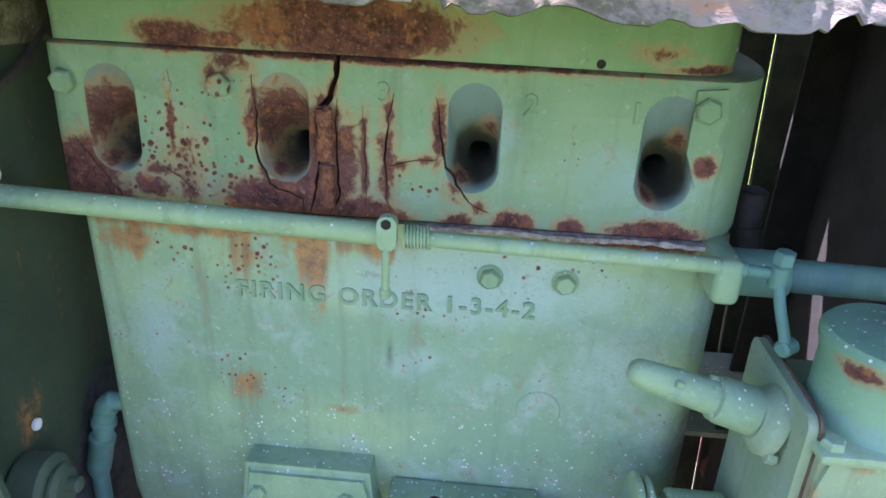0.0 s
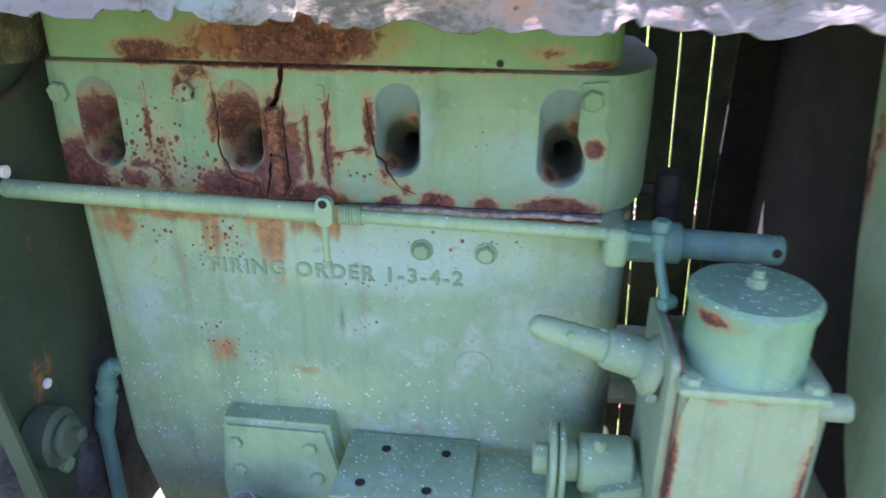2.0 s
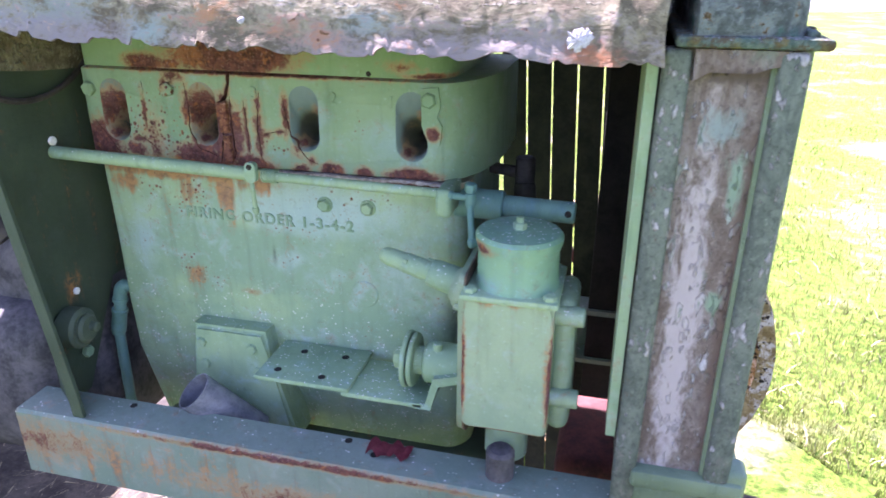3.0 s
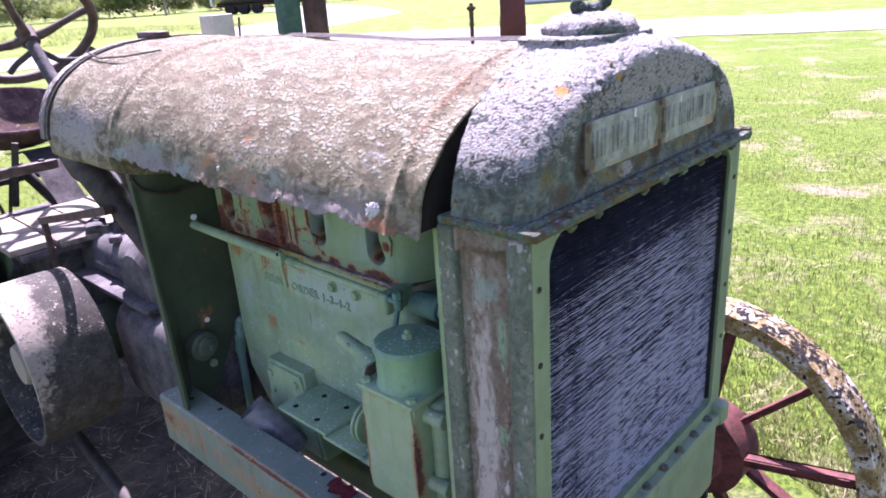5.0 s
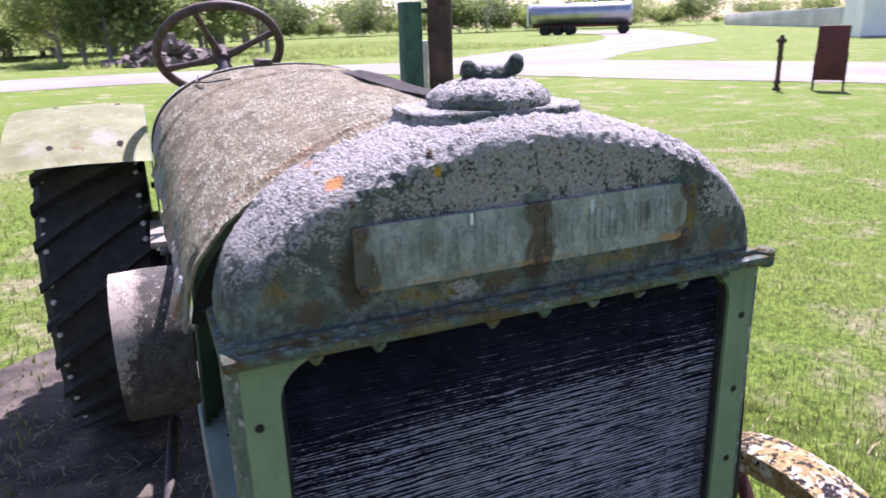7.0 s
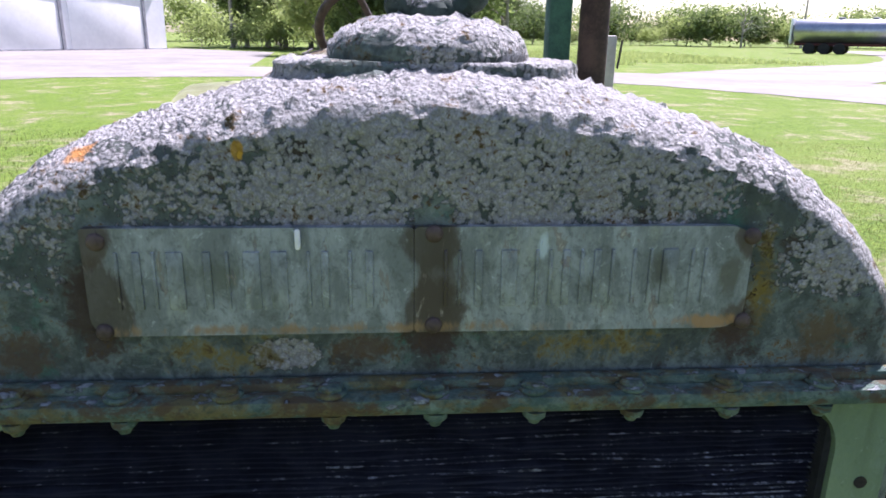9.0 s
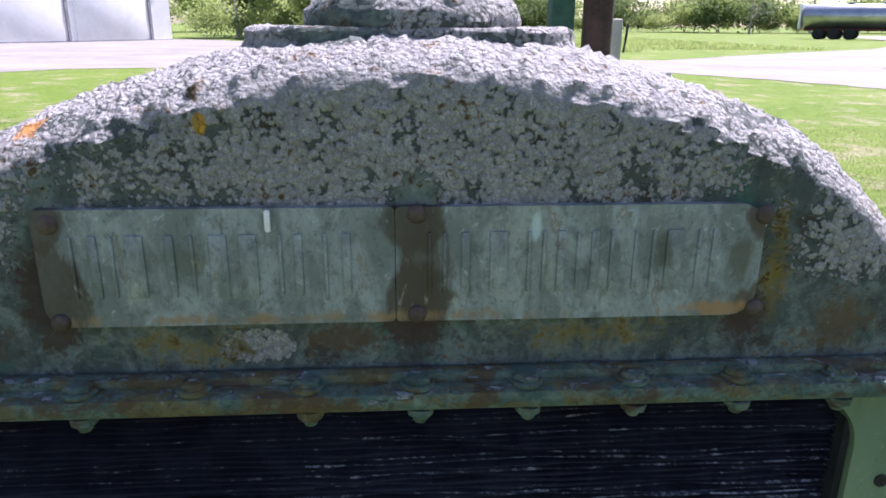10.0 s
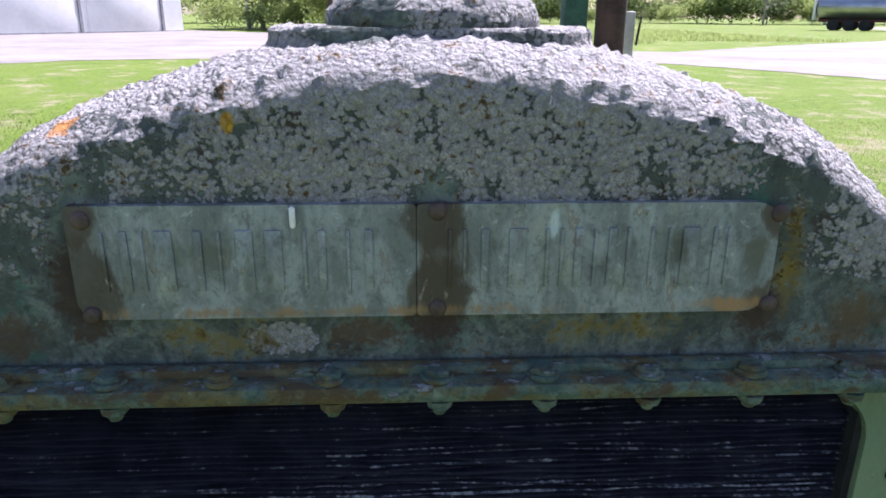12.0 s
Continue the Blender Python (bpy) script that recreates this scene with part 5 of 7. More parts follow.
# side cover on the crankcase
bm = bmesh.new()
prism(bm, [(-0.702, 0.690), (-0.592, 0.690), (-0.588, 0.65), (-0.555, 0.52), (-0.70, 0.52), (-0.712, 0.60)], 1, -0.085, -0.140)
bmesh.ops.bevel(bm, geom=[e for e in bm.edges if abs(e.verts[0].co.y - e.verts[1].co.y) < 0.001], offset=0.006, segments=3, affect="EDGES")
sidecover = part("crankcase_cover", bm, green, tractor, "boxy green crankcase cover with four bolts")
cb = to_mesh("cover_bolt", hexbolt(0.0075, 0.005))
cb.materials.append(green)
for x, z in ((-0.690, 0.664), (-0.612, 0.664), (-0.688, 0.630), (-0.606, 0.628)):
    again("cover_bolt", cb, sidecover, facing((x, -0.140, z), (0, -1, 0), x * 9))

# drilled bracket
bm = bmesh.new()
box(bm, (-0.575, -0.205, 0.661), (-0.445, -0.11, 0.668), 0.002)
box(bm, (-0.455, -0.205, 0.655), (-0.348, -0.12, 0.662), 0.002)
prism(bm, [(-0.36, 0.662), (-0.345, 0.662), (-0.335, 0.70), (-0.30, 0.71), (-0.30, 0.70), (-0.328, 0.69), (-0.338, 0.655), (-0.36, 0.655)], 1, -0.205, -0.14)
bracket = part("pump_bracket", bm, green_speckled, tractor, "flat drilled bracket flecked with white")
h2 = to_mesh("drilled_hole", lathe(bmesh.new(), [(0.005, -0.002), (0.005, 0.0006), (0.002, 0.0006)], (0, 0, 0), (0, 0, 1), 12))
h2.materials.append(dark_hole)
for x, y in ((-0.535, -0.135), (-0.475, -0.135), (-0.550, -0.185), (-0.487, -0.188)):
    again("drilled_hole", h2, bracket, Matrix.Translation((x, y, 0.668)))

# governor housing with round lid
bm = bmesh.new()
prism(bm, rounded(-0.291, -0.194, 0.668, 0.836, 0.008, 4), 1, -0.130, -0.243)
bmesh.ops.bevel(bm, geom=[e for e in bm.edges if e.calc_length() < 0.15 and abs(e.verts[0].co.y - e.verts[1].co.y) < 0.001 and e.verts[0].co.y < -0.2], offset=0.004, segments=2, affect="EDGES")
prism(bm, rounded(-0.231, -0.122, 0.640, 0.852, [0.01, 0.01, 0.034, 0.024], 8), 0, -0.299, -0.2925)
box(bm, (-0.198, -0.215, 0.66), (-0.172, -0.135, 0.828), 0.012, 3)
for z in (0.812, 0.708):
    rod(bm, (-0.20, -0.215, z), (-0.163, -0.215, z), 0.011, 16)
rod(bm, (-0.245, -0.19, 0.668), (-0.245, -0.19, 0.60), 0.026, 24, 0.006)
governor = part("governor_housing", bm, governor_mat, tractor, "green cast housing with a round bolted lid beside the block")
bm = bmesh.new()
box(bm, (-0.295, -0.247, 0.831), (-0.190, -0.14, 0.839), 0.003)
part("housing_gasket", bm, green, governor)
bm = bmesh.new()
prism(bm, rounded(-0.2325, -0.1205, 0.6385, 0.8535, [0.01, 0.01, 0.034, 0.024], 8), 0, -0.2925, -0.2905)
part("side_gasket", bm, rust_seam, governor, "thin rusty gasket between flange and housing")
bm = bmesh.new()
C = Vector((-0.240, -0.196, 0.838))
lathe(bm, [(0.0475, 0), (0.0445, 0.004), (0.044, 0.040), (0.047, 0.050), (0.0475, 0.056), (0.044, 0.060), (0.012, 0.0615), (0.004, 0.0615)], C, C + Vector((0, 0, 1)), 48)
lid = part("round_lid", bm, painted("lid_paint", (0.13, 0.27, 0.17), (0.18, 0.33, 0.2), (0.17, 0.31, 0.3), specks=2.2, rusty=[((-0.28, -0.23, 0.885), (0.03, 0.03, 0.012), 1.0)]), governor, "round lid speckled white")
bm = bmesh.new()
rod(bm, C + Vector((0, 0, 0.061)), C + Vector((0, 0, 0.069)), 0.0075, 6)
rod(bm, C + Vector((0, 0, 0.068)), C + Vector((0, 0, 0.075)), 0.004, 12)
part("lid_bolt", bm, green, governor)
for x in (-0.285, -0.200):
    again("housing_bolt", cb, governor, Matrix.Translation((x, -0.236, 0.839)))
bm = bmesh.new()
STUB0, STUB1 = Vector((-0.292, -0.185, 0.818)), Vector((-0.401, -0.185, 0.849))
lathe(bm, [(0.0175, 0), (0.0168, 0.048), (0.0158, 0.0495), (0.0158, 0.052), (0.0128, 0.053), (0.0118, 0.078), (0.0125, 0.081), (0.0113, 0.084), (0.0106, 0.103), (0.0095, 0.110), (0.0065, 0.114), (0.002, 0.1155)], STUB0, STUB1, 32)
part("hose_stub", bm, green, governor, "pale green stub of hose with a clamp")
for u, w in ((0.0535, -0.7), (0.0535, 1.9), (0.046, -1.4), (0.081, 0.6)):
    p = STUB0 + (STUB1 - STUB0).normalized() * u
    q = p + Vector((0, -0.0125 * math.cos(w), 0.0125 * math.sin(w)))
    part("clamp_lug", rod(bmesh.new(), q - Vector((0.003, 0, -0.001)), q + Vector((0.003, 0, -0.001)), 0.0032, 8, 0.0008), green, governor)
bm = bmesh.new()
rod(bm, (-0.305, -0.170, 0.703), (-0.352, -0.170, 0.703), 0.026, 24)
rod(bm, (-0.352, -0.170, 0.703), (-0.372, -0.170, 0.703), 0.018, 24)
rod(bm, (-0.364, -0.170, 0.703), (-0.370, -0.170, 0.703), 0.034, 28, 0.0015)
rod(bm, (-0.372, -0.170, 0.703), (-0.378, -0.170, 0.703), 0.036, 28, 0.0015)
rod(bm, (-0.378, -0.170, 0.703), (-0.392, -0.170, 0.703), 0.014, 8)
rod(bm, (-0.335, -0.178, 0.725), (-0.335, -0.178, 0.735), 0.006, 10)
part("shaft_coupling", bm, green, governor, "flanged shaft coupling")
bm = bmesh.new()
lathe(bm, [(0.0178, 0), (0.0205, 0.004), (0.0245, 0.0065), (0.0255, 0.009), (0.0255, 0.014), (0.022, 0.016)], (-0.314, -0.187, 0.823), (-0.27, -0.19, 0.811), 40)
rod(bm, (-0.309, -0.2085, 0.805), (-0.302, -0.2085, 0.803), 0.0045, 6)
part("neck_flange", bm, governor_mat, governor, "round flanged neck where the hose stub enters")
bm = bmesh.new()
rod(bm, (-0.245, -0.235, 0.64), (-0.245, -0.235, 0.565), 0.017, 20, 0.004)
part("drain_cup", bm, greyiron, governor)

# throttle rod along the block, with its lever and spring
bm = bmesh.new()
sweep(bm, [(-0.868, -0.147, 0.9285), (-0.58, -0.145, 0.9195)], 0.0085, 18)
sweep(bm, [(-0.55, -0.145, 0.9185), (-0.345, -0.145, 0.9145)], 0.006, 16)
throttle = part("throttle_rod", bm, green, tractor, "long thin green control rod across the block")
bm = bmesh.new()
prism(bm, rounded(-0.5835, -0.5695, 0.912, 0.9375, 0.006, 6), 1, -0.150, -0.158)
rod(bm, (-0.5772, -0.155, 0.918), (-0.578, -0.150, 0.876), 0.0030, 10)
rod(bm, (-0.578, -0.151, 0.879), (-0.5782, -0.149, 0.871), 0.0042, 10, 0.001)
part("lever", bm, green, throttle)
bm = bmesh.new()
rod(bm, (-0.577, -0.1575, 0.932), (-0.577, -0.1588, 0.932), 0.0037, 12)
part("lever_hole", bm, dark_hole, throttle)
bm = bmesh.new()
sweep(bm, [(-0.566 + 0.0195 * k / 120, -0.145 + 0.0078 * math.cos(k * 0.42), 0.919 + 0.0078 * math.sin(k * 0.42)) for k in range(121)], 0.0010, 6)
part("spring", bm, green, throttle, "small coil spring")
bm = bmesh.new()
box(bm, (-0.3465, -0.152, 0.886), (-0.327, -0.09, 0.9205), 0.006, 4)
part("clamp_block", bm, green, throttle)
bm = bmesh.new()
rod(bm, (-0.335, -0.092, 0.888), (-0.274, -0.092, 0.888), 0.0185, 32, 0.002)
rod(bm, (-0.28, -0.092, 0.888), (-0.188, -0.092, 0.886), 0.0132, 28, 0.002)
cross = part("cross_shaft", bm, shaft_mat, tractor, "blue-green painted shaft stub with a drilled end")
bm = bmesh.new()
rod(bm, (-0.196, -0.1035, 0.888), (-0.196, -0.1057, 0.888), 0.0042, 12)
part("pin_hole", bm, dark_hole, cross)
bm = bmesh.new()
sweep(bm, [(-0.345, -0.145, 0.9145), (-0.304, -0.147, 0.9125)], 0.0042, 14)
rod(bm, (-0.332, -0.146, 0.914), (-0.3255, -0.146, 0.9136), 0.0056, 12, 0.001)
lathe(bm, [(0.0045, 0), (0.0062, 0.0015), (0.0068, 0.008), (0.0062, 0.016), (0.004, 0.018)], (-0.304, -0.149, 0.903), (-0.304, -0.150, 0.923), 18)
rod(bm, (-0.304, -0.150, 0.921), (-0.304, -0.1505, 0.931), 0.0072, 6, 0.0012)
sweep(bm, curve_points([(-0.304, -0.151, 0.908), (-0.302, -0.158, 0.893), (-0.2985, -0.166, 0.877), (-0.297, -0.17, 0.868)], 5), 0.0040, 12)
rod(bm, (-0.301, -0.172, 0.8665), (-0.289, -0.164, 0.868), 0.0062, 14, 0.002)
part("link_lever", bm, shaft_mat, throttle)

# fittings by the fan: dark tap, shroud and slatted far side
bm = bmesh.new()
rod(bm, (-0.32, 0.05, 0.895), (-0.262, 0.03, 0.894), 0.008, 16)
rod(bm, (-0.266, 0.03, 0.918), (-0.266, 0.03, 0.880), 0.0135, 20, 0.002)
rod(bm, (-0.266, 0.03, 0.882), (-0.262, 0.02, 0.850), 0.015, 20, 0.003)
part("water_tap", bm, wood_black, tractor, "black iron tap")
bm = bmesh.new()
shroud = [(-0.247, 1.085), (-0.247, 0.69), (-0.20, 0.69), (-0.178, 0.715), (-0.159, 0.743), (-0.128, 0.81), (-0.098, 0.895), (-0.075, 0.98), (-0.057, 1.06), (-0.05, 1.085)]
prism(bm, shroud, 0, -0.130, -0.12)
part("fan_shroud", bm, painted("shroud_paint", (0.19, 0.30, 0.17), (0.24, 0.345, 0.20), (0.26, 0.36, 0.28), dirt=0.4, rusty=[((-0.13, -0.085, 0.95), (0.03, 0.02, 0.14), 0.8)]), tractor, "green curved shroud behind the radiator")
# added arch that closes the gap under the hood and keeps it dark
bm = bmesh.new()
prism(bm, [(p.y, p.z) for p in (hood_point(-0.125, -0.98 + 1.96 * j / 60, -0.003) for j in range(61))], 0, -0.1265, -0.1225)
part("hood_bulkhead", bm, bay_shade, tractor, "dark filler added to darken the gap at the hood's front edge")
# back of the shroud, with the bay's shade in its colour
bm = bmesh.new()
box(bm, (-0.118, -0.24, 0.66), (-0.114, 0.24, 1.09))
part("shroud_back", bm, bay_shade, tractor)
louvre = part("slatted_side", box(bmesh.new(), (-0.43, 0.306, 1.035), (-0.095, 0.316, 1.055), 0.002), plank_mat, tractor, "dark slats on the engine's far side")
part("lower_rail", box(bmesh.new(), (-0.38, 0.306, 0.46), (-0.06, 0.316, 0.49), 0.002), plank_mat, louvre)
bm = bmesh.new()
prism(bm, [(-0.0208, 0.80), (0.0208, 0.80), (0.0215, 0.4), (0.0208, -0.2), (-0.0208, -0.2), (-0.0203, 0.4)], 1, 0.296, 0.305)
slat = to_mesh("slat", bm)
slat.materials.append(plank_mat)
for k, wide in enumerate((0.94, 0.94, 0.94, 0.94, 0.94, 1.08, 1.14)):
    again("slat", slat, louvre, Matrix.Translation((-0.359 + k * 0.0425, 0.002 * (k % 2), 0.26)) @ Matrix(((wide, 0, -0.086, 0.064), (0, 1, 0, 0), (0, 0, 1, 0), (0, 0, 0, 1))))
# added sheet, stands in for the shade on the bay's far side
part("side_curtain", box(bmesh.new(), (-0.168, 0.222, 0.30), (-0.02, 0.228, 1.07), 0.002), bay_shade, louvre, "near-black sheet added to keep the bay's far side dark")

# water pipe beside the block
bm = bmesh.new()
sweep(bm, curve_points([(-0.822, -0.100, 0.716), (-0.834, -0.102, 0.7165), (-0.842, -0.104, 0.708), (-0.8455, -0.104, 0.693)], 8), [0.0085] * 8 + [0.0105] * 8 + [0.0095] * 8 + [0.0095], 18)
rod(bm, (-0.8448, -0.104, 0.697), (-0.846, -0.104, 0.690), 0.0112, 20, 0.001)
rod(bm, (-0.846, -0.104, 0.692), (-0.8495, -0.104, 0.672), 0.0088, 18)
lathe(bm, [(0.0095, 0), (0.0118, 0.0012), (0.0118, 0.006), (0.0108, 0.0075), (0.0112, 0.03), (0.0105, 0.041), (0.0085, 0.046), (0.006, 0.047)], (-0.849, -0.104, 0.678), (-0.8605, -0.104, 0.633), 24)
rod(bm, (-0.8585, -0.104, 0.64), (-0.8615, -0.104, 0.49), 0.0078, 18)
part("water_pipe", bm, shaft_mat, tractor, "blue-green pipe with an elbow")

# chassis rails
for s in (-1, 1):
    bm = bmesh.new()
    y0, y1 = sorted((s * 0.214, s * 0.272))
    prism(bm, [(s * u, v) for u, v in ((0.214, 0.603), (0.268, 0.603), (0.272, 0.599), (0.272, 0.502), (0.268, 0.498), (0.214, 0.498), (0.214, 0.506), (0.262, 0.508), (0.264, 0.592), (0.214, 0.594))], 0, -0.90, -0.02)
    rail = part("chassis_rail", bm, green_rail, tractor, "green and rust channel rail of the chassis")
    if s < 0:
        for x, y in ((-0.75, -0.225), (-0.44, -0.222), (-0.40, -0.24), (-0.83, -0.24)):
            again("drilled_hole", h2, rail, Matrix.Translation((x, y, 0.603)))
bm = bmesh.new()
pipe(bm, (-0.668, -0.205, 0.628), (-0.61, -0.16, 0.54), 0.027, 0.002, 28)
part("plastic_tube", bm, glassy, tractor, "cut grey plastic tube end")
bm = bmesh.new()
grid = [[(-0.41 + 0.055 * i / 14, -0.245 + 0.013 * j + 0.004 * math.sin(i * 0.9), 0.6055 + 0.006 * abs(math.sin(i * 0.8 + j * 2))) for i in range(15)] for j in range(3)]
sheet(bm, grid)
bmesh.ops.solidify(bm, geom=bm.faces[:], thickness=0.002)
part("red_scrap", bm, cloth, tractor, "crumpled crimson scrap lying on the rail")
bm = bmesh.new()
box(bm, (-0.82, -0.09, 0.42), (-0.27, 0.2, 0.50), 0.03, 3)
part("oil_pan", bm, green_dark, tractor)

# belt pulley on its shaft housing
bm = bmesh.new()
PC = Vector((-1.305, -0.425, 0.59))
R, WID = 0.185, 0.168
prof = [(R - 0.012, 0.0), (R, 0.0), (R + 0.003, WID / 2), (R, WID), (R - 0.02, WID), (0.07, WID - 0.02), (0.05, WID - 0.02)]
lathe(bm, prof, PC, PC + Vector((0, 1, 0)), 64)
for f in [f for f in bm.faces if len(f.verts) > 10]:
    bm.faces.remove(f)
m, _ = axis_frame(PC, PC + Vector((0, 1, 0)))
lathe(bm, [(0.045, 0.02), (0.05, 0.03), (0.05, WID - 0.02)], PC, PC + Vector((0, 1, 0)), 32)
a = [bm.verts.new(m @ Vector((q * math.cos(t), q * math.sin(t), 0.0 if q > 0.1 else 0.05))) for q in (R - 0.012,) for t in (2 * math.pi * i / 64 for i in range(64))]
b = [bm.verts.new(m @ Vector(((R - 0.014) * math.cos(t), (R - 0.014) * math.sin(t), WID - 0.03))) for t in (2 * math.pi * i / 64 for i in range(64))]
for i in range(64):
    bm.faces.new((a[i], b[i], b[(i + 1) % 64], a[(i + 1) % 64]))
bm.faces.new(b)
pulley = part("belt_pulley", bm, pulley_mat, tractor, "broad iron belt pulley, lichen-spotted")
bm = bmesh.new()
rod(bm, PC + Vector((0, WID - 0.03, 0)), (-1.305, -0.10, 0.59), 0.07, 32, 0.01)
part("pulley_shaft_housing", bm, green_dark, pulley)

# gearbox and back end
bm = bmesh.new()
box(bm, (-1.55, -0.15, 0.42), (-0.88, 0.15, 0.80), 0.05, 4)
box(bm, (-1.25, -0.215, 0.45), (-0.89, 0.1, 0.70), 0.06, 4)
box(bm, (-2.35, -0.17, 0.40), (-1.5, 0.17, 0.70), 0.05, 4)
rod(bm, (-1.15, -0.05, 0.74), (-1.15, -0.17, 0.74), 0.09, 28, 0.02)
rod(bm, (-2.08, -0.65, 0.53), (-2.08, 0.65, 0.53), 0.07, 24)
part("gearbox", crusted(bm, 0.006, 40), greyiron, tractor, "grey dusty gearbox casting")
platform = part("foot_platform", box(bmesh.new(), (-1.80, -0.30, 0.765), (-1.46, 0.30, 0.785), 0.004), greyiron, tractor, "pale worn boards of the driver's platform")
rng = random.Random(8)
for k in range(6):
    y = -0.318 + k * 0.106
    turn = Matrix.Translation((-1.63, y, 0)) @ Matrix.Rotation(rng.uniform(-0.03, 0.03), 4, "Z") @ Matrix.Translation((1.63, -y, 0))
    part("board", box(bmesh.new(), (-1.80 - rng.uniform(0, 0.05), y, 0.786), (-1.455 + rng.uniform(-0.02, 0.02), y + 0.099, 0.802 + rng.uniform(-0.003, 0.003)), 0.003, 2, turn), platform_mat, platform)
bm = bmesh.new()
box(bm, (-1.45, -0.20, 0.70), (-1.05, 0.11, 0.712), 0.003)
box(bm, (-1.42, -0.16, 0.712), (-1.20, -0.02, 0.748), 0.015, 3)
rod(bm, (-1.16, -0.10, 0.712), (-1.16, -0.10, 0.79), 0.05, 24, 0.012)
part("gearbox_cover", crusted(bm, 0.004, 60), greyiron, tractor, "dusty plate and caps on the gearbox")
bm = bmesh.new()
sweep(bm, [(-1.45, -0.235, 0.712), (-1.45, -0.235, 0.80), (-1.45, -0.235, 0.858)], 0.009, 4)
sweep(bm, [(-1.462, -0.235, 0.858), (-1.25, -0.235, 0.905), (-1.03, -0.235, 0.955)], 0.012, 4)
part("pedal_frame", bm, steer_mat, tractor, "bent flat-iron pedal frame")
bm = bmesh.new()
box(bm, (-1.632, -0.288, 0.945), (-1.608, -0.12, 0.969), 0.003)
rod(bm, (-1.62, -0.155, 0.957), (-1.62, -0.155, 0.974), 0.008, 6)
part("fender_brace", bm, steer_mat, tractor, "dark bar bracing the fender")
for a, b, q in (((-2.30, -0.14, 0.83), (-2.30, -0.10, 0.66), 0.006), ((-2.30, -0.055, 0.83), (-2.30, -0.10, 0.66), 0.006), ((-2.30, -0.03, 0.85), (-2.24, 0.06, 0.68), 0.018), ((-2.02, -0.14, 0.78), (-2.0, -0.10, 0.97), 0.010), ((-2.30, -0.30, 0.80), (-2.30, 0.10, 0.81), 0.012)):
    part("drawbar_linkage", sweep(bmesh.new(), [a, b], q, 10), wood_black, tractor)
rng = random.Random(31)
for _ in range(26):
    x, y = rng.uniform(-1.5, -1.0), rng.uniform(-0.13, 0.1)
    w = rng.uniform(0.008, 0.022)
    turn = Matrix.Translation((x, y, 0.8)) @ Matrix.Rotation(rng.uniform(0, 3), 4, "Z") @ Matrix.Translation((-x, -y, -0.8))
    part("gearbox_bolt", box(bmesh.new(), (x - w, y - w, 0.795), (x + w, y + w, 0.80 + w), w * 0.4, 2, turn), greyiron, tractor)
bm = bmesh.new()
sweep(bm, curve_points([(-1.23, -0.20, 1.045), (-1.14, -0.212, 1.015), (-1.06, -0.205, 0.955), (-0.99, -0.195, 0.89), (-0.93, -0.18, 0.82)], 8), [0.036] * 8 + [0.030] * 8 + [0.022] * 16 + [0.022], 14)
part("cowl_support", bm, wood_black, tractor, "dark curved casting under the cowl")
for pts, r in (([(-1.55, 0.10, 0.83), (-1.57, 0.12, 1.0), (-1.7, 0.12, 1.1)], 0.010), ([(-1.5, 0.02, 0.8), (-1.45, -0.02, 0.95)], 0.016)):
    bm = bmesh.new()
    sweep(bm, curve_points(pts, 8), r, 12)
    bmesh.ops.create_uvsphere(bm, u_segments=12, v_segments=8, radius=r * 1.8, matrix=Matrix.Translation(pts[-1]))
    part("control_lever", bm, wood_black, tractor)

# seat on its spring bar
bm = bmesh.new()
SC = Vector((-2.225, -0.03, 0.0))
SEAT_X, SEAT_Y = 0.19, 0.213


def seat_at(q, t):
    """A place on the seat's dish: q from the middle out, t round from the front."""
    back = (1 - math.cos(t)) / 2
    return SC + Vector((SEAT_X * q * math.cos(t), SEAT_Y * q * math.sin(t), 0.915 + 0.012 * q + (0.058 + 0.105 * back) * q ** 2.4 + 0.006 * max(0, q - 0.9) * 10))


sheet(bm, [[seat_at(i / 14, 2 * math.pi * j / 56) for j in range(57)] for i in range(15)])
bmesh.ops.remove_doubles(bm, verts=bm.verts[:], dist=0.0005)
bmesh.ops.solidify(bm, geom=bm.faces[:], thickness=0.005)
seat = part("seat", bm, seat_mat, tractor, "worn dished iron seat")
part("seat_rim", sweep(bmesh.new(), [seat_at(1.0, 2 * math.pi * j / 56) for j in range(56)], 0.0065, 8, True), seat_mat, seat)
bm = bmesh.new()
sheet(bm, [[p + Vector((0, w, 0)) for w in (-0.042, 0.042)] for p in curve_points([(-2.27, -0.03, 0.900), (-2.13, -0.03, 0.915), (-2.06, -0.03, 0.93), (-1.97, -0.03, 0.885), (-1.86, -0.03, 0.80), (-1.80, -0.03, 0.775)], 8)])
bmesh.ops.solidify(bm, geom=bm.faces[:], thickness=0.012)
part("seat_spring", bm, greyiron, seat, "broad flat spring bar under the seat")

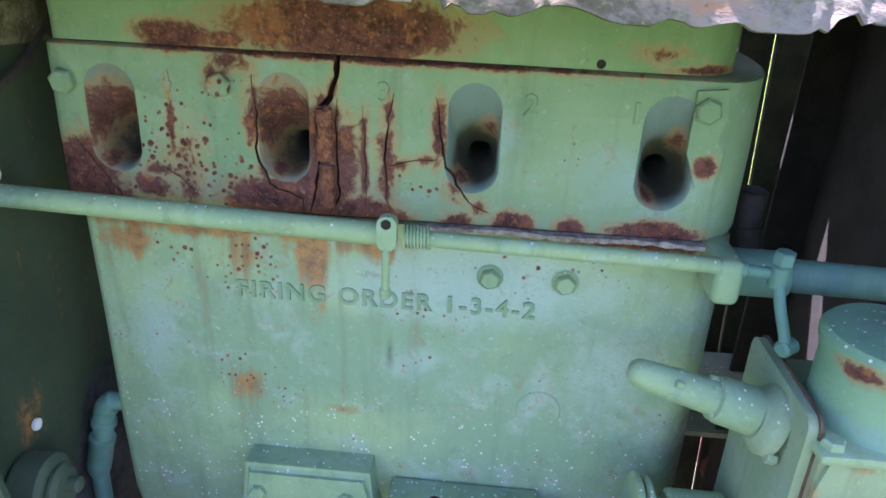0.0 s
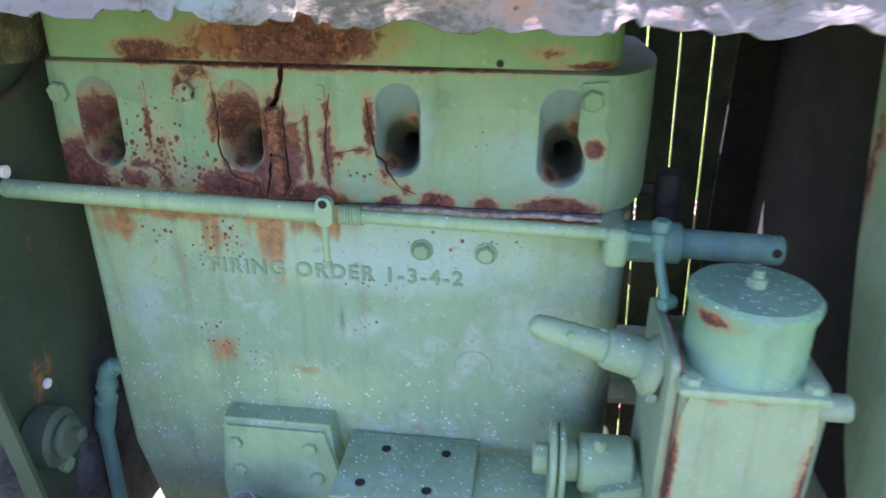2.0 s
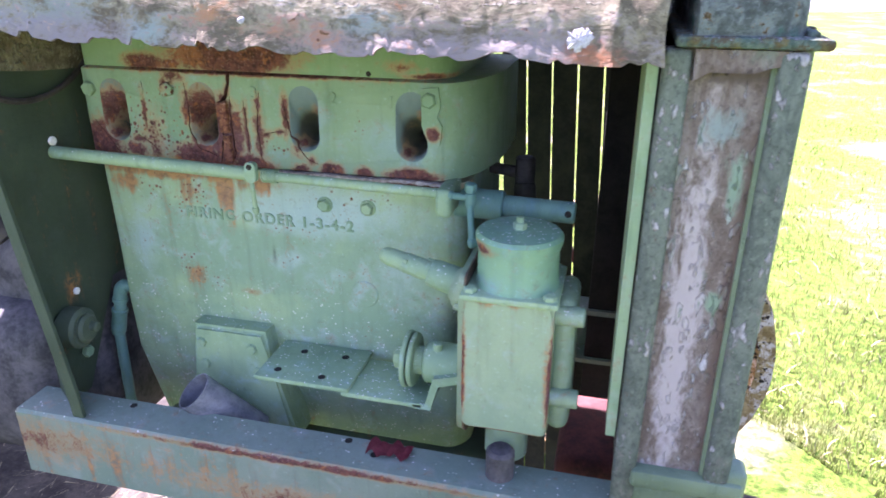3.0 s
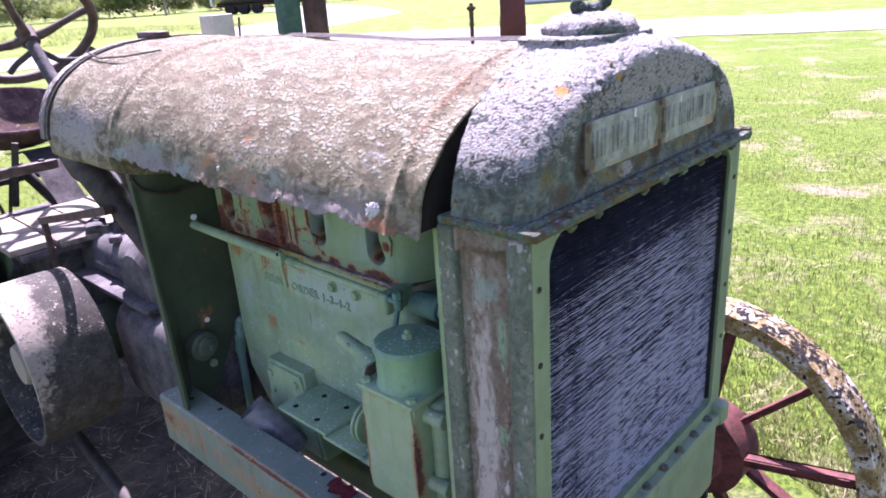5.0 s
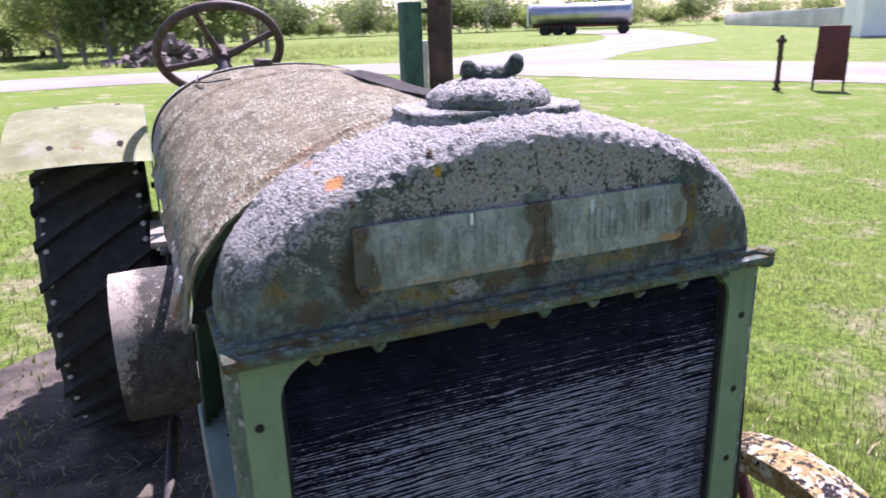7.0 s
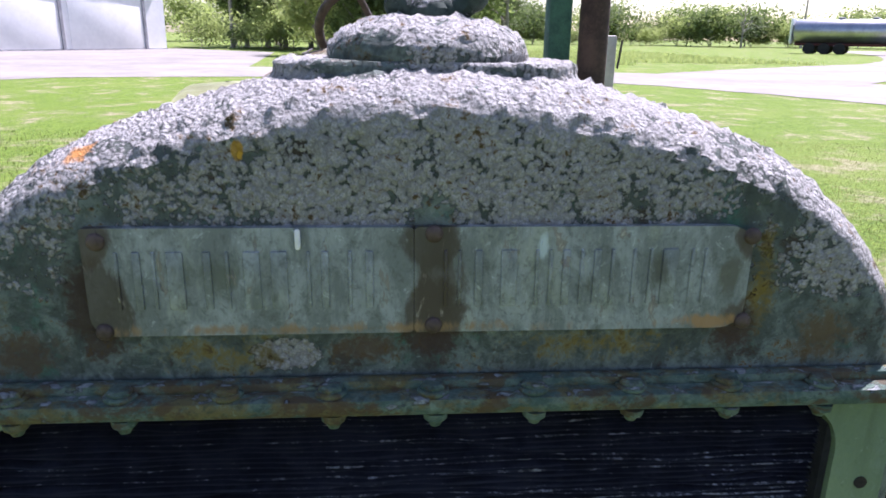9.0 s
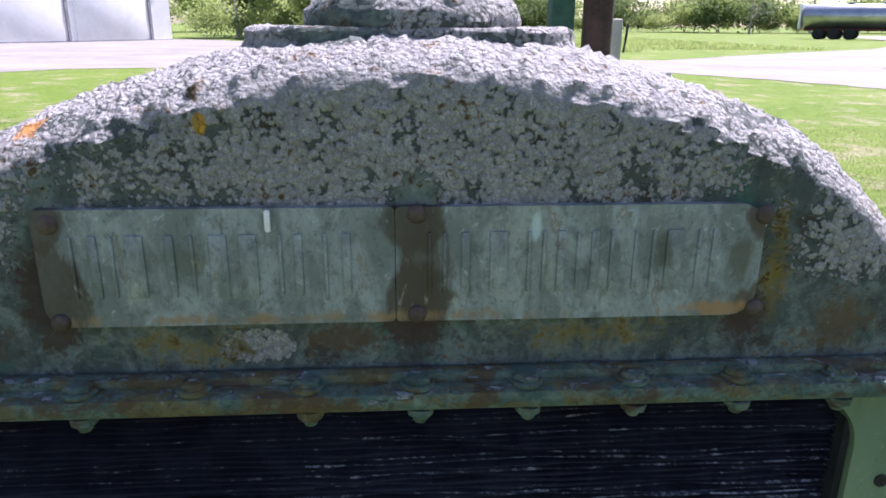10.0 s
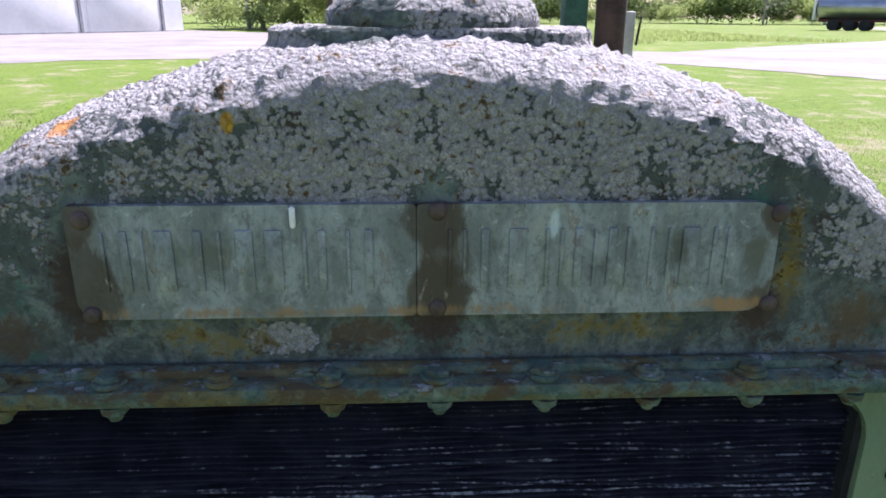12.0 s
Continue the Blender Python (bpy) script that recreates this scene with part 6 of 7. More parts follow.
# steering wheel and column
HUB = Vector((-1.846, -0.040, 1.272))
NRM = Vector((-0.70, 0.0, 0.71)).normalized()
SM = Matrix.Translation(HUB) @ NRM.to_track_quat("Z", "Y").to_matrix().to_4x4()
bm = bmesh.new()
sweep(bm, [SM @ Vector((0.184 * math.cos(t), 0.184 * math.sin(t), 0.012)) for t in (2 * math.pi * k / 72 for k in range(72))], 0.0135, 14, True)
steering = part("steering_wheel", bm, steer_mat, tractor, "four-spoked dark iron steering wheel")
for k in range(4):
    a = radians(66 + 90 * k)
    bm = bmesh.new()
    d = Vector((math.cos(a), math.sin(a), 0))
    sweep(bm, [SM @ (d * q + Vector((0, 0, z))) for q, z in ((0.015, -0.012), (0.05, -0.010), (0.10, 0.0), (0.155, 0.01), (0.182, 0.012))], [0.014, 0.012, 0.009, 0.010, 0.012], 10)
    part("spoke", bm, steer_mat, steering)
bm = bmesh.new()
rod(bm, HUB - NRM * 0.03, HUB + NRM * 0.02, 0.026, 20, 0.005)
part("hub", bm, steer_mat, steering)
bm = bmesh.new()
rod(bm, HUB - NRM * 0.02, HUB - NRM * 0.62, 0.017, 20)
column = part("steering_column", bm, greyiron, tractor, "grey steering column")
bm = bmesh.new()
sweep(bm, [HUB - NRM * 0.05, HUB + Vector((0.02, -0.05, -0.07)), HUB + Vector((0.03, -0.075, -0.09))], 0.008, 10)
sweep(bm, [HUB - NRM * 0.05, HUB + Vector((0.05, 0.05, -0.07)), HUB + Vector((0.05, 0.12, -0.08)), HUB + Vector((0.05, 0.15, -0.05))], [0.008, 0.008, 0.012, 0.014], 10)
part("throttle_quadrant", bm, wood_black, column)

# exhaust and air stack beside the cowl
bm = bmesh.new()
pipe(bm, (-1.104, 0.384, 0.55), (-1.104, 0.384, 1.75), 0.029, 0.003, 28)
part("exhaust_pipe", bm, stack_brown, tractor, "upright rust-brown exhaust pipe")
bm = bmesh.new()
box(bm, (-1.142, 0.293, 0.60), (-1.097, 0.338, 1.388), 0.004)
box(bm, (-1.120, 0.33, 1.362), (-1.112, 0.37, 1.374), 0.002)
part("air_intake", bm, stack_green, tractor, "square dark green stack tied to the exhaust pipe")


# wheels
def front_wheel(side, toe):
    w = new("front_wheel")
    w.parent = tractor
    w.matrix_basis = pose(-0.115, 0.515 * side, 0.38, 0, 0, toe)
    tagged(w, "spoked front wheel, rim flaking yellow and black")
    bm = bmesh.new()
    R, h = 0.329, 0.038
    prof = [(R - 0.030, -h + 0.004), (R - 0.034, -h), (R, -h), (R + 0.005, 0), (R, h), (R - 0.034, h), (R - 0.03, h - 0.004), (R - 0.010, h - 0.012), (R - 0.008, 0), (R - 0.010, -h + 0.012)]
    m = Matrix.Rotation(radians(90), 4, "X")
    rings = [[bm.verts.new(m @ Vector((q * math.cos(t), q * math.sin(t), z))) for t in (2 * math.pi * i / 96 for i in range(96))] for q, z in prof]
    for k in range(len(rings)):
        a, b = rings[k], rings[(k + 1) % len(rings)]
        for i in range(96):
            bm.faces.new((a[i], a[(i + 1) % 96], b[(i + 1) % 96], b[i]))
    part("rim", crusted(bm, 0.002, 60), yellow_rim, w, "flaking yellow and black steel rim")
    for k in range(10):
        a = radians(36 * k + 10)
        bm = bmesh.new()
        s = 0.028 * (1 if k % 2 else -1)
        p0, p1 = Vector((0.05 * math.cos(a), s, 0.05 * math.sin(a))), Vector((0.322 * math.cos(a), s * 0.5, 0.322 * math.sin(a)))
        mm, length = axis_frame(p0, p1)
        box(bm, (-0.011, -0.007, 0), (0.011, 0.007, length), 0.003, 2, mm)
        part("spoke", bm, red_iron, w, "dark red spoke")
    bm = bmesh.new()
    lathe(bm, [(0.05, -0.075), (0.055, -0.07), (0.058, -0.05), (0.095, -0.04), (0.098, 0.04), (0.058, 0.05), (0.05, 0.075)], (0, 0, 0), (0, 1, 0), 40)
    part("hub", bm, red_iron, w, "dark red hub")
    return w


front_wheel(1, 0)
front_wheel(-1, 0)
bm = bmesh.new()
rod(bm, (-0.115, -0.46, 0.38), (-0.115, 0.46, 0.38), 0.032, 20)
box(bm, (-0.19, -0.09, 0.36), (-0.04, 0.09, 0.52), 0.02, 3)
part("front_axle", bm, red_iron, tractor)
bm = bmesh.new()
rod(bm, (-1.3, -0.33, 0.36), (-0.15, -0.42, 0.34), 0.014, 14)
part("drag_link", bm, wood_black, tractor, "long steering rod under the rail")


def rear_wheel(side):
    w = new("rear_wheel")
    w.parent = tractor
    w.matrix_basis = pose(-2.08, 0.465 * side, 0.53)
    tagged(w, "rear wheel with black bar-lug tread and pale rivets")
    R, h = 0.46, 0.155
    m = Matrix.Rotation(radians(90), 4, "X")
    bm = bmesh.new()
    prof = [(R - 0.16, -h * 0.9), (R - 0.02, -h), (R, -h + 0.02), (R + 0.004, 0), (R, h - 0.02), (R - 0.02, h), (R - 0.16, h * 0.9)]
    rings = [[bm.verts.new(m @ Vector((q * math.cos(t), q * math.sin(t), z))) for t in (2 * math.pi * i / 72 for i in range(72))] for q, z in prof]
    for k in range(len(rings)):
        a, b = rings[k], rings[(k + 1) % len(rings)]
        for i in range(72):
            bm.faces.new((a[i], a[(i + 1) % 72], b[(i + 1) % 72], b[i]))
    part("tyre", bm, tyre_mat, w, "black tread band")
    bm = bmesh.new()
    grid = []
    for j in range(7):
        t = 0.42 * (j / 6) * side
        grid.append([m @ Vector((q * math.cos(t + d), q * math.sin(t + d), -h + 2 * h * j / 6)) for q, d in ((R, -0.035), (R + 0.03, -0.025), (R + 0.03, 0.025), (R, 0.035))])
    rows = sheet(bm, grid)
    bm.faces.new(rows[0])
    bm.faces.new(rows[-1][::-1])
    lug = to_mesh("lug", bm)
    lug.materials.append(tyre_mat)
    for k in range(26):
        again("lug", lug, w, Matrix.Rotation(2 * math.pi * k / 26, 4, "Y"))
    riv = to_mesh("rivet", lathe(bmesh.new(), [(0.008, 0), (0.0075, 0.003), (0.004, 0.006), (0.001, 0.007)], (0, 0, 0), (0, 0, 1), 10))
    riv.materials.append(rivet_mat)
    for k in range(60):
        if k % 5 == 4:
            continue
        t = 2 * math.pi * k / 60
        for z in (-h + 0.025, h - 0.025):
            p = m @ Vector(((R + 0.002) * math.cos(t), (R + 0.002) * math.sin(t), z))
            again("rivet", riv, w, facing(p, (p.x, 0, p.z)))
    bm = bmesh.new()
    lathe(bm, [(0.305, -0.02), (0.31, 0.0), (0.305, 0.02), (0.12, 0.03), (0.1, 0.10), (0.03, 0.1)], (0, 0, 0), (0, 1, 0), 48)
    part("wheel_disc", bm, green_dark, w)
    return w


def fender_z(r, a):
    """Height of the flat-topped fender at the angle a round the wheel."""
    return 0.57 + r * math.sin(radians(44)) + 0.62 * (r * math.sin(a) - r * math.sin(radians(44)))


rear_wheel(-1)
rear_wheel(1)
for s in (-1, 1):
    bm = bmesh.new()
    grid = []
    for y in np.linspace(0.285, 0.665, 8):
        row = []
        for k in range(31):
            a = radians(44 + 100 * k / 30)
            r = 0.612 + 0.012 * math.sin((y - 0.285) / 0.38 * math.pi)
            row.append((-2.10 + (r + 0.03 * max(0, 1 - k / 5)) * math.cos(a), s * float(y), fender_z(r, a)))
        grid.append(row)
    sheet(bm, grid)
    bmesh.ops.solidify(bm, geom=bm.faces[:], thickness=0.004)
    fender = part("fender", bm, fender_mat, tractor, "pale yellow-green curved fender over the rear wheel")
    bm = bmesh.new()
    plate = [(-2.10 + 0.61 * math.cos(radians(a)), fender_z(0.61, radians(a)) - 0.002) for a in range(44, 146, 6)] + [(-2.6, 0.75), (-2.3, 0.62), (-1.75, 0.62), (-1.63, 0.72)]
    prism(bm, plate, 1, s * 0.282, s * 0.287)
    part("fender_side", bm, fender_side, fender, "dark green inner side plate")
    fh = to_mesh("fender_hole", lathe(bmesh.new(), [(0.009, 0), (0.009, 0.001), (0.003, 0.001)], (0, 0, 0), (0, 0, 1), 12))
    fh.materials.append(dark_hole)
    for a, y in ((52, 0.36), (52, 0.54), (85, 0.36), (85, 0.54)):
        r = 0.628
        again("fender_hole", fh, fender, facing((-2.10 + r * math.cos(radians(a)), s * y, fender_z(r, radians(a))), (math.cos(radians(a)), 0, math.sin(radians(a)))))

fbox = part("fender_box", box(bmesh.new(), (-2.15, 0.65, 1.085), (-2.05, 0.735, 1.285), 0.006), box_mat, tractor, "small pale box standing on the far fender")
part("dark_stem", rod(bmesh.new(), (-2.03, 0.735, 1.18), (-2.03, 0.745, 1.27), 0.004, 8), wood_black, fbox)

# ---- the ground and what stands round the tractor ----
def rise(x, y):
    """The height of the land: flat near by, rising a little far off."""
    return GROUND + 0.006 * max(0.0, math.hypot(x, y) - 50)


bm = bmesh.new()
radii = [0.0, 1.5, 3, 5, 8, 12, 18, 25, 35, 50, 70, 100, 140, 200, 300, 500, 900]
grid = [[(r * math.cos(t), r * math.sin(t), rise(r, 0) if r < 200 else rise(200, 0)) for t in (2 * math.pi * k / 72 for k in range(73))] for r in radii]
sheet(bm, grid)
bmesh.ops.remove_doubles(bm, verts=bm.verts[:], dist=0.001)
lone("ground", bm, lawn_mat, "sunlit lawn with worn dry patches reaching the horizon", "ground", "structure")


def flat(name, outline, mat, label, up):
    bm = bmesh.new()
    bm.faces.new([bm.verts.new((x, y, rise(x, y) + up)) for x, y in outline])
    bmesh.ops.triangulate(bm, faces=bm.faces[:])
    return lone(name, bm, mat, label, name, "structure")


def band(name, line, mat, label, up):
    """A strip along (x, y, half width) places."""
    bm = bmesh.new()
    pts = curve_points([(x, y, w) for x, y, w in line], 10)
    grid = []
    for i, p in enumerate(pts):
        a, b = pts[max(i - 1, 0)], pts[min(i + 1, len(pts) - 1)]
        d = Vector((b.x - a.x, b.y - a.y)).normalized()
        row = []
        for s in (-1, -0.5, 0, 0.5, 1):
            w = p.z * s + 0.25 * noise.noise(Vector((i * 0.6, s * 3, 1)))
            x, y = p.x - d.y * w, p.y + d.x * w
            row.append((x, y, rise(x, y) + up))
        grid.append(row)
    sheet(bm, grid)
    return lone(name, bm, mat, label, name, "structure")


band("road", [(-14, -60, 4.5), (-19, -25, 3.5), (-24.4, -5, 3.3), (-24.6, 2, 3.3), (-22.6, 8.6, 3.5), (-18.6, 12.0, 3.7), (-14.7, 13.9, 3.7), (-10.5, 16.0, 3.5), (-6.5, 17.6, 3.4), (5, 22, 3.4), (30, 31, 3.6)], road_mat, "pale sunlit gravel road", 0.012)
band("branch_road", [(-22, 11, 3.6), (-27.8, 17.2, 3.4), (-32.5, 23.5, 3.8), (-38, 31, 4.0), (-48, 39, 3.6), (-62, 48, 4.2), (-80, 56, 6)], road_mat, "pale branch of the gravel road", 0.016)
flat("yard", [(-18.6, -10.0), (-22.4, -7.0), (-27.6, -5.4), (-50, -7.9), (-56, -16), (-40, -38), (-18, -34), (-14, -18)], road_mat, "bright concrete yard before the white shed", 0.008)
bm = bmesh.new()
out = [(0.35, -1.0), (0.55, -0.2), (0.35, 0.45), (-0.4, 0.42), (-1.2, 0.5), (-2.6, 0.8), (-2.9, 0.0), (-2.6, -1.0), (-1.4, -1.25), (-0.4, -1.15)]
pts = curve_points([(x, y, 0) for x, y in out] + [(out[0][0], out[0][1], 0)], 5)[:-1]
bm.faces.new([bm.verts.new((p.x, p.y, GROUND + 0.006)) for p in pts])
bmesh.ops.triangulate(bm, faces=bm.faces[:])
lone("bare_soil", bm, soil, "bare dark soil under the tractor", "soil", "structure")
bm = bmesh.new()
box(bm, (-1.05, -0.62, GROUND), (-0.55, -0.30, GROUND + 0.07), 0.012, 2, Matrix.Translation((-0.1, 0.1, 0)) @ Matrix.Rotation(0.12, 4, "Z"))
lone("concrete_slab", crusted(bm, 0.003, 30), slab_mat, "grey concrete slab lying on the soil", "slab")


def scatter(name, count, place, height, width, mat, label, seed, lean=0.35):
    """Blades of grass or straw: thin bent triangles."""
    g = np.random.default_rng(seed)
    xy = place(g, count)
    h, w = height * g.uniform(0.45, 1.25, count), width * g.uniform(0.6, 1.3, count)
    a, q = g.uniform(0, 2 * np.pi, count), g.uniform(0, 2 * np.pi, count)
    k = lean * g.uniform(0.1, 1.6, count)
    base = np.stack([xy[:, 0], xy[:, 1], np.full(count, GROUND)], 1)
    side = np.stack([np.cos(a) * w / 2, np.sin(a) * w / 2, np.zeros(count)], 1)
    tip = base + np.stack([np.cos(q) * k * h, np.sin(q) * k * h, h], 1)
    mid = base + np.stack([np.cos(q) * k * h * 0.3, np.sin(q) * k * h * 0.3, h * 0.6], 1)
    verts = np.concatenate([base - side, base + side, mid + side * 0.7, mid - side * 0.7, tip])
    i = np.arange(count)
    quads = np.stack([i, i + count, i + 2 * count, i + 3 * count], 1).tolist()
    tris = np.stack([i + 3 * count, i + 2 * count, i + 4 * count], 1).tolist()
    me = bpy.data.meshes.new(name)
    me.from_pydata(verts.tolist(), [], quads + tris)
    me.materials.append(mat)
    return tagged(new(name, me), label, "grass", "", "stuff")


def near_lawn(g, n):
    r = 0.9 + 9 * g.random(n) ** 1.5
    t = g.uniform(radians(5), radians(185), n)
    x, y = -0.3 + r * np.cos(t), 0.1 + r * np.sin(t)
    bad = (y < 0.62) & (x < 0.5)
    y[bad] += 0.9
    for (px, py), (u, v) in DRY:
        worn = (((x - px) / (0.7 * u)) ** 2 + ((y - py) / (0.7 * v)) ** 2 < 1) & (g.random(n) < 0.85)
        y[worn] += 0.8
    clump = np.sin(x * 3.1 + 1.3 * np.sin(y * 2.3)) * np.sin(y * 2.7 + 0.8 * np.sin(x * 1.9))
    keep = clump + g.normal(0, 0.6, n) > -0.5
    x[~keep] += 0.35
    return np.stack([x, y], 1)


def left_lawn(g, n):
    x, y = g.uniform(-9, -1.0, n), -0.8 - 5 * g.random(n) ** 1.4
    return np.stack([x, y], 1)


scatter("lawn_blades", 120000, near_lawn, 0.024, 0.004, blade_mat, "short bright green grass blades", 3)
scatter("lawn_blades", 9000, left_lawn, 0.035, 0.009, blade_mat, "short bright green grass blades", 4)
scatter("dry_stalks", 5000, near_lawn, 0.03, 0.006, straw_mat, "dry pale stalks among the grass", 7, 1.5)
scatter("straw_litter", 5000, lambda g, n: np.stack([g.uniform(-2.2, 0.2, n), g.uniform(-1.0, 0.35, n)], 1), 0.012, 0.004, straw_mat, "straw scattered on the soil", 8, 6.0)

# sign and hydrant on the lawn
board = thing("sign_board", "dark oxblood board on two short legs on the lawn", "sign", (-8.61, 11.09, GROUND))
board.scale = (1.1, 1.1, 1.12)
board.rotation_euler = (0, 0, radians(28))
bm = bmesh.new()
box(bm, (-0.23, -0.02, 0.16), (0.23, 0.02, 1.0), 0.008)
part("panel", bm, sign_red, board)
for x in (-0.225, 0.225):
    bm = bmesh.new()
    box(bm, (x - 0.016, -0.018, 0), (x + 0.016, 0.018, 0.6), 0.004)
    part("leg", bm, wood_black, board)
hydrant = thing("hydrant", "slim dark iron hydrant post on the lawn", "hydrant", (-9.23, 10.54, GROUND))
hydrant.scale = (1.05, 1.05, 1.06)
bm = bmesh.new()
lathe(bm, [(0.07, 0), (0.07, 0.03), (0.045, 0.05), (0.04, 0.10), (0.06, 0.12), (0.06, 0.15), (0.04, 0.17), (0.036, 0.50), (0.05, 0.52), (0.05, 0.56), (0.04, 0.58), (0.045, 0.78), (0.065, 0.80), (0.065, 0.86), (0.04, 0.88), (0.03, 0.92)], (0, 0, 0), (0, 0, 1), 20)
part("post", bm, stack_brown, hydrant)
bm = bmesh.new()
rod(bm, (-0.09, 0, 0.83), (0.09, 0, 0.83), 0.03, 14)
part("outlet", bm, stack_brown, hydrant)


def facade(name, label, corner, along, width, height, depth, mat, doors):
    """A plain building with posts or doors along its front. corner is its front's first corner, along the front's direction."""
    d = Vector((*along, 0)).normalized()
    ob = thing(name, label, "building", (*corner, rise(*corner)))
    ob.rotation_euler = (0, 0, math.atan2(d.y, d.x))
    bm = bmesh.new()
    box(bm, (0, 0, -0.3), (width, depth, height))
    part("wall", bm, mat, ob)
    bm = bmesh.new()
    box(bm, (-0.25, -0.35, height), (width + 0.25, depth + 0.2, height + 0.25), 0.05)
    part("roof", bm, grey_trim, ob)
    for u0, u1, v0, v1, dm in doors:
        bm = bmesh.new()
        box(bm, (u0, -0.06, v0), (u1, 0.02, v1), 0.015)
        part("door" if v0 < 0.3 else "window", bm, dm, ob)
    bm = bmesh.new()
    box(bm, (0, -0.10, -0.2), (width, 0.0, 0.10))
    part("plinth", bm, grey_trim, ob)
    return ob


# front of the shed runs from its far corner towards the near side
shed = facade("white_shed", "long white shed with broad sliding doors beside the yard", (-19.6, -36.6), (-12.7, 7.5), 40, 5.2, 10, white_wall,
              [(0.3 + k * 6.4, 5.9 + k * 6.4, 0.1, 4.6, white_wall) for k in range(6)])
for k in range(6):
    bm = bmesh.new()
    box(bm, (6.05 + k * 6.4, -0.12, 0), (6.25 + k * 6.4, 0, 5.0))
    part("post", bm, grey_trim, shed)
cabin = facade("white_cabin", "small white cabin with a window by the road", (-28.9, 38.6), (5.0, 6.2), 8, 3.2, 4.5, white_wall, [(5.5, 6.5, 1.4, 2.4, grey_trim), (2.8, 2.9, 0.1, 3.2, grey_trim)])
hall = facade("low_hall", "long low grey-roofed hall beyond the cabin", (-24, 56), (8, 5), 40, 4.5, 8, grey_trim, [(2 + 5 * k, 5 + 5 * k, 1.2, 2.8, white_wall) for k in range(6)])
bm = bmesh.new()
box(bm, (0, -0.15, -0.6), (46, 0.15, 1.9), 0.03)
wall = lone("concrete_wall", bm, wall_mat, "long pale concrete wall far across the road", "wall")
wall.matrix_basis = pose(-83, 81, 0.1, 0, 0, -30.7)

# tank trailer far off
trailer = thing("tank_trailer", "silver tank trailer with red chassis parked far off", "trailer", (-66.5, 40.0, rise(66, 40)))
trailer.rotation_euler = (0, 0, radians(47))
bm = bmesh.new()
lathe(bm, [(0.75, -0.22), (1.02, -0.1), (1.08, 0.0), (1.08, 10.0), (1.02, 10.1), (0.75, 10.22)], (-1.2, 0, 2.05), (0, 0, 2.05), 40)
part("tank", bm, steel, trailer, "polished silver tank")
for x in (2.5, 5.3, 8.0):
    bm = bmesh.new()
    rod(bm, (x, 0, 3.05), (x, 0, 3.3), 0.3, 20)
    part("hatch", bm, grey_trim, trailer)
bm = bmesh.new()
box(bm, (-1.2, -0.5, 0.75), (9.0, 0.5, 0.98), 0.03)
part("chassis", bm, red_iron, trailer, "dark red chassis beam")
bm = bmesh.new()
box(bm, (-1.62, -1.1, 0.9), (-1.45, 1.1, 3.2), 0.05)
part("rear_cabinet", bm, white_wall, trailer)
for x in (0.2, 1.5, 2.8, 8.2):
    for y in (-0.95, 0.95):
        bm = bmesh.new()
        rod(bm, (x, y - 0.15, 0.5), (x, y + 0.15, 0.5), 0.5, 24, 0.06)
        part("wheel", bm, black_rubber, trailer)

# poles
for x, y, h in ((-62, -13.2, 9.0), (-95, 56, 8.0)):
    pole = thing("utility_pole", "pale concrete utility pole", "pole", (x, y, rise(x, y)), "poles")
    bm = bmesh.new()
    lathe(bm, [(0.19, 0), (0.10, h)], (0, 0, 0), (0, 0, 1), 14)
    part("shaft", bm, slab_mat, pole)
    bm = bmesh.new()
    box(bm, (-0.05, -0.9, h - 0.5), (0.05, 0.9, h - 0.38), 0.01)
    part("crossarm", bm, grey_trim, pole)

# heap of rubble and logs by the far road
heap = thing("rubble_heap", "heap of broken stone and old timber beside the road", "heap", (-36, 1.2, rise(36, 1)))
r = random.Random(12)
for k in range(150):
    a, q = r.uniform(0, 6.28), r.random()
    p = Vector((2.6 * q * math.cos(a), 2.9 * q * math.sin(a), 1.25 * (1 - q) * r.uniform(0.5, 1)))
    s = r.uniform(0.12, 0.42)
    bm = box(bmesh.new(), (-s, -s * 0.5, -s * 0.35), (s, s * 0.5, s * 0.35), 0.02, 1, Matrix.Translation(p) @ Euler((r.uniform(-0.7, 0.7), r.uniform(-0.7, 0.7), r.uniform(0, 6))).to_matrix().to_4x4())
    part("broken_stone", bm, rubble_mat, heap)


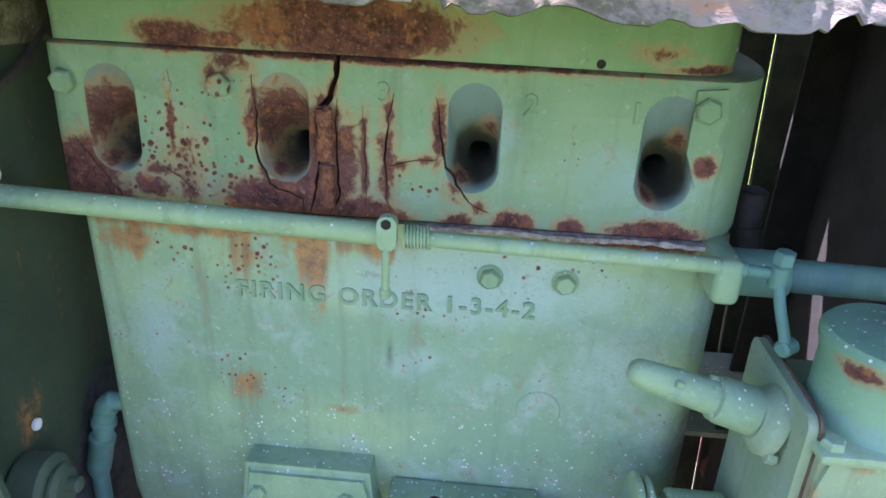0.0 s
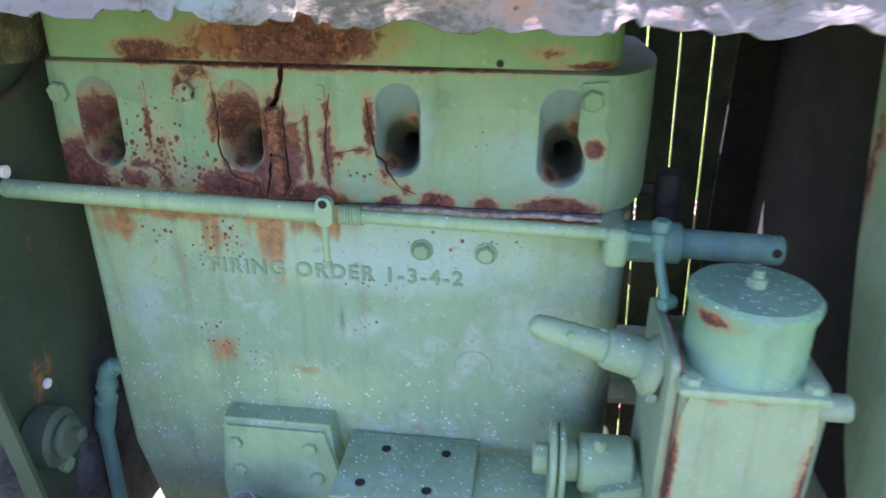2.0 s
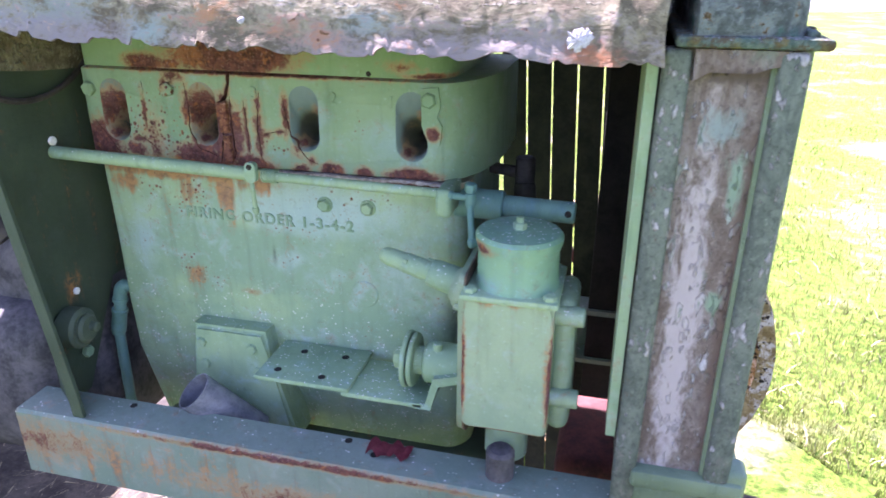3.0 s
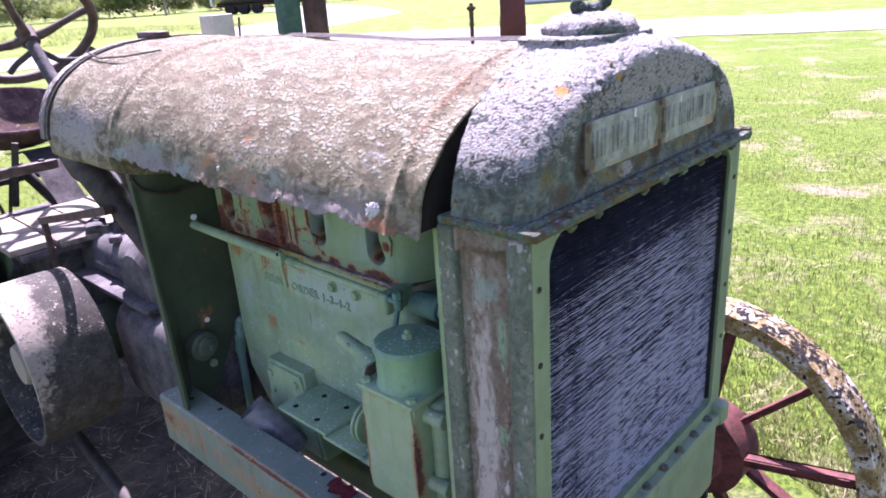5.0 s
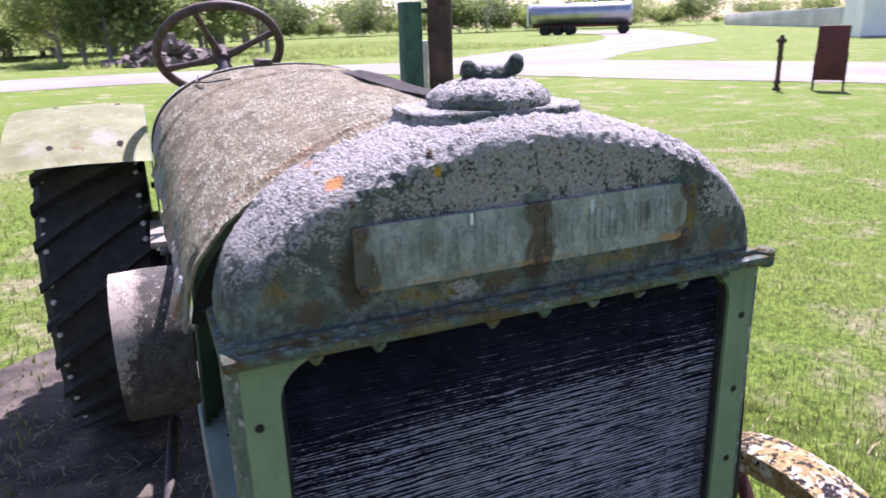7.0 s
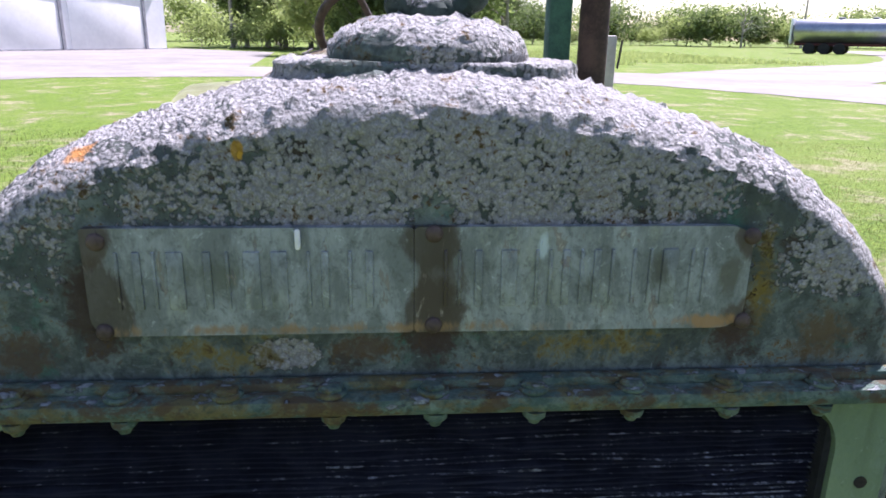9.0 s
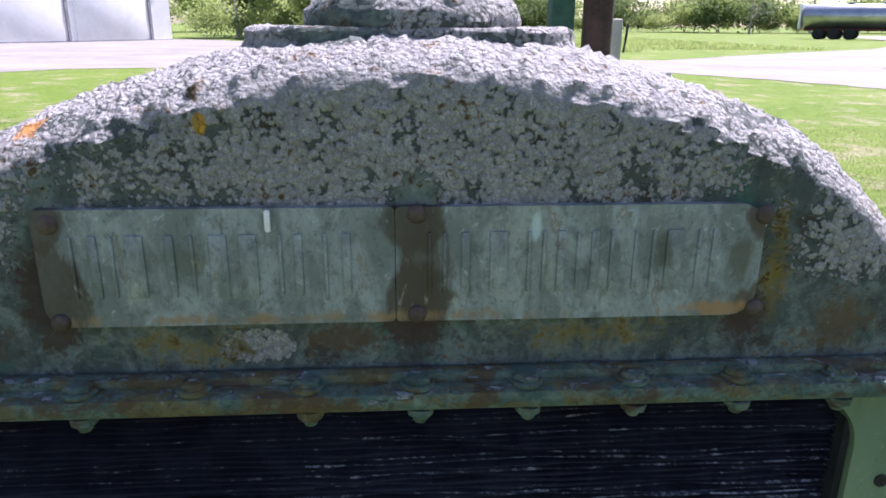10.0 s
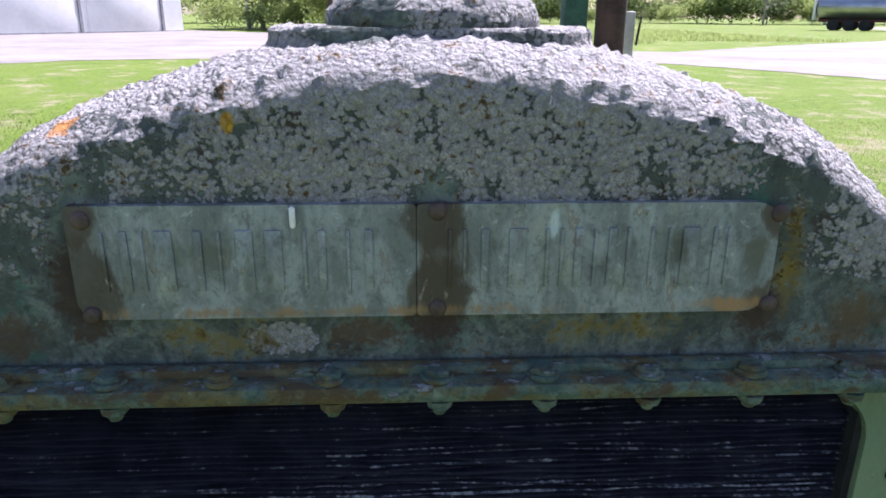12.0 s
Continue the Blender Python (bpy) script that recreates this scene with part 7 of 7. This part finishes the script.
# ---- trees and bushes ----
def tree_mesh(seed, height, spread, leaves, leaf, bare=False, low=0.22):
    """The meshes of a trunk with limbs, and of a crown of small leaf clumps."""
    r = random.Random(seed)
    bm = bmesh.new()
    top = Vector((r.uniform(-0.3, 0.3), r.uniform(-0.3, 0.3), height * 0.8))
    sweep(bm, curve_points([(0, 0, -0.1), top * 0.4 + Vector((r.uniform(-0.2, 0.2), 0.1, 0)), top], 5), [height * 0.022 * (1 - 0.085 * i) for i in range(11)], 8)
    ends = []
    for k in range(13):
        h = r.uniform(low, 0.75) * height
        a = r.uniform(0, 6.28)
        ln = spread * r.uniform(0.55, 1.0) * (1.15 - h / height)
        p0 = top * (h / (height * 0.8)) * 0.95
        p1 = p0 + Vector((math.cos(a) * ln * 0.5, math.sin(a) * ln * 0.5, ln * 0.35))
        p2 = p0 + Vector((math.cos(a) * ln, math.sin(a) * ln, ln * r.uniform(0.4, 0.9)))
        sweep(bm, curve_points([p0, p1, p2], 3), [height * 0.008 * (1 - 0.13 * i) for i in range(7)], 5)
        ends += [p1.lerp(p2, 0.3), p2]
        for _ in range(2):
            p3 = p2 + Vector((r.uniform(-1, 1), r.uniform(-1, 1), r.uniform(0, 1))) * ln * 0.5
            sweep(bm, [p1.lerp(p2, 0.6), p3], [height * 0.004, height * 0.0015], 4)
            ends.append(p3)
    ends.append(top)
    trunk = to_mesh("trunk", bm)
    trunk.materials.append(bark_mat)
    verts, faces = [], []
    for _ in range(0 if bare else leaves):
        c = r.choice(ends)
        v = Vector((r.gauss(0, 1), r.gauss(0, 1), r.gauss(0, 0.8))) * spread * 0.17
        p = c + v
        u = Vector((r.gauss(0, 1), r.gauss(0, 1), r.gauss(0, 1))).normalized()
        w = u.orthogonal().normalized()
        s = leaf * r.uniform(0.5, 1.3)
        i = len(verts)
        verts += [p - u * s, p + w * s * 0.55, p + u * s, p - w * s * 0.55]
        faces.append((i, i + 1, i + 2, i + 3))
    crown = bpy.data.meshes.new("crown")
    crown.from_pydata([tuple(v) for v in verts], [], faces)
    crown.materials.append(leaf_mat)
    return trunk, crown


kinds = [tree_mesh(1, 11, 3.6, 7000, 0.21, low=0.05), tree_mesh(2, 13, 3.4, 7000, 0.22, low=0.06), tree_mesh(3, 9, 3.4, 5200, 0.18), tree_mesh(6, 10, 2.6, 3000, 0.17, low=0.08)]
bush_kinds = [tree_mesh(11, 2.2, 3.2, 2400, 0.15, low=0.03), tree_mesh(12, 2.8, 3.4, 2600, 0.16, low=0.03), tree_mesh(13, 1.6, 3.0, 1800, 0.13, low=0.02)]
bare_kind = tree_mesh(20, 9, 3.0, 0, 0.1, True)


def plant(name, meshes, x, y, s, turn, label, category, group):
    t = thing(name, label, category, (x, y, rise(x, y)), group)
    t.rotation_euler, t.scale = (0, 0, turn), (s, s, s)
    for nm, me in zip(("trunk", "crown"), meshes):
        if len(me.polygons):
            ob = new(nm, me)
            ob.parent = t
    return t


r = random.Random(31)
for k in range(26):
    # a belt of trees beyond the road, from behind the shed to the heap
    y = -14 + 24 * k / 25 + r.uniform(-0.8, 0.8)
    x = -66 - 0.15 * y + r.uniform(-9, 9)
    plant("tree", kinds[r.randrange(4)], x, y, r.uniform(0.75, 1.15), r.uniform(0, 6), "leafy spring tree in the belt beyond the road", "tree", "belt of trees")
for k in range(6):
    plant("tree", kinds[(k * 2) % 4], -40 - 6 * r.random(), -4 + 1.3 * k, r.uniform(0.5, 0.8), r.uniform(0, 6), "young leafy tree behind the rubble heap", "tree", "young trees")
plant("tree", kinds[2], -46, 7.5, 1.0, 1.0, "round-crowned leafy tree standing alone", "tree", "young trees")
plant("bare_tree", bare_kind, -92, 46, 0.8, 2.0, "leafless tree far off by the trailer", "tree", "")
for k in range(95):
    # hedge that closes the meadow
    q = k / 94
    x, y = -92 - 14 * math.sin(q * 3) + r.uniform(-5, 5), -22 + 108 * q + r.uniform(-1.5, 1.5)
    plant("bush", bush_kinds[r.randrange(3)], x, y, r.choice((0.5, 0.7, 0.9, 1.2, 1.5)), r.uniform(0, 6), "green bush in the hedge beyond the meadow", "bush", "hedge")
for k in range(16):
    plant("bush", bush_kinds[r.randrange(3)], -88 + 5.5 * k + r.uniform(-1, 1), 88 + 2.2 * k + r.uniform(-2, 2), r.uniform(0.6, 1.4), r.uniform(0, 6), "green bush beyond the concrete wall", "bush", "hedge")
for k in range(7):
    plant("bush", bush_kinds[k % 2], -58 + r.uniform(-3, 3), -14.5 + 2.3 * k, r.uniform(0.5, 0.9), r.uniform(0, 6), "green bush beside the white shed", "bush", "shrubs")


def meadow(g, n):
    x, y = g.uniform(-88, -34, n), g.uniform(-6, 24, n)
    y[x > -38] *= 0.5
    return np.stack([x, y], 1)


scatter("meadow_tufts", 26000, meadow, 0.20, 0.10, leaf_mat, "long rough meadow grass beyond the road", 15)
